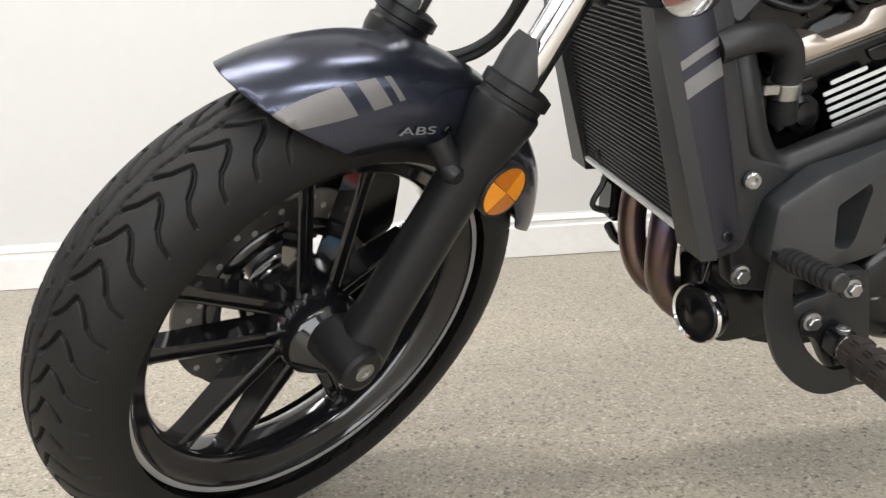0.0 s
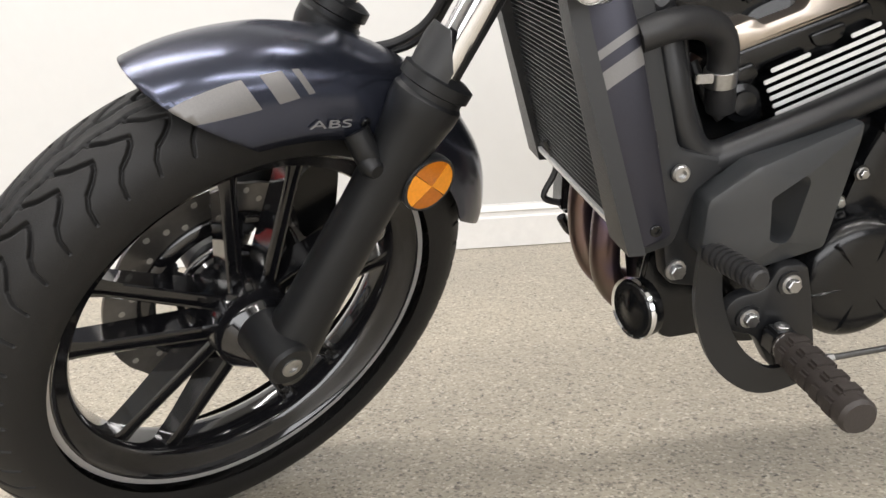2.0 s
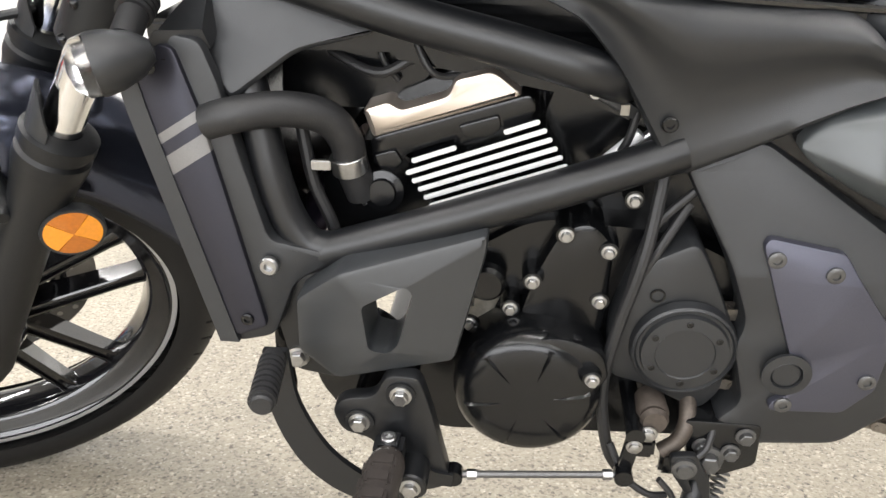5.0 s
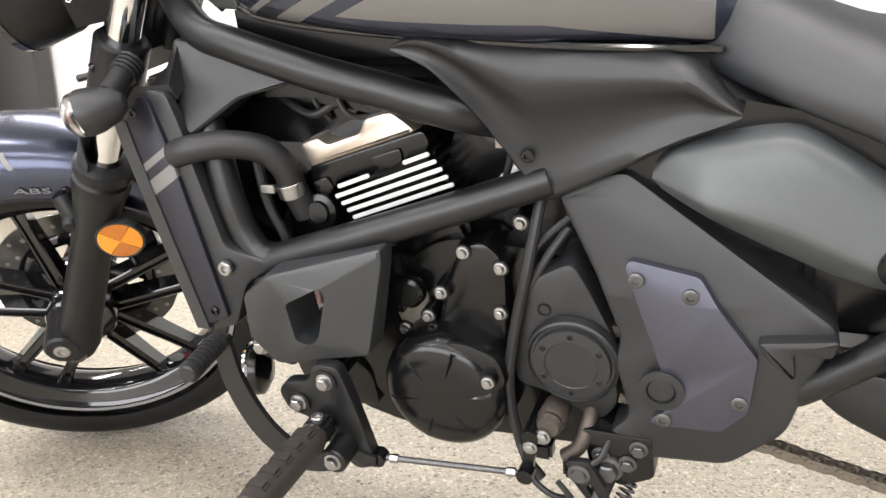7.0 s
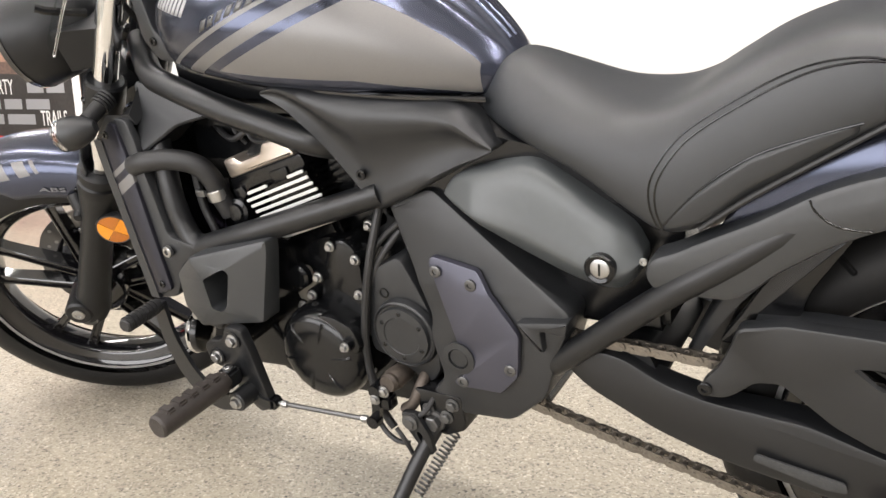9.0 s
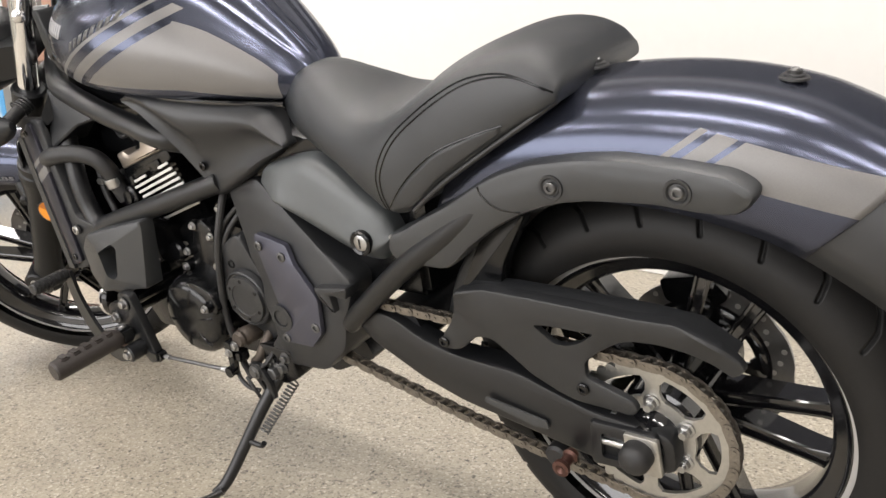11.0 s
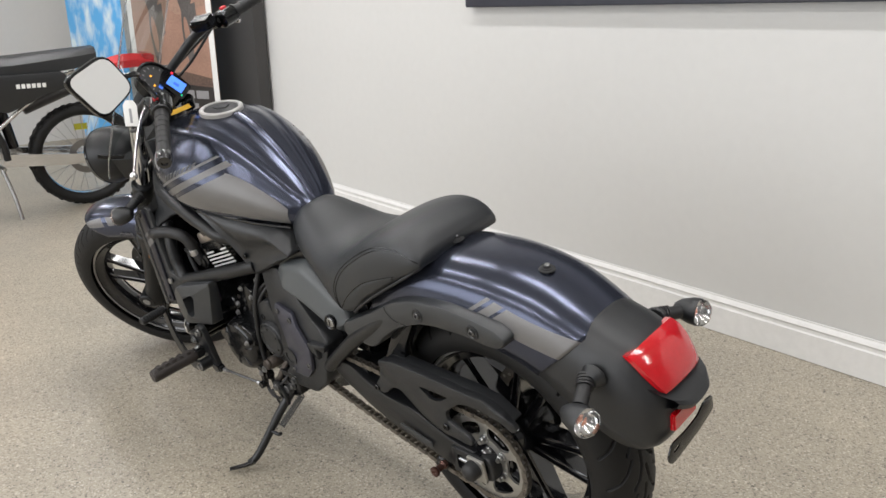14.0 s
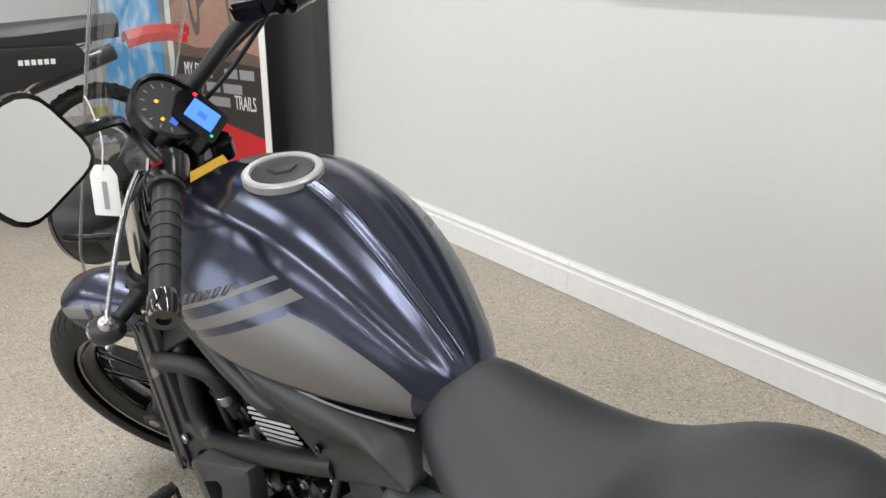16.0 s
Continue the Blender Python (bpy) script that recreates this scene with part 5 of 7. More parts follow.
barrel = part("cylinder", slab(base - dw * 0.01, 0.115, 0.15, -0.085, 0.10, 0.008), M_ENGINE, bike, "black engine cylinder with machined fins")
for k in range(9):
    c = base + dw * (0.036 - 0.0105 * k) + du * (0.002 * k - 0.002)
    lu = 0.142 if k else 0.045
    if k == 0:
        for off, l in ((-0.036, 0.046), (0.052, 0.035)):
            part("fin", slab(c + du * off, l, 0.0042, -0.1085, 0.09, 0.0006), M_ENGINE, barrel)
            part("fin_edge", slab(c + du * off, l, 0.0048, -0.1115, -0.1083, 0.001), M_ALU, barrel, "bright machined fin edge")
        continue
    part("fin", slab(c, lu, 0.0042, -0.1085 + 0.0012 * k, 0.09, 0.0006), M_ENGINE, barrel)
    part("fin_edge", slab(c, lu, 0.0048, -0.1115 + 0.0012 * k, -0.1083 + 0.0012 * k, 0.001), M_ALU, barrel, "bright machined fin edge")
head = part("cylinder_head", panel([(-0.246, 0.579), (-0.093, 0.629), (-0.086, 0.615), (-0.092, 0.603), (-0.123, 0.594), (-0.131, 0.586), (-0.161, 0.574), (-0.163, 0.581), (-0.210, 0.564), (-0.214, 0.554), (-0.243, 0.549)], -0.100, 0.10, 0.003, 0.006), M_ENGINE, bike, "black cylinder head")
part("head_plate", panel([(-0.243, 0.563), (-0.221, 0.570), (-0.213, 0.557), (-0.223, 0.545), (-0.237, 0.549)], -0.104, -0.09, 0.002, 0.004), M_ENGINE, head)
part("head_plate", panel([(-0.161, 0.596), (-0.121, 0.609), (-0.119, 0.595), (-0.131, 0.585), (-0.151, 0.583)], -0.104, -0.09, 0.002, 0.005), M_ENGINE, head)
hcov = part("head_cover", panel([(-0.252, 0.609), (-0.226, 0.618), (-0.215, 0.610), (-0.170, 0.625), (-0.164, 0.641), (-0.132, 0.650), (-0.124, 0.648), (-0.101, 0.630), (-0.103, 0.626), (-0.243, 0.579)], -0.103, -0.035, 0.006, 0.006), M_BRONZE, head, "warm silver cylinder head cover plate")
part("cam_cover", loft([[c.x * 1.0 * du + c.z * dw + base + Vector((0, c.y, 0)) for c in (Vector((-0.085, v, 0.066)), Vector((0.06, v, 0.066)), Vector((0.055, v * 0.95, 0.088)), Vector((0.02, v * 0.9, 0.100)), Vector((-0.05, v * 0.9, 0.096)), Vector((-0.08, v * 0.95, 0.084)))] for v in (-0.085, 0.085)]), M_ENGINE, head)

# clutter above and behind the head: rail, connectors, hoses
# Added black block, keeps the pale wall from showing through the engine.
part("gap_fill_block", loft([[(u, v, w) for u, w in rounded([(-0.09, 0.46), (-0.08, 0.60), (0.02, 0.64), (0.12, 0.60), (0.13, 0.46)], 0.02)] for v in (-0.055, 0.08)]), M_ENGINE, bike, "plain black block filling the gap behind the cylinder")
part("throttle_body", loft([[(u, v, w) for u, w in rounded([(-0.09, 0.56), (-0.06, 0.65), (0.04, 0.66), (0.06, 0.58), (0.0, 0.54)], 0.02)] for v in (-0.06, 0.08)]), M_ENGINE, bike)
part("connector", panel([(-0.038, 0.628), (-0.030, 0.637), (0.008, 0.618), (0.004, 0.606)], -0.098, -0.08, 0.002, 0.003), M_MATTE, bike, "black plug connector")
part("connector_clip", block(-0.010, -0.002, -0.1005, -0.097, 0.612, 0.622), M_CAST, bike, "small tan connector clip")
part("rail_bolt", bolt((-0.035, -0.10, 0.633), (0, -1, 0), 0.006, 0.006), M_STEEL, bike)
part("injector", cyl((-0.03, -0.085, 0.545), (0.012, -0.09, 0.592), 0.008, 0.006, 14), M_ALU, bike, "dull metal injector")
part("injector", cyl((0.005, -0.085, 0.575), (0.035, -0.09, 0.602), 0.006, 0.005, 14), M_STEEL, bike)
for pts, r in (([(-0.30, -0.06, 0.66), (-0.24, -0.085, 0.64), (-0.20, -0.08, 0.655), (-0.14, -0.07, 0.665)], 0.005), ([(-0.20, -0.09, 0.67), (-0.185, -0.095, 0.645), (-0.16, -0.085, 0.64), (-0.10, -0.08, 0.655)], 0.0035),
               ([(-0.24, -0.07, 0.69), (-0.235, -0.08, 0.655), (-0.22, -0.075, 0.63)], 0.003), ([(-0.02, -0.07, 0.65), (0.005, -0.09, 0.63), (0.0, -0.095, 0.585), (-0.02, -0.08, 0.55)], 0.004),
               ([(0.040, -0.095, 0.575), (0.026, -0.128, 0.486), (0.007, -0.135, 0.397), (-0.001, -0.137, 0.325), (0.012, -0.140, 0.245), (0.035, -0.145, 0.212)], 0.0065),
               ([(0.066, -0.10, 0.525), (0.045, -0.118, 0.495), (0.028, -0.124, 0.462), (0.012, -0.12, 0.42)], 0.005), ([(0.07, -0.10, 0.54), (0.03, -0.115, 0.50), (0.015, -0.126, 0.44), (0.000, -0.128, 0.36)], 0.0045),
               ([(-0.31, -0.11, 0.60), (-0.300, -0.118, 0.54), (-0.285, -0.12, 0.50), (-0.275, -0.12, 0.46)], 0.0065)):
    part("cable", tube(pts, r, 10), M_HOSE, bike, "black cable")
part("spark_lead", tube([(-0.28, -0.08, 0.57), (-0.265, -0.095, 0.53), (-0.25, -0.1, 0.51)], 0.006, 10), M_HOSE, bike)

# coolant hose with clamp
hose = part("coolant_hose", tube([(-0.380, -0.165, 0.614), (-0.352, -0.165, 0.622), (-0.315, -0.147, 0.622), (-0.282, -0.129, 0.610), (-0.266, -0.119, 0.586), (-0.262, -0.112, 0.555), (-0.254, -0.105, 0.522)], 0.0165, 18), M_HOSE, bike, "thick black coolant hose")
hd = Vector((0.10, 0.16, -1)).normalized()
part("hose_clamp", cyl(Vector((-0.265, -0.116, 0.568)), Vector((-0.265, -0.116, 0.568)) + hd * 0.018, 0.0178, sides=28, chamfer=0.0008), M_STEEL, hose, "silver spring clamp")
part("clamp_ear", block(-0.298, -0.279, -0.130, -0.124, 0.556, 0.566, 0.001), M_STEEL, hose)
part("water_outlet", lathe([(-0.04, 0.020), (0.0, 0.022), (0.006, 0.021), (0.008, 0.014), (0.013, 0.013), (0.014, 0.0)], (-0.233, -0.105, 0.528), (0, -1, 0.1), 28), M_ENGINE, bike, "black water outlet")

# radiator and its shrouds
RT, RBm = Vector((-0.440, 0, 0.657)), Vector((-0.385, 0, 0.417))
rax = (RT - RBm).normalized()
rn = Vector((rax.z, 0, -rax.x))


def rad_box(v0, v1, s0, s1, d0, d1):
    bm = bmesh.new()
    return loft([[RBm + rax * s + rn * d + Vector((0, v, 0)) for s, d in ((s0, d0), (s1, d0), (s1, d1), (s0, d1))] for v in (v0, v1)], bm=bm)


L_R = (RT - RBm).length
radiator = part("radiator", rad_box(-0.160, 0.160, 0.0, L_R, 0.006, 0.03), M_RADIATOR, bike, "black finned radiator")
for k in range(40):
    s = L_R * (k + 0.5) / 40
    bm = loft([[RBm + rax * (s + a) + rn * d + Vector((0, v, 0)) for a, d in ((-0.0009, 0.007), (-0.0006, 0.0), (0.0006, 0.0), (0.0009, 0.007))] for v in (-0.150, 0.150)])
    part("cooling_tube", bm, M_FINS, radiator)
part("radiator_tank", rad_box(-0.168, -0.150, -0.006, L_R + 0.006, -0.004, 0.034), M_ENGINE, radiator)
part("radiator_tank", rad_box(0.150, 0.168, -0.006, L_R + 0.006, -0.004, 0.034), M_ENGINE, radiator)
part("radiator_edge", rad_box(-0.15, 0.15, -0.006, 0.0, -0.003, 0.03), M_ALU, radiator, "thin bright lower edge")
part("radiator_top", rad_box(-0.15, 0.15, L_R, L_R + 0.012, -0.002, 0.034), M_ENGINE, radiator)
part("radiator_filler", block(-0.45, -0.425, -0.11, -0.02, 0.668, 0.690, 0.004), M_ENGINE, radiator)
outer = [(u + 0.010, w + 0.002) for u, w in ((-0.462, 0.647), (-0.424, 0.690), (-0.389, 0.684), (-0.375, 0.645), (-0.366, 0.599), (-0.341, 0.500), (-0.286, 0.486), (-0.280, 0.478), (-0.320, 0.455), (-0.342, 0.398), (-0.382, 0.390), (-0.418, 0.510))]


def shroud_v(u, w):
    return -0.187 + 0.10 * (w - 0.42) + 0.12 * max(0, u + 0.36)


for mk in (lambda b: b, flip):
    sh = part("radiator_shroud", mk(panel(outer, shroud_v, -0.150, 0.004, 0.010)), M_MATTE, bike, "matte black radiator shroud with a blue-grey plate")
    part("shroud_lip", mk(loft([[(u - 0.003, v, w) for v in (shroud_v(u, w) - 0.007, -0.140)] + [(u + 0.016, v, w) for v in (-0.140, shroud_v(u, w) - 0.007)] for u, w in ((-0.452, 0.654), (-0.445, 0.622), (-0.420, 0.532), (-0.392, 0.432), (-0.382, 0.397))])), M_MATTE, sh)
    pl = part("shroud_plate", mk(panel([(-0.442, 0.650), (-0.414, 0.683), (-0.401, 0.680), (-0.384, 0.628), (-0.360, 0.522), (-0.337, 0.414), (-0.369, 0.403), (-0.408, 0.532)], lambda u, w: shroud_v(u, w) - 0.006, lambda u, w: shroud_v(u, w) + 0.004, 0.002, 0.006)), M_PLATE, sh, "blue-grey plate with two silver stripes")
    for u, w in ((-0.428, 0.663), (-0.356, 0.422)):
        part("plate_screw", mk(bolt((u + (0.004 if w > 0.6 else 0), shroud_v(u, w) - 0.005, w), (0, -1, 0), 0.0065, 0.003)), M_ENGINE, sh, "dark socket screw")
    part("shroud_bolt", mk(bolt((-0.331, shroud_v(-0.331, 0.479) - 0.003, 0.479), (0, -1, 0), 0.0095, 0.007)), M_STEEL, sh, "bright steel bolt")
    part("frame_wing", mk(panel([(-0.392, 0.694), (-0.385, 0.738), (-0.300, 0.722), (-0.258, 0.706), (-0.230, 0.686), (-0.302, 0.670), (-0.358, 0.632), (-0.380, 0.660)], lambda u, w: -0.122 - 0.045 * max(0, (0.70 - w) / 0.075) * max(0, min(1, (-u - 0.24) / 0.1)), -0.09, 0.004, 0.010)), M_MATTE, bike, "faceted matte black frame wing")
    part("wing_screw", mk(bolt((-0.367, -0.1225, 0.699), (0, -1, 0), 0.0075, 0.003)), M_ENGINE, bike, "black socket screw")
    part("shroud_wrap", mk(loft([[(u, v, w) for u, v, w in ((-0.454, -0.168, 0.652), (-0.414, -0.166, 0.694), (-0.379, -0.150, 0.692), (-0.377, -0.118, 0.735), (-0.42, -0.10, 0.70), (-0.447, -0.13, 0.657))], [(u, v, w) for u, v, w in ((-0.445, -0.165, 0.642), (-0.410, -0.162, 0.682), (-0.375, -0.145, 0.674), (-0.37, -0.10, 0.70), (-0.40, -0.09, 0.68), (-0.43, -0.12, 0.64))]])), M_MATTE, sh)

# cover in front of the engine, with an opening
part("coil_cover", panel([(-0.305, 0.452), (-0.260, 0.488), (-0.124, 0.518), (-0.126, 0.496), (-0.154, 0.380), (-0.270, 0.366), (-0.307, 0.392)], lambda u, w: float(np.interp(u, (-0.31, -0.26, -0.22, -0.12), (-0.196, -0.206, -0.205, -0.170))), lambda u, w: -0.146, 0.006, 0.007, hole=[(-0.240, 0.453), (-0.200, 0.473), (-0.192, 0.464), (-0.207, 0.408), (-0.216, 0.400), (-0.235, 0.404)]), M_POD2, bike, "dark grey engine cover with a slot opening")

# Added black blocks stand for dark clutter and close see-through gaps.
part("fan_gap_block", rad_box(-0.14, 0.14, 0.01, L_R - 0.02, 0.035, 0.07), M_ENGINE, bike, "black block filling the gap behind the radiator")
part("head_gap_block", loft([[(u, v, w) for u, w in rounded([(-0.34, 0.60), (-0.33, 0.68), (-0.24, 0.70), (-0.17, 0.66), (-0.22, 0.60)], 0.02)] for v in (-0.07, 0.09)]), M_ENGINE, bike)
part("port_gap_block", loft([[(u, v, w) for u, w in rounded([(-0.30, 0.46), (-0.30, 0.54), (-0.25, 0.575), (-0.19, 0.54), (-0.19, 0.45)], 0.02)] for v in (-0.08, 0.08)]), M_ENGINE, bike)
part("engine_hanger", panel([(-0.345, 0.468), (-0.270, 0.480), (-0.245, 0.40), (-0.272, 0.335), (-0.325, 0.345), (-0.335, 0.40)], -0.166, -0.140, 0.004, 0.012), M_FRAME, bike, "black engine hanger plate")
part("coil_pack", block(-0.19, -0.13, -0.12, -0.02, 0.40, 0.49, 0.01), M_ENGINE, bike)
pump = part("water_pump", panel([(-0.150, 0.440), (-0.118, 0.446), (-0.108, 0.415), (-0.122, 0.378), (-0.150, 0.372), (-0.160, 0.400)], -0.098, -0.06, 0.006, 0.010), M_CAST, bike, "dull bare alloy casting behind the cover")
part("pump_cap", lathe([(0, 0.021), (0.010, 0.020), (0.014, 0.016), (0.014, 0.0)], (-0.128, -0.107, 0.432), (0, -1, 0), 28), M_ENGINE, pump, "round black cap")

# exhaust headers, horn, oil filter area
for v0, v1 in ((-0.045, -0.035), (0.045, 0.035)):
    part("exhaust_header", tube([(-0.25, v0, 0.56), (-0.30, v0, 0.50), (-0.343, v0, 0.42), (-0.352, v0, 0.35), (-0.340, v1, 0.290), (-0.300, v1, 0.252), (-0.23, v1, 0.243), (-0.10, v1 + 0.03, 0.235)], 0.019, 18), M_HEAT, bike, "heat-tinted steel exhaust header")
horn = part("horn", lathe([(-0.02, 0.0), (-0.018, 0.018), (-0.008, 0.034), (0.004, 0.035), (0.008, 0.033)], (-0.348, -0.148, 0.310), (-0.93, -0.30, 0), 40), M_ENGINE, bike, "round black horn with a bright ring")
part("horn_ring", lathe([(0.002, 0.0345), (0.006, 0.0365), (0.010, 0.035), (0.008, 0.0325)], (-0.348, -0.148, 0.310), (-0.93, -0.30, 0), 40, closed=True), M_CHROME, horn, "chrome ring")
part("horn_face", lathe([(0.006, 0.033), (0.010, 0.030), (0.009, 0.018), (0.013, 0.010), (0.014, 0.0)], (-0.348, -0.148, 0.310), (-0.93, -0.30, 0), 40), M_ENGINE, horn)
part("horn_bracket", tube([(-0.344, -0.14, 0.340), (-0.340, -0.145, 0.385), (-0.338, -0.14, 0.42)], 0.007, 8, flat=0.4), M_ENGINE, horn)
part("front_bracket", panel([(-0.330, 0.345), (-0.285, 0.365), (-0.240, 0.345), (-0.205, 0.300), (-0.200, 0.240), (-0.290, 0.232), (-0.318, 0.275)], -0.10, -0.05, 0.006, 0.015), M_ENGINE, bike)

part("far_hose", tube([(-0.392, 0.09, 0.440), (-0.376, 0.09, 0.402), (-0.392, 0.09, 0.362), (-0.368, 0.09, 0.350)], 0.0045, 8), M_HOSE, bike, "thin black hose")
part("far_regulator", block(-0.370, -0.345, 0.075, 0.125, 0.338, 0.398, 0.006), M_ENGINE, bike, "small black housing")
part("far_bracket", tube([(-0.366, 0.09, 0.330), (-0.352, 0.09, 0.308), (-0.332, 0.085, 0.298)], 0.007, 8), M_ENGINE, bike)

# brake hoses between the fork and the headstock
FORK_HOSES = ([(-0.659, 0.04, 0.569), (-0.63, 0.035, 0.579), (-0.594, 0.03, 0.586), (-0.565, 0.02, 0.602), (-0.547, 0.01, 0.624), (-0.534, 0.0, 0.652)],
              [(-0.639, 0.05, 0.561), (-0.612, 0.045, 0.571), (-0.575, 0.04, 0.582), (-0.55, 0.03, 0.602), (-0.536, 0.02, 0.626), (-0.522, 0.01, 0.654)])
for pts in FORK_HOSES:
    part("brake_hose", tube(pts, 0.0055, 10), M_HOSE, bike, "black brake hose")

# footrest, shift lever, linkage
brk = part("footrest_bracket", panel([(-0.276, 0.328), (-0.263, 0.343), (-0.231, 0.348), (-0.219, 0.375), (-0.186, 0.375), (-0.174, 0.333), (-0.163, 0.283), (-0.153, 0.238), (-0.181, 0.225), (-0.213, 0.253), (-0.236, 0.293), (-0.266, 0.301)], -0.206, -0.190, 0.003, 0.010), M_FRAME, bike, "satin black footrest bracket")
for u, w in ((-0.204, 0.354), (-0.247, 0.317)):
    part("washer", cyl((u, -0.205, w), (u, -0.209, w), 0.015, sides=24), M_FRAME, brk)
    part("bracket_bolt", bolt((u, -0.208, w), (0, -1, 0), 0.0085, 0.009, socket=False), M_STEEL, brk, "steel hex bolt")
part("bracket_spacer", cyl((-0.204, -0.19, 0.354), (-0.204, -0.09, 0.354), 0.014, sides=16), M_ENGINE, brk)
part("bracket_spacer", cyl((-0.247, -0.19, 0.317), (-0.247, -0.09, 0.317), 0.014, sides=16), M_ENGINE, brk)
peg0, peg1 = Vector((-0.214, -0.232, 0.294)), Vector((-0.220, -0.366, 0.294))
peg = part("footrest", tube([peg0 + (peg1 - peg0) * t for t in (0, 0.08, 0.1, 0.97, 1.0)], lambda t: 0.0190 if 0.2 < t < 0.9 else 0.016, 16, smooth=False), M_PEG, bike, "black rubber footrest with moulded ribs")
for k in range(5):
    c = peg0 + (peg1 - peg0) * (0.16 + 0.165 * k)
    part("rubber_pad", block(c.x - 0.0125, c.x + 0.0125, c.y - 0.0085, c.y + 0.0085, c.z + 0.010, c.z + 0.0205, 0.003), M_PEG, peg)
    part("rubber_pad", block(c.x - 0.0205, c.x - 0.010, c.y - 0.0085, c.y + 0.0085, c.z - 0.010, c.z + 0.010, 0.003), M_PEG, peg)
part("footrest_joint", block(-0.230, -0.200, -0.236, -0.206, 0.279, 0.309, 0.005), M_FRAME, brk)
part("joint_pin", bolt((-0.215, -0.221, 0.309), (0, 0, 1), 0.008, 0.004), M_STEEL, brk)
part("footrest_spring", tube([Vector((-0.215 + 0.016 * math.cos(a), -0.236 - a * 0.0005, 0.294 + 0.016 * math.sin(a))) for a in (k * 0.5 for k in range(26))], 0.0016, 6, smooth=False), M_STEEL, brk)


part("hanger_bolt", bolt((-0.317, -0.166, 0.362), (0, -1, 0), 0.009, 0.010, socket=False), M_STEEL, bike, "steel hex bolt")


def strip(points, width, v0, v1):
    pts = smooth_path([(u, 0, w) for u, w in points], 6)
    a, b = [], []
    for i, p in enumerate(pts):
        d = (pts[min(i + 1, len(pts) - 1)] - pts[max(i - 1, 0)]).normalized()
        n = Vector((-d.z, 0, d.x))
        f = width(i / (len(pts) - 1)) if callable(width) else width
        a.append(p + n * f)
        b.append(p - n * f)
    ring = a + b[::-1]
    return loft([[(p.x, v, p.z) for p in ring] for v in (v0, v1)])


lever = part("shift_lever", strip([(-0.316, 0.420), (-0.313, 0.36), (-0.293, 0.305), (-0.266, 0.272), (-0.234, 0.255), (-0.192, 0.262)], lambda t: 0.0115 + 0.006 * math.sin(3 * t), -0.238, -0.231), M_FRAME, bike, "flat black shift lever")
ribs = []
bm = cyl((-0.317, -0.236, 0.414), (-0.306, -0.312, 0.417), 0.0105, sides=18, chamfer=0.002)
for k in range(8):
    p = Vector((-0.3155, -0.246, 0.4144)) + Vector((0.0092, -0.064, 0.0025)) * (k / 8)
    ribs.append((p, p + Vector((0.0004, -0.0045, 0.0003))))
toe = part("toe_peg", bm, M_HOSE, lever, "ribbed rubber toe peg")
for k, (p, q) in enumerate(ribs):
    rb = cyl(p, q, 0.0125, sides=18)
    part("toe_rib", rb, M_HOSE, lever)
part("pivot_bolt", bolt((-0.192, -0.239, 0.263), (0, -1, 0), 0.0085, 0.008, socket=False), M_STEEL, lever, "steel pivot bolt")
part("lever_boss", cyl((-0.192, -0.20, 0.263), (-0.192, -0.24, 0.263), 0.017, sides=24, chamfer=0.002), M_FRAME, lever)
part("link_arm", strip([(-0.192, 0.263), (-0.172, 0.250), (-0.152, 0.247)], 0.008, -0.210, -0.203), M_FRAME, lever)
rod = part("shift_rod", cyl((-0.150, -0.199, 0.247), (0.022, -0.178, 0.244), 0.0038, sides=12), M_STEEL_D, bike, "thin dark shift rod")
for p in ((-0.152, -0.199, 0.247), (0.026, -0.177, 0.2438)):
    part("rod_end", lathe([(-0.008, 0.0), (-0.008, 0.010), (0.008, 0.010), (0.008, 0.0)], p, (0, 1, 0), 18), M_ENGINE, rod)
for p in ((-0.138, -0.1977, 0.2468), (0.004, -0.1802, 0.2443)):
    part("lock_nut", cyl(p, Vector(p) + Vector((0.010, 0.0012, -0.0002)), 0.0058, sides=6), M_STEEL, rod, "bright lock nut")
part("shift_arm", strip([(0.026, 0.243), (0.030, 0.268), (0.033, 0.296)], 0.007, -0.175, -0.166), M_ENGINE, bike)
part("shift_shaft", cyl((0.033, -0.178, 0.296), (0.033, -0.09, 0.296), 0.010, sides=16), M_ENGINE, bike)
part("arm_bolt", bolt((0.033, -0.177, 0.283), (0, -1, 0), 0.0065, 0.005, socket=False), M_STEEL, bike)

# side stand
hinge, foot_l = Vector((0.115, -0.140, 0.240)), Vector((0.050, -0.296, 0.066))
stand = part("side_stand", tube([hinge, hinge + (foot_l - hinge) * 0.3, foot_l + Vector((0.012, 0.03, 0.02)), foot_l], lambda t: 0.0125 - 0.003 * t, 14), M_FRAME, bike, "black side stand, folded down")
part("stand_foot", tube([foot_l + Vector((0.010, 0.010, 0.002)), foot_l + Vector((-0.008, -0.016, -0.002)), foot_l + Vector((-0.024, -0.048, 0.003))], lambda t: 0.014 - 0.004 * t, 12, flat=0.5), M_FRAME, stand)
part("stand_tang", tube([hinge + (foot_l - hinge) * 0.55, hinge + (foot_l - hinge) * 0.58 + Vector((0.03, 0.012, -0.004)), hinge + (foot_l - hinge) * 0.58 + Vector((0.04, 0.014, 0.002))], 0.005, 10), M_FRAME, stand)
s0, s1 = hinge + Vector((0.025, 0.005, -0.015)), hinge + (foot_l - hinge) * 0.52 + Vector((0.022, 0.02, 0))
sd = (s1 - s0)
sx = sd.normalized().orthogonal().normalized()
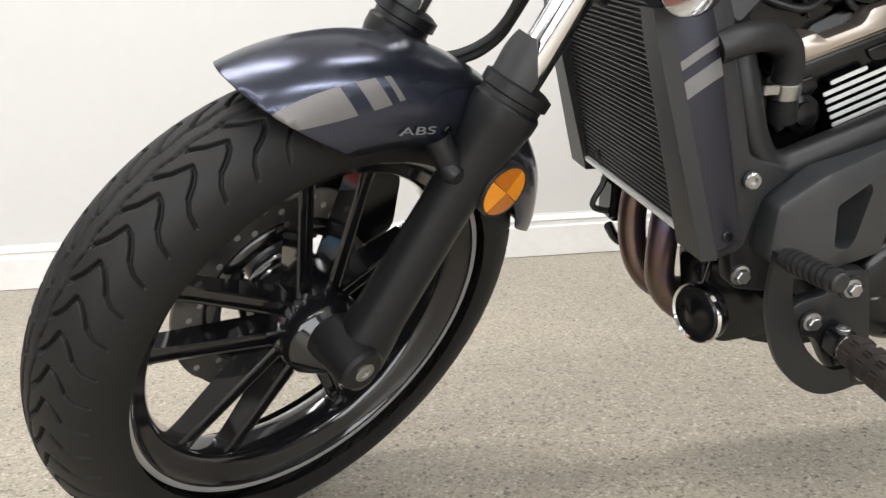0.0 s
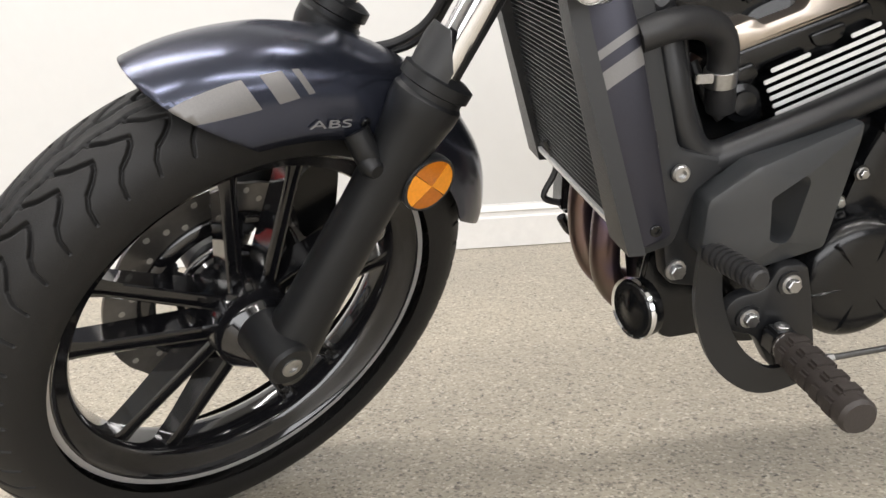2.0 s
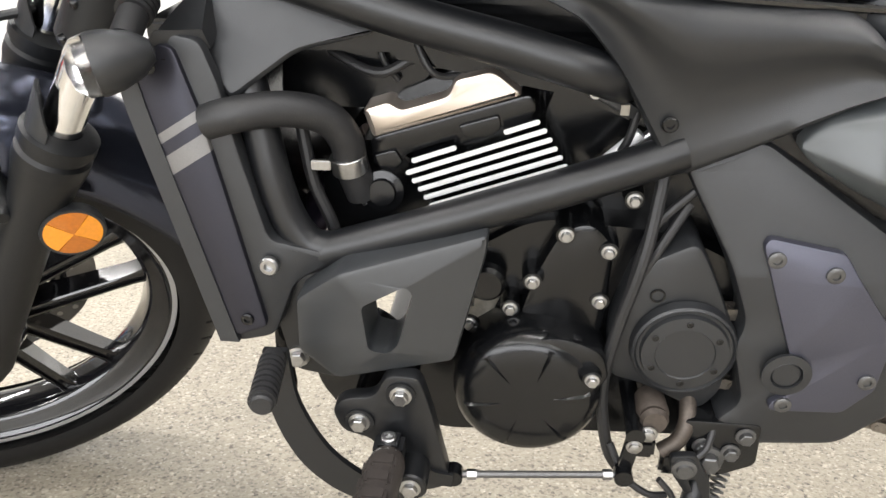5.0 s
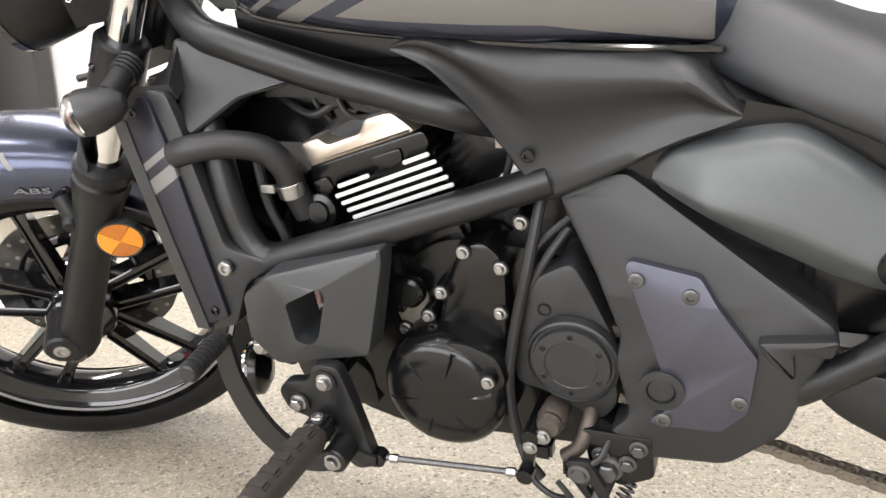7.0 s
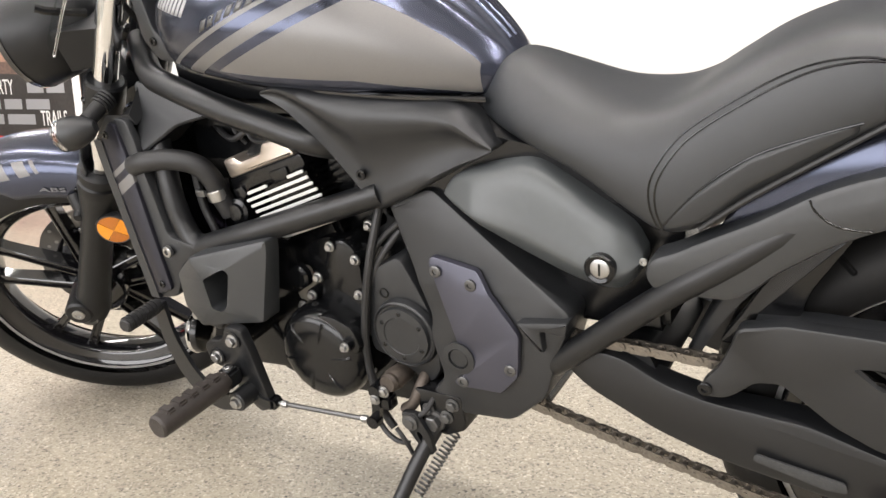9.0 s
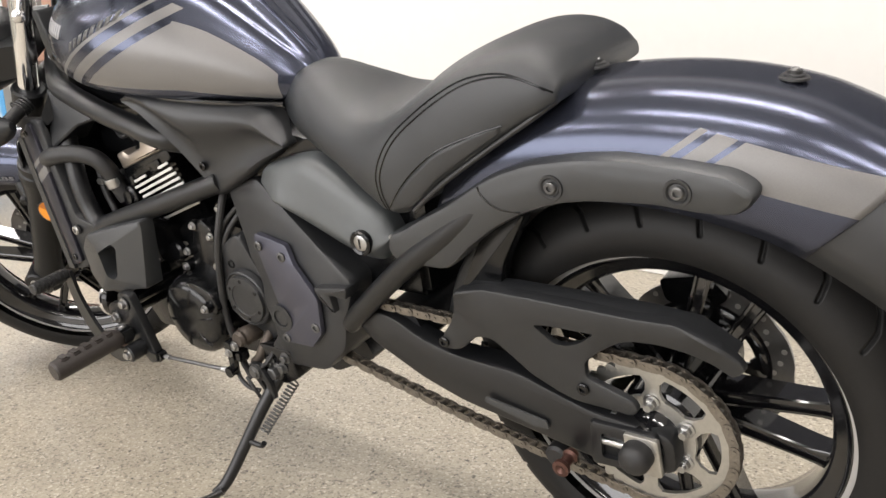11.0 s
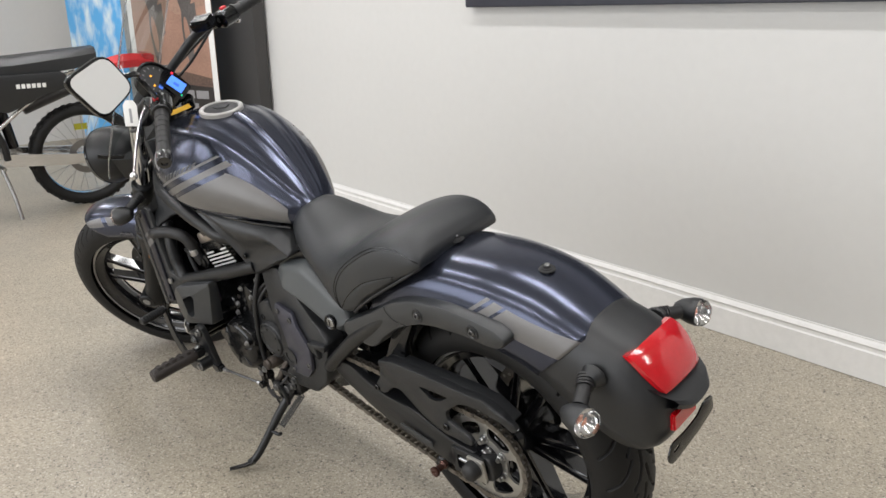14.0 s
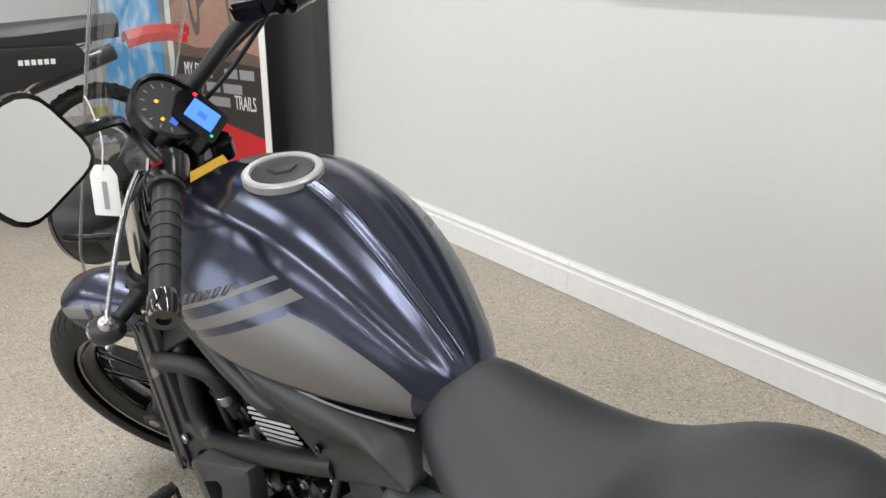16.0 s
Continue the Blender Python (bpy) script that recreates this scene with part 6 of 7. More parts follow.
sy = sd.normalized().cross(sx)
part("stand_spring", tube([s0 + sd * (k / 130) + 0.008 * (sx * math.cos(k * 0.75) + sy * math.sin(k * 0.75)) for k in range(131)], 0.0018, 6, smooth=False), M_STEEL_D, stand, "black coil spring")
part("stand_bracket", panel([(0.085, 0.300), (0.165, 0.300), (0.168, 0.245), (0.130, 0.225), (0.095, 0.245)], -0.150, -0.10, 0.003, 0.008), M_ENGINE, bike)
for u, w in ((0.108, 0.268), (0.138, 0.262), (0.150, 0.285)):
    part("stand_bolt", bolt((u, -0.151, w), (0, -1, 0), 0.008, 0.008, socket=False), M_STEEL_D, bike, "dark hex bolt")
part("stand_switch", block(0.065, 0.10, -0.162, -0.15, 0.232, 0.262, 0.004), M_ENGINE, bike)
part("shift_boot", lathe([(-0.03, 0.016), (0.0, 0.017), (0.006, 0.014), (0.012, 0.015), (0.018, 0.012), (0.018, 0.0)], (0.052, -0.150, 0.306), (0, -1, 0.1), 24), M_CAST_D, bike, "dull brown gear shaft boss")
part("arm_clamp", block(0.034, 0.056, -0.172, -0.150, 0.262, 0.286, 0.004), M_ENGINE, bike, "black clamp on the gear shaft")
part("clamp_bolt", bolt((0.046, -0.171, 0.296), (0, -1, 0), 0.0075, 0.006, socket=False), M_STEEL, bike, "bright hex bolt")
part("oil_pipe", tube([(0.092, -0.12, 0.31), (0.090, -0.142, 0.292), (0.082, -0.150, 0.272), (0.066, -0.152, 0.258)], 0.009, 12), M_CAST_D, bike, "dull brown pipe elbow")
part("stand_plate", panel([(0.072, 0.268), (0.098, 0.272), (0.118, 0.236), (0.122, 0.205), (0.108, 0.200), (0.090, 0.224), (0.076, 0.246)], -0.172, -0.164, 0.0015, 0.006, hole=[(0.094, 0.238), (0.102, 0.240), (0.112, 0.216), (0.105, 0.214)]), M_FRAME, bike, "slotted black stand plate")
part("stand_switch_cap", lathe([(0.0, 0.013), (0.004, 0.013), (0.005, 0.009), (0.008, 0.008), (0.008, 0.0)], (0.088, -0.172, 0.255), (0, -1, 0), 20), M_STEEL_D, bike, "round steel switch cap")
part("pivot_nut", bolt((0.116, -0.150, 0.250), (0, -1, 0), 0.013, 0.014, socket=False), M_STEEL_D, bike, "dark pivot nut")
for pts, r in (([(0.012, -0.150, 0.262), (0.030, -0.168, 0.232), (0.055, -0.172, 0.214), (0.076, -0.165, 0.208)], 0.004), ([(0.063, -0.176, 0.240), (0.078, -0.178, 0.222), (0.086, -0.174, 0.196)], 0.0035), ([(0.118, -0.145, 0.290), (0.110, -0.160, 0.272), (0.096, -0.168, 0.262)], 0.004)):
    part("cable", tube(pts, r, 8), M_HOSE, bike, "black cable")
part("linkage", loft([[(u, v, w) for u, w in rounded([(0.10, 0.25), (0.24, 0.29), (0.26, 0.25), (0.16, 0.20), (0.10, 0.21)], 0.01)] for v in (-0.05, 0.05)]), M_ENGINE, bike)

# swingarm, chain guard, chain
sw = [(0.312, 0.376), (0.350, 0.404), (0.390, 0.402), (0.442, 0.376), (0.50, 0.364), (0.610, 0.362), (0.724, 0.332), (0.828, 0.325), (0.832, 0.266), (0.720, 0.256), (0.618, 0.270), (0.508, 0.283), (0.432, 0.304), (0.345, 0.345)]
arm = part("swingarm", panel(sw, lambda u, w: -0.128 - 0.012 * max(0, min(1, (u - 0.4) / 0.3)), -0.095, 0.007, 0.02), M_FRAME, bike, "satin black swingarm")
part("swingarm", flip(panel(sw, lambda u, w: -0.128 - 0.012 * max(0, min(1, (u - 0.4) / 0.3)), -0.095, 0.007, 0.02)), M_FRAME, bike, "satin black swingarm")
part("cross_beam", loft([[(u, v, w) for u, w in rounded([(0.34, 0.37), (0.37, 0.41), (0.42, 0.405), (0.44, 0.36), (0.40, 0.33)], 0.01)] for v in (-0.11, 0.11)]), M_FRAME, arm)
part("warning_label", panel([(0.553, 0.303), (0.556, 0.313), (0.652, 0.299), (0.655, 0.286), (0.632, 0.285)], -0.1425, -0.1395, 0.0004, 0.004), M_LABEL, arm, "small grey sticker with worn print")
part("end_block", panel([(0.718, 0.324), (0.810, 0.326), (0.813, 0.264), (0.718, 0.256)], -0.147, -0.12, 0.004, 0.008, hole=[(0.734, 0.310), (0.776, 0.310), (0.776, 0.274), (0.734, 0.271)]), M_FRAME, arm)
part("adjuster_bolt", cyl((0.734, -0.140, 0.293), (0.783, -0.140, 0.293), 0.005, sides=10), M_STEEL, arm, "steel chain adjuster bolt")
part("axle_plate", panel([(0.767, 0.323), (0.812, 0.323), (0.817, 0.268), (0.772, 0.268)], -0.152, -0.145, 0.0015, 0.005), M_SPROCKET, arm)
part("axle_cap", lathe([(0, 0.021), (0.016, 0.0205), (0.022, 0.018), (0.026, 0.012), (0.0275, 0.0)], (0.787, -0.151, 0.298), (0, -1, 0), 24), M_HOSE, arm, "black rubber axle cap")
guard_out = [(0.532, 0.48), (0.579, 0.491), (0.644, 0.491), (0.726, 0.49), (0.788, 0.489), (0.839, 0.491), (0.869, 0.48), (0.89, 0.468), (0.91, 0.452), (0.913, 0.442), (0.901, 0.43), (0.894, 0.432), (0.876, 0.443), (0.846, 0.453), (0.815, 0.457), (0.782, 0.453), (0.765, 0.446), (0.738, 0.427), (0.716, 0.406), (0.717, 0.384), (0.743, 0.376), (0.777, 0.366), (0.785, 0.353), (0.776, 0.341), (0.74, 0.343), (0.704, 0.343), (0.676, 0.35), (0.634, 0.369), (0.611, 0.387), (0.578, 0.411), (0.551, 0.407), (0.53, 0.386), (0.517, 0.378), (0.489, 0.377), (0.493, 0.397), (0.512, 0.422), (0.523, 0.45)]
cg = part("chain_guard", panel(guard_out, lambda u, w: -0.140 - 0.010 * math.exp(-((w - 0.478) / 0.022) ** 2), -0.130, 0.004, 0.008, hole=[(0.646, 0.448), (0.668, 0.452), (0.734, 0.453), (0.712, 0.434), (0.693, 0.426), (0.674, 0.425)]), M_MATTE, bike, "matte black chain guard with a triangular cut-out")
part("guard_top", loft([[(u, v, w) for v, w in ((-0.142, z), (-0.132, z + 0.005), (-0.105, z + 0.005), (-0.105, z + 0.002), (-0.135, z))] for u, z in ((0.548, 0.480), (0.607, 0.485), (0.70, 0.485), (0.80, 0.484), (0.855, 0.479), (0.900, 0.452))]), M_MATTE, cg)
part("tyre_hugger", panel([(0.505, 0.440), (0.530, 0.480), (0.556, 0.530), (0.585, 0.585), (0.640, 0.590), (0.600, 0.520), (0.585, 0.465), (0.55, 0.44)], -0.118, -0.095, 0.004, 0.010), M_ENGINE, cg, "matte black hugger in front of the tyre")
for u, v, w in ((0.497, -0.140, 0.389), (0.712, -0.141, 0.368)):
    part("guard_screw", bolt((u, v, w), (0, -1, 0), 0.0085, 0.004), M_ENGINE, cg, "black socket screw")
sc = Vector((0.788, -0.110, 0.299))


def sprocket_mesh(n, r, inner, thick, arms):
    bm = bmesh.new()
    k = n * 4
    def outer_r(i):
        return r + (0.0035, 0.0012, -0.0045, 0.0012)[i % 4]
    rings = [[sc + Vector((q * math.cos(2 * math.pi * i / k), v, q * math.sin(2 * math.pi * i / k))) for i in range(k) for q in ((outer_r(i) if o else inner),)] for o, v in ((0, -thick), (1, -thick), (1, thick), (0, thick))]
    loft(rings + rings[:1], caps=False, bm=bm)
    return bm


spr = part("rear_sprocket", sprocket_mesh(42, 0.1062, 0.089, 0.0028, True), M_SPROCKET, bike, "bare steel rear sprocket with six arms")
part("sprocket_hub", lathe([(-0.0028, 0.036), (-0.0028, 0.058), (0.0028, 0.058), (0.0028, 0.036)], sc, sides=60, closed=True), M_SPROCKET, spr)
for j in range(6):
    a = radians(27 + 60 * j)
    o, t = Vector((math.cos(a), 0, math.sin(a))), Vector((-math.sin(a), 0, math.cos(a)))
    part("sprocket_arm", loft([[sc + o * q + t * x * w + Vector((0, y, 0)) for x, y in ((-1, -0.00275), (1, -0.00275), (1, 0.00275), (-1, 0.00275))] for q, w in ((0.050, 0.022), (0.058, 0.014), (0.068, 0.0095), (0.080, 0.0095), (0.088, 0.016), (0.0910, 0.024))]), M_SPROCKET, spr)
    p = sc + Vector((0.052 * math.cos(a), -0.003, 0.052 * math.sin(a)))
    part("sprocket_nut", bolt(p, (0, -1, 0), 0.0085, 0.010, socket=False), M_STEEL, spr, "bright sprocket nut")
    part("stud", cyl(p + Vector((0, -0.008, 0)), p + Vector((0, -0.016, 0)), 0.005, sides=12), M_STEEL, spr)
part("sprocket_carrier", lathe([(0.05, 0.06), (0.012, 0.060), (0.003, 0.045), (-0.012, 0.034), (-0.020, 0.030), (-0.030, 0.028), (-0.030, 0.0)], (0.788, -0.110, 0.299), (0, 1, 0), 40), M_GLOSS, spr, "gloss black carrier")

# chain
front_c, r0, r1 = Vector((0.085, -0.110, 0.375)), 0.0382, 0.1062
axis_d = Vector((sc.x - front_c.x, 0, sc.z - front_c.z))
D0 = axis_d.length
ang = math.atan2(axis_d.z, axis_d.x)
off = math.acos((r0 - r1) / D0)
a_up, a_dn = ang + off, ang - off
span = math.sqrt(D0 * D0 - (r1 - r0) ** 2)
total = 2 * span + r1 * 2 * off + r0 * (2 * math.pi - 2 * off)


def chain_at(s):
    """Place along the chain: top run, round the rear sprocket, lower run, round the front one."""
    s %= total
    p0 = front_c + r0 * Vector((math.cos(a_up), 0, math.sin(a_up)))
    p1 = sc + r1 * Vector((math.cos(a_up), 0, math.sin(a_up)))
    if s < span:
        return p0 + (p1 - p0) * (s / span)
    s -= span
    if s < r1 * 2 * off:
        a = a_up - s / r1
        return sc + r1 * Vector((math.cos(a), 0, math.sin(a)))
    s -= r1 * 2 * off
    q0 = sc + r1 * Vector((math.cos(a_dn), 0, math.sin(a_dn)))
    q1 = front_c + r0 * Vector((math.cos(a_dn), 0, math.sin(a_dn)))
    if s < span:
        f = s / span
        return q0 + (q1 - q0) * f + Vector((0, 0, -0.012 * math.sin(math.pi * f)))
    s -= span
    a = a_dn - s / r0
    return front_c + r0 * Vector((math.cos(a), 0, math.sin(a)))


def link_mesh(wide):
    bm = bmesh.new()
    p = 0.015875
    for s in (-1, 1):
        v = s * (0.0072 if wide else 0.0050)
        pts = [(x0 + r * math.cos(a), r * math.sin(a)) for x0, r, span_a in ((p / 2, 0.0068, (-70, 70)), (-p / 2, 0.0068, (110, 250))) for a in (radians(span_a[0] + (span_a[1] - span_a[0]) * k / 4) for k in range(5))]
        loft([[(x, y, z) for x, z in pts] for y in (v - 0.0009, v + 0.0009)], bm=bm)
    for x in (-p / 2, p / 2):
        if wide:
            cyl((x, -0.0095, 0), (x, 0.0095, 0), 0.0026, sides=8, bm=bm)
        else:
            cyl((x, -0.004, 0), (x, 0.004, 0), 0.0050, sides=8, bm=bm)
    me = bpy.data.meshes.new("link")
    bmesh.ops.recalc_face_normals(bm, faces=bm.faces)
    bm.to_mesh(me)
    bm.free()
    me.materials.append(M_CHAIN)
    return me


count = int(round(total / 0.015875 / 2)) * 2
step = total / count
links = [link_mesh(True), link_mesh(False)]
chain = None
for k in range(count):
    a, b = chain_at(k * step), chain_at((k + 1) * step)
    d = b - a
    m = Matrix.Translation((a + b) / 2) @ Matrix.Rotation(-math.atan2(d.z, d.x), 4, "Y")
    ob = new("drive_chain" if k == 0 else "link", links[k % 2])
    ob.parent = chain or bike
    ob.matrix_local = m if k == 0 else chain_m.inverted() @ m
    if k == 0:
        chain, chain_m = tagged(ob, "oily steel drive chain"), m
part("chain_roller", lathe([(-0.012, 0.0), (-0.012, 0.014), (-0.008, 0.018), (0.008, 0.018), (0.012, 0.014), (0.012, 0.0)], (0.648, -0.112, 0.222), (0, 1, 0), 20), M_HOSE, bike, "black chain roller")
part("bobbin", lathe([(0, 0.009), (0.008, 0.011), (0.012, 0.008), (0.026, 0.008), (0.030, 0.012), (0.036, 0.012), (0.037, 0.007), (0.033, 0.0)], (0.690, -0.146, 0.262), (0, -1, 0), 20), M_COPPER, bike, "copper-coloured bobbin")

# rear caliper behind the wheel
part("rear_caliper", panel([(0.73, 0.425), (0.80, 0.44), (0.83, 0.41), (0.80, 0.385), (0.74, 0.39)], 0.11, 0.07, 0.005, 0.01), M_ENGINE, bike, "black rear brake caliper")
spart("front_caliper", panel([(-0.735, 0.42), (-0.70, 0.45), (-0.665, 0.43), (-0.67, 0.345), (-0.715, 0.33)], 0.095, 0.04, 0.008, 0.015), M_ENGINE, bike, "black front brake caliper")

# mudguard rails
rail = [(0.434, 0.55), (0.427, 0.527), (0.438, 0.51), (0.458, 0.507), (0.524, 0.508), (0.546, 0.523), (0.569, 0.547), (0.614, 0.581), (0.65, 0.601), (0.7, 0.62), (0.738, 0.627), (0.816, 0.631), (0.87, 0.626), (0.904, 0.627), (0.921, 0.641), (0.923, 0.656), (0.899, 0.67), (0.848, 0.677), (0.775, 0.682), (0.724, 0.678), (0.666, 0.668), (0.624, 0.653), (0.597, 0.64), (0.542, 0.605), (0.489, 0.577), (0.46, 0.56)]
for mk in (lambda b: b, flip):
    rl = part("mudguard_rail", mk(panel(rail, -0.148, -0.110, 0.009, 0.012)), M_POD2, bike, "dark grey mudguard rail with two bolts")
    for u, w in ((0.698, 0.643), (0.846, 0.650)):
        part("rail_cup", mk(lathe([(0.0, 0.0155), (0.002, 0.0150), (0.002, 0.012), (0.0, 0.010)], (u, -0.1482, w), (0, -1, 0), 24)), M_MATTE, rl)
        part("rail_bolt", mk(bolt((u, -0.148, w), (0, -1, 0), 0.0075, 0.005)), M_STEEL_D, rl, "domed dark bolt")
    part("rail_seam", mk(tube([(0.595, -0.1465, 0.634), (0.602, -0.1480, 0.622), (0.622, -0.1480, 0.609), (0.652, -0.1465, 0.606)], 0.0014, 6)), M_ENGINE, rl)

# tail section
tail = part("tail_section", shell([(a + 0.012, b + 0.008, c + 0.006, d + 0.004, h) for a, b, c, d, h in ((1.030, 0.672, 0.940, 0.576, 0.110), (1.058, 0.661, 0.962, 0.566, 0.110), (1.095, 0.650, 0.998, 0.546, 0.111), (1.125, 0.636, 1.035, 0.522, 0.110), (1.150, 0.608, 1.075, 0.497, 0.108), (1.172, 0.572, 1.110, 0.478, 0.102), (1.180, 0.53, 1.135, 0.468, 0.092), (1.178, 0.49, 1.150, 0.464, 0.080), (1.165, 0.462, 1.155, 0.458, 0.060))], n=33, e=2.9, per=4), M_MATTE, bike, "matte black tail section behind the mudguard", sharp=50)
md = tail.modifiers.new("thick", "SOLIDIFY")
md.thickness, md.offset = 0.004, -1


def lens_mesh(rows, thick, n=13):
    """A curved lens: rows of centre u, w and half width; bowed across."""
    mids = smooth_path([(u, h, w) for u, w, h in rows], 4)
    rings = []
    for i, p in enumerate(mids):
        d = mids[min(i + 1, len(mids) - 1)] - mids[max(i - 1, 0)]
        nrm = Vector((-d.z, 0, d.x)).normalized()
        nrm = nrm if nrm.x > 0 else -nrm
        f = math.sin(math.pi * (0.08 + 0.84 * i / (len(mids) - 1)))
        front = [Vector((p.x, p.y * x, p.z)) + nrm * thick * (1 - 0.75 * abs(x) ** 2.6) * (0.45 + 0.55 * f) for x in (-1 + 2 * k / (n - 1) for k in range(n))]
        rings.append(front + [Vector((p.x - 0.01, p.y, p.z)), Vector((p.x - 0.01, -p.y, p.z))])
    return loft(rings)


tl = part("tail_light", lens_mesh([(1.128, 0.645, 0.071), (1.144, 0.635, 0.072), (1.162, 0.616, 0.069), (1.179, 0.595, 0.062), (1.187, 0.583, 0.056)], 0.018), M_RED, bike, "glossy red tail light lens")
lip = [(1.178, 0.582, 0.070), (1.202, 0.574, 0.066), (1.218, 0.566, 0.056), (1.225, 0.556, 0.050), (1.220, 0.546, 0.050), (1.195, 0.540, 0.056), (1.170, 0.542, 0.062)]
part("tail_bezel", loft([[(u - 0.016 * abs(x) ** 3, x * h, w + 0.010 * abs(x) ** 3) for x in (-1 + k / 5 for k in range(11))] for u, w, h in lip], closed=False, caps=False), M_MATTE, tl, "black lip below the tail light")
part("rear_reflector", block(1.178, 1.198, -0.048, 0.028, 0.500, 0.536, 0.003), M_RED, bike, "small red rear reflector")
plate = part("plate_bracket", panel([(-0.074, -0.024), (-0.080, -0.008), (-0.066, 0.014), (-0.02, 0.010), (0.022, 0.014), (0.050, 0.030), (0.078, 0.026), (0.082, -0.006), (0.030, -0.020), (-0.02, -0.026), (-0.060, -0.030)], -0.0015, 0.0015, 0.0004, 0.008, hole=[(-0.062, -0.010), (-0.060, -0.003), (-0.038, 0.001), (-0.040, -0.007)]), M_ENGINE, bike, "bare black number plate bracket")
plate.matrix_local = Matrix.Translation((1.200, 0.0, 0.475)) @ pose(0, 0, 0, 0, 0, 90)
part("bracket_bolt", bolt((1.202, 0.0, 0.477), (1, 0, 0), 0.006, 0.004), M_STEEL, plate).matrix_local = plate.matrix_local.inverted()
signal((1.112, -0.186, 0.583), (1.078, -0.112, 0.612), (1, -0.12, -0.05), part, bike)
signal((1.127, 0.170, 0.604), (1.086, 0.108, 0.616), (1, 0.12, -0.05), part, bike)
for s in (-1, 1):
    part("signal_mount", cyl((1.081, s * 0.100, 0.612), (1.081, s * 0.120, 0.610), 0.024, 0.018, 24, chamfer=0.004), M_MATTE, bike)

# handlebar and controls: the bar's middle lies a little to the left of the stem
BC = -0.055
gl_in, gl_out = Vector((-0.178, BC - 0.215, 1.078)), Vector((-0.100, BC - 0.388, 1.058))
gr_in, gr_out = Vector((-0.163, BC + 0.262, 1.080)), Vector((-0.085, BC + 0.435, 1.060))
bar = bpart("handlebar", tube([gl_out + (gl_in - gl_out) * 0.2, gl_in, Vector((-0.235, BC - 0.16, 1.082)), Vector((-0.300, BC - 0.115, 1.048)), Vector((-0.362, BC - 0.06, 1.008)), Vector((-0.376, BC, 1.002)), Vector((-0.362, BC + 0.06, 1.008)), Vector((-0.300, BC + 0.125, 1.048)), Vector((-0.235, BC + 0.175, 1.084)), gr_in, gr_out + (gr_in - gr_out) * 0.2], 0.0125, 16), M_FRAME, bike, "wide black handlebar")
for v in (-0.045, 0.045):
    bpart("riser", cyl((-0.395, v + BC * 0.6, 0.955), (-0.372, v + BC, 1.010), 0.021, 0.019, 20, chamfer=0.004), M_FRAME, bar)


def grip(a, b):
    d = (b - a).normalized()
    bm = tube([a + (b - a) * t for t in (0.0, 0.03, 0.06, 0.80, 0.82, 0.84, 0.97, 1.0)], 0.0162, 20, smooth=False)
    return bm, d


for a, b in ((gl_in, gl_out), (gr_in, gr_out)):
    bm, d = grip(a, b)
    g = bpart("grip", bm, M_HOSE, bar, "ribbed black rubber grip")
    for k in range(6):
        p = a + (b - a) * (0.14 + 0.11 * k)
        bpart("grip_ring", cyl(p, p + d * 0.008, 0.0172, sides=20), M_HOSE, g)
    bpart("bar_end", lathe([(-0.018, 0.0168), (-0.016, 0.0178), (0.010, 0.0178), (0.014, 0.0155), (0.014, 0.008), (0.010, 0.007), (0.010, 0.0)], b, d, 24), M_GLOSS, g, "ridged black bar end")
    bpart("grip_flange", cyl(a - d * 0.002, a + d * 0.004, 0.022, sides=24), M_HOSE, g)
    # switch housing
    hp = a - d * 0.028
    up = Vector((0, 0, 1)) - d * d.z
    up.normalize()
    sd = d.cross(up)
    rings = [[hp + d * x + up * (q * math.sin(t)) + sd * (q * 1.15 * math.cos(t)) for t in (2 * math.pi * k / 16 for k in range(16))] for x, q in ((-0.026, 0.018), (-0.022, 0.024), (0.018, 0.024), (0.024, 0.020))]
    sw_ob = bpart("switch_housing", loft(rings), M_ENGINE, bar, "black switch housing")
    bpart("red_button", loft([[hp + up * (0.022 + z) + d * x * q + sd * y * q for x, y in ((-0.008, -0.006), (0.008, -0.006), (0.008, 0.006), (-0.008, 0.006))] for z, q in ((0, 1), (0.006, 0.95), (0.007, 0.8))]), M_REDBTN, sw_ob, "red button")
    bpart("switch_print", loft([[hp + up * (0.0235 + z) + d * x + sd * (y + 0.012) for x, y in ((-0.012, -0.0015), (0.012, -0.0015), (0.012, 0.0015), (-0.012, 0.0015))] for z in (0, 0.0008)]), M_PRINT, sw_ob)
    # perch and lever
    back = Vector((-1, 0, -0.15))
    perch = a - d * 0.062
    pv = perch + back * 0.045
    bpart("lever_perch", tube([perch, perch + back * 0.025 + d * 0.004, pv], lambda t: 0.017 - 0.005 * t, 14), M_ENGINE, bar)
    tip = Vector((-0.225, BC + math.copysign(0.365, a.y - BC), 1.012))
    lv = bpart("lever", tube([pv, pv + (tip - pv) * 0.25 + back * 0.012, pv + (tip - pv) * 0.6 + back * 0.010, tip], lambda t: 0.0075 - 0.002 * t, 12, flat=0.6), M_BRIGHT, bar, "polished silver lever")
    bb = bmesh.new()
    bmesh.ops.create_uvsphere(bb, u_segments=16, v_segments=10, radius=0.0095, matrix=Matrix.Translation(tip))
    bpart("lever_ball", bb, M_BRIGHT, lv)

# left mirror
mc = Vector((-0.190, -0.394, 1.2245))
mr, mn = Vector((0.34, 0.94, 0)).normalized(), Vector((0.94, -0.34, 0.03)).normalized()
mu = mn.cross(mr)
MIRROR = [(-0.074, 0.058), (-0.046, -0.061), (0.062, -0.050), (0.045, 0.051)]


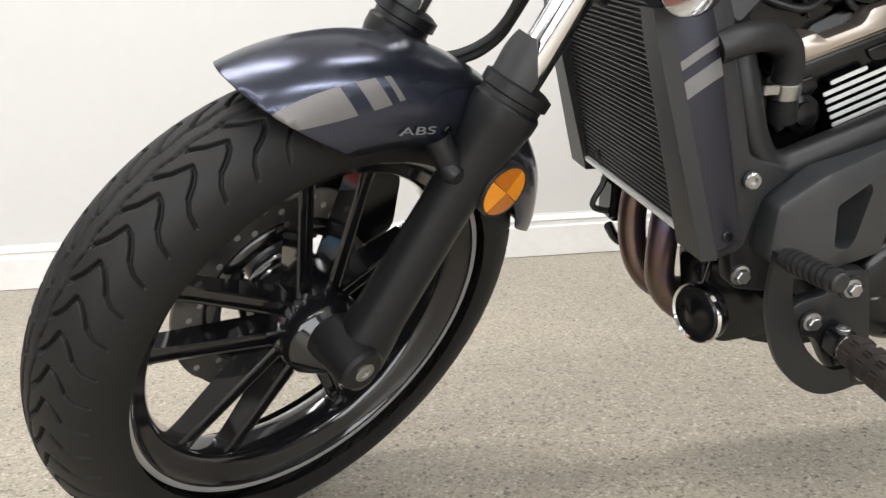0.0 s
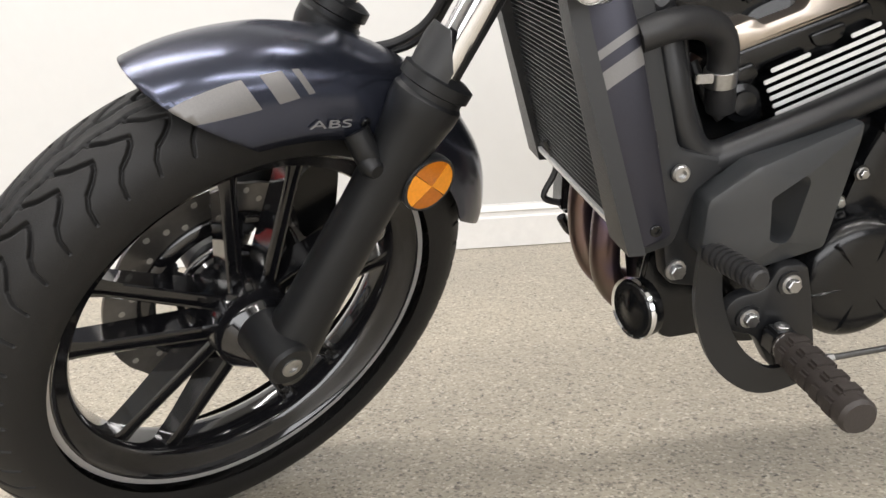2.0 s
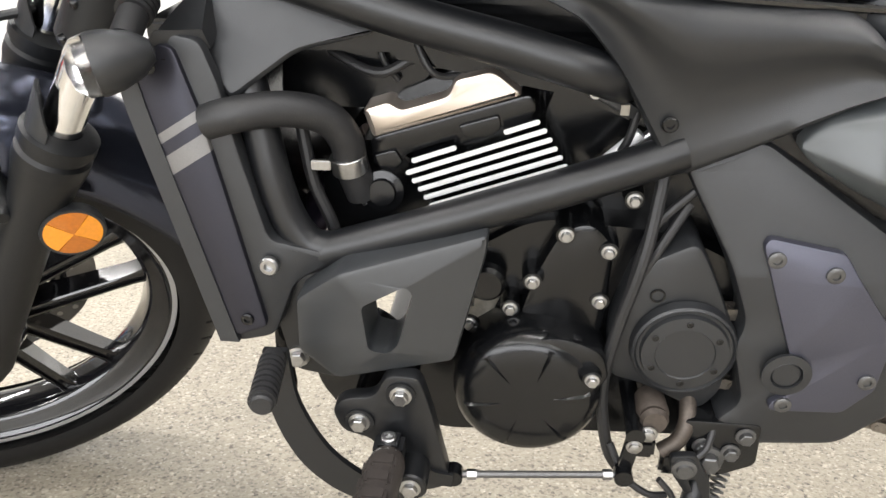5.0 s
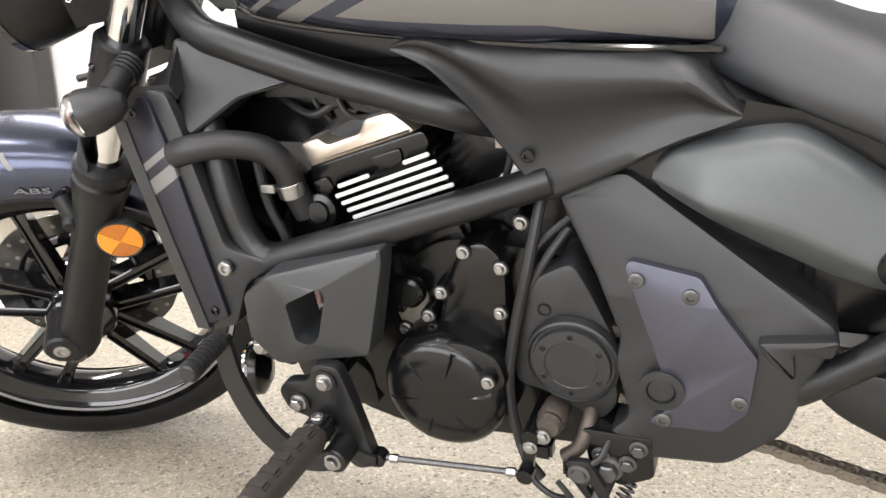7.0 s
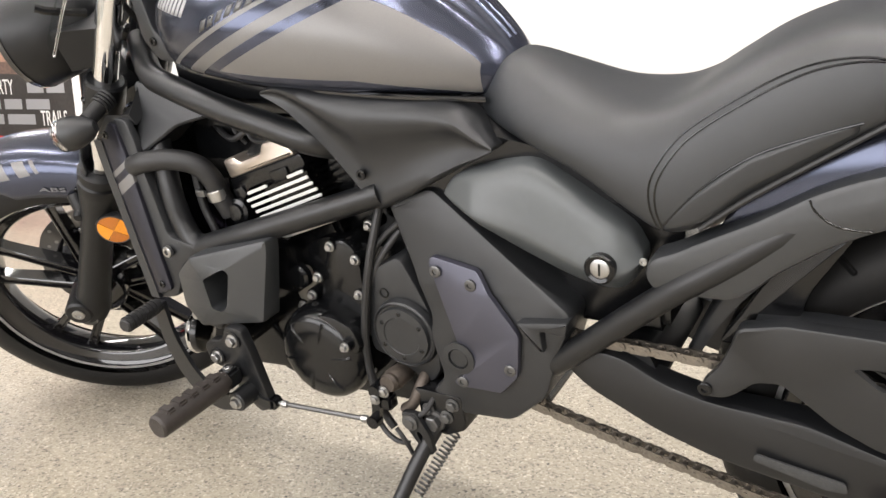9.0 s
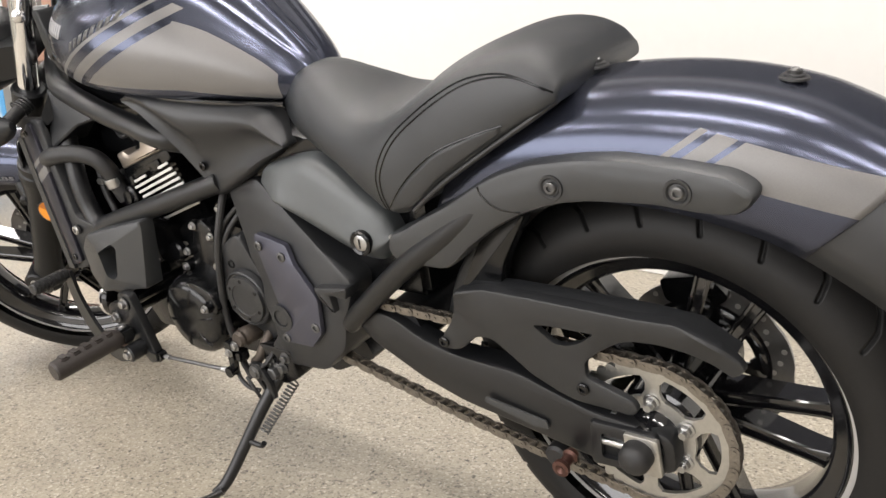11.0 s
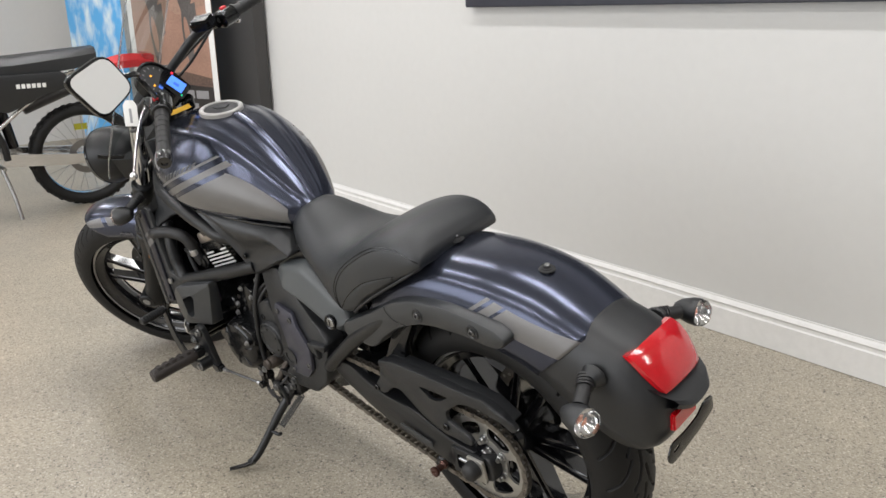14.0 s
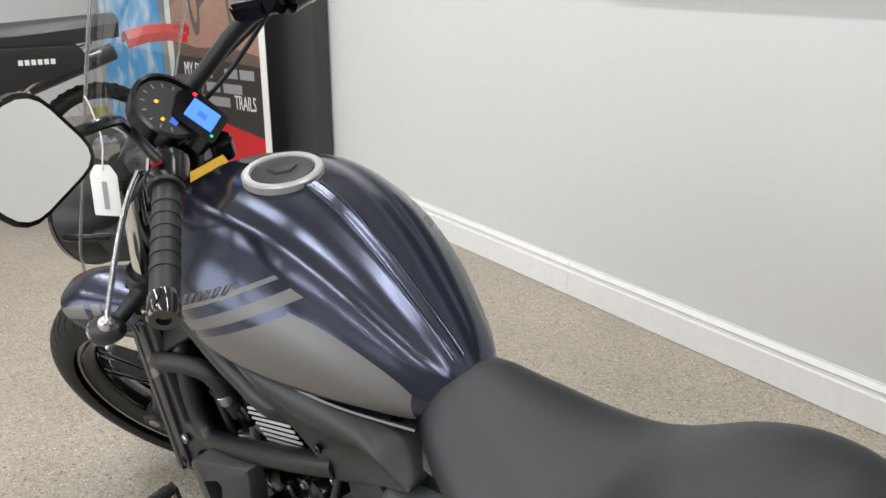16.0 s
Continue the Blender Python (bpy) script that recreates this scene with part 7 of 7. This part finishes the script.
def mirror_ring(points, scale, depth):
    return [mc + mr * x * scale + mu * y * scale + mn * depth for x, y in rounded(points, 0.03, 4)]


mirror = bpart("mirror", loft([mirror_ring(MIRROR, 0.5, -0.030), mirror_ring(MIRROR, 0.85, -0.022), mirror_ring(MIRROR, 1.0, -0.006), mirror_ring(MIRROR, 1.0, 0.004), mirror_ring(MIRROR, 0.93, 0.006)]), M_ENGINE, bike, "black-framed rear-view mirror")
bpart("mirror_glass", loft([mirror_ring(MIRROR, 0.915, 0.0055), mirror_ring(MIRROR, 0.91, 0.0075)]), M_MIRROR, mirror, "clean mirror glass")
bpart("mirror_stem", tube([mc - mn * 0.02 + mr * 0.05 - mu * 0.02, mc - mn * 0.03 + mr * 0.10 - mu * 0.04, Vector((-0.235, -0.225, 1.135)), Vector((-0.215, -0.232, 1.085))], 0.0065, 10), M_ENGINE, mirror)

# instrument pod
ic = Vector((-0.318, -0.045, 1.050))
iu = Vector((-0.55, 0, 0.83)).normalized()
ir = Vector((0, 1, 0))
inrm = ir.cross(iu)
inrm = inrm if inrm.x > 0 else -inrm
ir, iu, inrm = ir * 0.82, iu * 0.82, inrm * 0.82


def pod_ring(rx, ry, depth, shift=0.0):
    return [ic + ir * (rx * math.cos(t)) + iu * (ry * math.sin(t) + shift) + inrm * depth for t in (2 * math.pi * k / 40 for k in range(40))]


dash = bpart("instrument_pod", loft([pod_ring(0.03, 0.03, -0.05), pod_ring(0.062, 0.062, -0.035), pod_ring(0.068, 0.068, 0.0), pod_ring(0.068, 0.068, 0.010), pod_ring(0.061, 0.061, 0.012), pod_ring(0.058, 0.058, 0.003)]), M_ENGINE, bike, "round black instrument pod with lit display")
bpart("dial_face", loft([pod_ring(0.058, 0.058, 0.002), pod_ring(0.0575, 0.0575, 0.0035)]), M_MATTE, dash)
for k in range(11):
    t = radians(215 - 25 * k)
    p = ic + ir * 0.046 * math.cos(t) + iu * 0.046 * math.sin(t) + inrm * 0.0036
    o, q = ir * math.cos(t) + iu * math.sin(t), -ir * math.sin(t) + iu * math.cos(t)
    bpart("dial_mark", loft([[p + o * x + q * y + inrm * z for x, y in ((-0.004, -0.0009), (0.004, -0.0009), (0.004, 0.0009), (-0.004, 0.0009))] for z in (0, 0.0006)]), M_PRINT, dash)


def dash_plate(x, y, w, h, mat, name, label="", z=0.004, turn=0.0):
    c, s = math.cos(turn), math.sin(turn)
    pts = [(a * w * c - b * h * s + x, a * w * s + b * h * c + y) for a, b in ((-1, -1), (1, -1), (1, 1), (-1, 1))]
    return bpart(name, loft([[ic + ir * a + iu * b + inrm * d for a, b in pts] for d in (z, z + 0.0012)]), mat, dash, label)


bpart("display_pod", loft([[ic + ir * a + iu * b + inrm * d for a, b in rounded([(-0.022, -0.098), (0.058, -0.098), (0.068, -0.020), (0.040, 0.005), (-0.015, -0.012)], 0.012)] for d in (-0.03, 0.011, 0.0128)]), M_ENGINE, dash)
dash_plate(0.024, -0.055, 0.024, 0.028, M_LCD, "lcd_display", "bright blue display", 0.0130)
dash_plate(0.022, -0.055, 0.006, 0.009, M_LCD2, "lcd_digit", "", 0.0144)
dash_plate(-0.018, -0.022, 0.009, 0.007, M_LCD2, "side_display", "dim blue display", 0.0045)
dash_plate(-0.030, -0.004, 0.003, 0.003, M_AMBERLED, "warning_light", "lit amber warning light")
dash_plate(-0.004, 0.022, 0.003, 0.003, M_AMBERLED, "warning_light", "lit amber warning light")
dash_plate(0.055, -0.024, 0.0035, 0.0035, M_REDLED, "warning_light", "lit red warning light", 0.0132)
dash_plate(-0.006, -0.088, 0.0025, 0.0025, M_GREENLED, "warning_light", "lit green warning light", 0.0132)
bpart("yellow_strip", block(-0.045, 0.045, -0.006, 0.006, -0.0008, 0.0008), M_YELLOW, bike, "yellow strip with small dark print")
strip_ob = bpy.data.objects["yellow_strip"]
strip_ob.matrix_local = BAR @ frame_at((-0.234, -0.132, 1.000), (0.03, 0.92, -0.37), (-0.5, 0.33, 0.85))
bpart("ignition_lock", lathe([(-0.03, 0.018), (0.0, 0.018), (0.004, 0.015), (0.004, 0.0)], (-0.275, -0.03, 0.975), (0.3, 0, 1), 24), M_ENGINE, bike)

# the mirror stands a little further back on its stem
mirror.matrix_basis = Matrix.Translation((0.046, -0.008, 0.020)) @ mirror.matrix_basis

# cables round the headstock
for pts, r in (([gl_in + Vector((-0.06, 0.06, -0.01)), Vector((-0.34, -0.19, 1.00)), Vector((-0.44, -0.10, 0.94)), Vector((-0.44, -0.06, 0.84)), Vector((-0.40, -0.05, 0.76))], 0.0045),
               ([gl_in + Vector((-0.02, 0.05, -0.015)), Vector((-0.27, -0.14, 1.02)), Vector((-0.36, -0.08, 0.95)), Vector((-0.42, -0.05, 0.86))], 0.004),
               ([gr_in + Vector((-0.06, -0.06, -0.01)), Vector((-0.36, 0.13, 1.00)), Vector((-0.45, 0.08, 0.95)), Vector((-0.46, 0.05, 0.86))], 0.0045),
               ([gr_in + Vector((-0.03, -0.05, 0.01)), Vector((-0.30, 0.12, 1.01)), Vector((-0.40, 0.07, 0.95)), Vector((-0.44, -0.01, 0.90))], 0.004),
               ([Vector((-0.50, 0.03, 0.80)), Vector((-0.50, 0.075, 0.70)), Vector((-0.58, 0.095, 0.645)), Vector((-0.66, 0.098, 0.635))], 0.0055),
               ([Vector((-0.48, 0.045, 0.80)), Vector((-0.485, 0.09, 0.70)), Vector((-0.56, 0.11, 0.635)), Vector((-0.64, 0.112, 0.615))], 0.0055)):
    bpart("control_cable", tube(pts, r, 10), M_HOSE, bike, "black control cable")
bpart("master_cylinder", block(-0.235, -0.175, 0.085, 0.135, 1.095, 1.125, 0.006), M_ENGINE, bike, "black brake fluid reservoir")

# windscreen
rings = []
for k in range(17):
    t = k / 16
    w = 0.86 + 0.56 * t
    wide = 0.150 * (1 - 0.55 * max(0, t - 0.55) ** 2 - 0.9 * max(0, 0.12 - t))
    rings.append([Vector((-0.530 + 0.8 * (w - 0.86) - 0.045 * (1 - x * x), -0.048 + wide * x, w)) for x in (-1 + 2 * q / 20 for q in range(21))])
screen = bpart("windscreen", loft(rings, closed=False, caps=False), M_SCREEN, bike, "clear curved windscreen")
screen.visible_shadow = False
rim_line = [r[0] for r in rings[::2]] + [rings[-1][10]] + [r[-1] for r in rings[::-2]]
bpart("screen_edge", tube(rim_line, 0.0024, 6, per=3), M_LENS, screen, "bright polished edge of the screen").visible_shadow = False
for s in (-1, 1):
    bpart("screen_bracket", tube([(-0.47, -0.048 + s * 0.10, 0.90), (-0.51, -0.048 + s * 0.12, 0.92), (-0.525, -0.048 + s * 0.125, 0.93)], 0.006, 8), M_ENGINE, screen)

# paper tag tied to the lever
tag = thing("price_tag", "white paper tag on a looped string at the handlebar", "tag", at=bike.matrix_world @ Matrix.Translation((-0.100, -0.232, 1.02)) @ pose(0, 0, 0, -LEAN, 0, 0) @ pose(0, 0, 0, 0, 0, 40))
part("card", panel([(-0.017, -0.032), (-0.017, 0.018), (-0.009, 0.030), (0.009, 0.030), (0.017, 0.018), (0.017, -0.032)], -0.0005, 0.0005, 0.0001, 0.002), M_TAG, tag)
part("string", tube([(0, -0.001, 0.024), (0.004, 0, 0.06), (-0.004, 0, 0.095), (-0.010, 0, 0.11)], 0.0010, 6), M_TAG, tag)
part("printed_line", block(-0.003, 0.003, -0.0011, -0.0006, -0.024, 0.010), M_PRINT, tag)

# ---- round the motorcycle ----
board = thing("wall_board", "dark navy board mounted on the wall", "sign board", at=Matrix.Translation((-1.003, 0.98, 1.178)))
part("panel", block(0, 2.6, -0.03, 0.019, 0.0, 1.1, 0.004), M_NAVY, board)

cabinet = thing("tall_panel", "tall plain charcoal panel standing against the wall", "panel", at=Matrix.Translation((-3.42, 0.93, 0)))
part("body", block(-0.34, 0.36, -0.026, 0.05, 0.06, 2.3, 0.004), M_DARK, cabinet)
part("plinth", block(-0.34, 0.36, -0.018, 0.05, 0.0, 0.058, 0.003), M_DARK, cabinet)
part("edge_strip", block(0.361, 0.366, -0.028, 0.05, 0.0, 2.3, 0.001), M_DARK, cabinet)

# standing banners with printed pictures; local x points out of the print, y along it
def stand_banner(name, label, at, half, high, sheet):
    """A roll-up banner: foot cassette with two legs, pole behind, printed sheet, top rail."""
    b = thing(name, label, "banner", "roll-up banners", at)
    part("sheet", block(-0.004, 0.0, -half, half, 0.08, high), sheet, b, "printed sheet")
    part("cassette", block(-0.05, 0.05, -half - 0.01, half + 0.01, 0.012, 0.085, 0.012), M_ALU, b, "silver foot cassette")
    part("top_rail", block(-0.012, 0.008, -half, half, high - 0.005, high + 0.025, 0.004), M_ALU, b)
    part("pole", cyl((-0.02, 0, 0.05), (-0.02, 0, high), 0.009, sides=12), M_ALU, b)
    for y in (-half * 0.6, half * 0.6):
        part("foot", block(-0.14, 0.14, y - 0.02, y + 0.02, 0.0, 0.014, 0.003), M_ALU, b)
    return b


banner = stand_banner("display_banner", "brown dirt-track roll-up banner with white edges and lettering", Matrix.Translation((-3.75, 0.61, 0)) @ pose(0, 0, 0, 0, 0, -70.7), 0.425, 2.05, M_DIRT)
for y in (-0.425, 0.375):
    part("white_edge", block(0.0, 0.002, y, y + 0.05, 0.08, 2.05), M_TAG, banner)


def print_patch(name, points, mat, x=0.002, label="", on=None):
    return part(name, loft([[(a, y, z) for y, z in points] for a in (0.0, x)]), mat, on or banner, label)


print_patch("hill_print", [(-0.375, 0.70), (-0.375, 1.18), (-0.10, 1.24), (0.10, 1.16), (0.375, 1.22), (0.375, 0.70)], M_DIRT3, 0.001, "reddish dirt")
print_patch("shade_print", [(-0.375, 0.64), (-0.375, 0.80), (-0.15, 0.76), (0.12, 0.78), (0.375, 0.74), (0.375, 0.64)], M_DIRT2, 0.0015)
print_patch("lower_print", [(-0.375, 0.09), (-0.375, 0.71), (0.0, 0.70), (0.375, 0.68), (0.375, 0.09)], M_INK, 0.002, "black lower part")
print_patch("red_print", [(-0.375, 0.09), (-0.375, 0.405), (0.375, 0.272), (0.375, 0.09)], M_REDPRINT, 0.003, "red slanted band")
# plain shapes of two machines in the picture
for y, tall in ((-0.155, 0.20), (0.175, 0.19)):
    bm = bmesh.new()
    ring = [[(x, y + 0.045 * k * math.cos(t) - 0.012 * math.sin(t), 1.03 + tall * k * math.sin(t)) for t in (2 * math.pi * q / 32 for q in range(32))] for x, k in ((0.001, 1.0), (0.003, 1.0), (0.003, 0.62), (0.001, 0.62))]
    loft(ring + ring[:1], caps=False, bm=bm)
    part("wheel_print", bm, M_INK2, banner)
    print_patch("machine_print", [(y - 0.03, 1.16), (y - 0.11, 1.38), (y - 0.05, 1.60), (y + 0.07, 1.62), (y + 0.12, 1.40), (y + 0.03, 1.16)], M_INK2, 0.0025)
    print_patch("machine_print", [(y + 0.04, 0.98), (y + 0.02, 1.22), (y + 0.10, 1.24), (y + 0.11, 1.04)], M_INK2, 0.0022)
for txt, y, z in (("MY DIRTY", -0.290, 0.592), ("TRAILS", 0.140, 0.425)):
    letters(txt, 0.118, Matrix.Translation((0.003, y, z)) @ frame_at((0, 0, 0), (0, 1, 0), (0, 0, 1)) @ Matrix.Diagonal((0.50, 1.0, 1, 1)), M_TAG, banner, part, depth=0.0008)
for y, z, w in ((0.07, 0.600, 0.11), (0.20, 0.600, 0.12), (-0.29, 0.512, 0.16), (-0.10, 0.512, 0.12), (0.05, 0.512, 0.16), (-0.24, 0.430, 0.12), (-0.09, 0.430, 0.19)):
    print_patch("printed_word", [(y, z), (y, z + 0.055), (y + w, z + 0.055), (y + w, z)], M_PRINT, 0.003)
sky_banner = stand_banner("sky_banner", "pale blue roll-up banner with white clouds", Matrix.Translation((-4.88, 0.44, 0)) @ pose(0, 0, 0, 0, 0, -88), 0.62, 2.05, M_SKYPRINT)

# trail motorcycle parked in front of the banner; local x points to its front
trail = thing("trail_motorcycle", "black trail motorcycle with red tail and silver swingarm", "motorcycle", at=Matrix.Translation((-3.55, -0.13, 0)) @ pose(0, 0, 0, 0, 0, -92) @ pose(0, 0, 0, -7, 0, 0))


def trail_wheel(x, r):
    c = Vector((x, 0, r))
    w = part("wheel", lathe([(-0.018, r - 0.075), (-0.022, r - 0.058), (0.022, r - 0.058), (0.018, r - 0.075), (0.0, r - 0.080)], c, sides=64, closed=True), M_BRIGHT, trail, "silver spoked rim")
    bm = lathe([(0.05 * math.sin(a), r - 0.04 + 0.04 * math.cos(a)) for a in (math.pi * (-0.85 + 1.7 * k / 12) for k in range(13))], c, sides=72)
    part("tyre", bm, M_RUBBER, w, "black knobbly tyre")
    kb = bmesh.new()
    for k in range(44):
        a = 2 * math.pi * k / 44
        o, t = Vector((math.cos(a), 0, math.sin(a))), Vector((-math.sin(a), 0, math.cos(a)))
        for y in ((-0.034, 0.0, 0.034) if k % 2 else (-0.018, 0.018)):
            q = r - 0.004 - abs(y) * 0.35
            loft([[c + o * (q + h) + t * s * 0.011 + Vector((0, y + e * 0.010, 0)) for s, e in ((-1, -1), (1, -1), (1, 1), (-1, 1))] for h in (-0.006, 0.008)], bm=kb)
    ob = part("tread_blocks", kb, M_RUBBER, w)
    ob["kind"] = "stuff"
    part("hub", lathe([(-0.04, 0.02), (-0.04, 0.045), (0.04, 0.045), (0.04, 0.02)], c, sides=28, closed=True), M_ALU, w)
    sb = bmesh.new()
    for k in range(28):
        a = 2 * math.pi * k / 28
        b = a + (0.35 if k % 2 else -0.35)
        cyl(c + Vector((0.04 * math.cos(b), (-1) ** k * 0.03, 0.04 * math.sin(b))), c + Vector(((r - 0.075) * math.cos(a), 0, (r - 0.075) * math.sin(a))), 0.0018, sides=5, bm=sb)
    ob = part("wire_spokes", sb, M_STEEL, w, "thin wire spokes")
    ob["kind"] = "stuff"
    part("disc", lathe([(0.055, 0.07), (0.059, 0.07), (0.059, 0.11), (0.055, 0.11)], c, sides=40, closed=True), M_DISC, w)
    return w


trail_wheel(0.0, 0.33)
trail_wheel(1.42, 0.35)
for s in (-1, 1):
    part("swingarm", loft([[(x, s * y, z + h) for h in (-d, d) for _ in (0,)] + [(x, s * (y - 0.03), z + h) for h in (d, -d)] for x, y, z, d in ((-0.06, 0.10, 0.33, 0.028), (0.10, 0.11, 0.335, 0.034), (0.48, 0.10, 0.37, 0.04))]), M_BRIGHT, trail, "bare silver swingarm")
    part("frame_tube", tube([(0.46, s * 0.12, 0.38), (0.50, s * 0.13, 0.55), (0.70, s * 0.12, 0.80), (1.02, s * 0.05, 0.95)], 0.02, 12), M_FRAME, trail)
    part("subframe", tube([(0.50, s * 0.11, 0.55), (0.25, s * 0.11, 0.74), (-0.02, s * 0.10, 0.84)], 0.012, 10), M_BRIGHT, trail, "silver subframe tube")
    part("side_panel", panel([(0.02, 0.80), (0.10, 0.88), (0.55, 0.88), (0.62, 0.72), (0.42, 0.66), (0.18, 0.76)], s * 0.14, s * 0.08, 0.006, 0.02), M_MATTE, trail, "black side panel with light mark")
    bm = bmesh.new()
    for k in range(6):
        block(0.20 + 0.028 * k, 0.22 + 0.028 * k, min(s * 0.141, s * 0.1425), max(s * 0.141, s * 0.1425), 0.80, 0.825, bm=bm)
    part("maker_mark", bm, M_TAG, trail)
    part("tank_panel", panel([(0.60, 0.72), (0.62, 0.92), (0.80, 1.02), (1.05, 0.98), (1.10, 0.80), (0.90, 0.66)], s * 0.17, s * 0.06, 0.01, 0.03), M_REDPRINT, trail, "red tank panel")
    part("footrest", cyl((0.52, s * 0.13, 0.36), (0.50, s * 0.24, 0.36), 0.011, sides=10), M_STEEL, trail)
    part("fork_leg", cyl((1.40, s * 0.09, 0.34), (1.14, s * 0.09, 1.02), 0.027, sides=16), M_BRIGHT, trail)
part("seat", loft([[(x, y * hw, z + q * 0.05) for y, q in ((-1, -1), (-1, 0.4), (-0.6, 1), (0.6, 1), (1, 0.4), (1, -1))] for x, hw, z in ((-0.12, 0.07, 0.95), (0.05, 0.10, 0.935), (0.35, 0.12, 0.91), (0.62, 0.11, 0.90), (0.80, 0.08, 0.95))]), M_SEAT, trail, "long black seat")
part("rear_mudguard", loft([[(x, y * 0.07, z - 0.03 * abs(y)) for y in (-1, -0.5, 0, 0.5, 1)] + [(x, y * 0.07, z - 0.045 - 0.03 * abs(y)) for y in (1, 0.5, 0, -0.5, -1)] for x, z in ((-0.16, 0.915), (-0.26, 0.94), (-0.36, 0.945), (-0.46, 0.93))]), M_REDPRINT, trail, "red rear mudguard")
part("tail_light", block(-0.48, -0.40, -0.05, 0.05, 0.875, 0.945, 0.012), M_RED, trail, "red tail light")
part("silencer", cyl((0.30, -0.17, 0.62), (-0.14, -0.17, 0.78), 0.05, 0.045, 20, chamfer=0.008), M_STEEL_D, trail, "dark steel silencer")
part("engine", loft([[(x, y, z) for x, z in rounded([(0.56, 0.30), (0.54, 0.50), (0.72, 0.72), (0.90, 0.70), (0.98, 0.42), (0.90, 0.28)], 0.04)] for y in (-0.13, 0.13)]), M_ENGINE, trail, "black engine")
part("shock", cyl((0.40, 0, 0.42), (0.46, 0, 0.76), 0.03, sides=14), M_ENGINE, trail)
part("yellow_label", block(-0.06, 0.02, -0.112, -0.108, 0.46, 0.50), M_LABELY, trail, "small yellow sticker")
part("handlebar", tube([(1.00, -0.40, 1.16), (1.05, -0.2, 1.13), (1.08, -0.08, 1.08), (1.08, 0.08, 1.08), (1.05, 0.2, 1.13), (1.00, 0.40, 1.16)], 0.012, 12), M_FRAME, trail)
part("front_mudguard", loft([[(x, y * 0.06, z - 0.02 * abs(y)) for y in (-1, 0, 1)] + [(x, y * 0.06, z - 0.01) for y in (1, 0, -1)] for x, z in ((1.15, 0.80), (1.40, 0.78), (1.65, 0.68))]), M_REDPRINT, trail)
part("stand", tube([(0.50, 0.10, 0.34), (0.46, 0.16, 0.15), (0.44, 0.20, -0.01)], 0.012, 10), M_STEEL, trail)
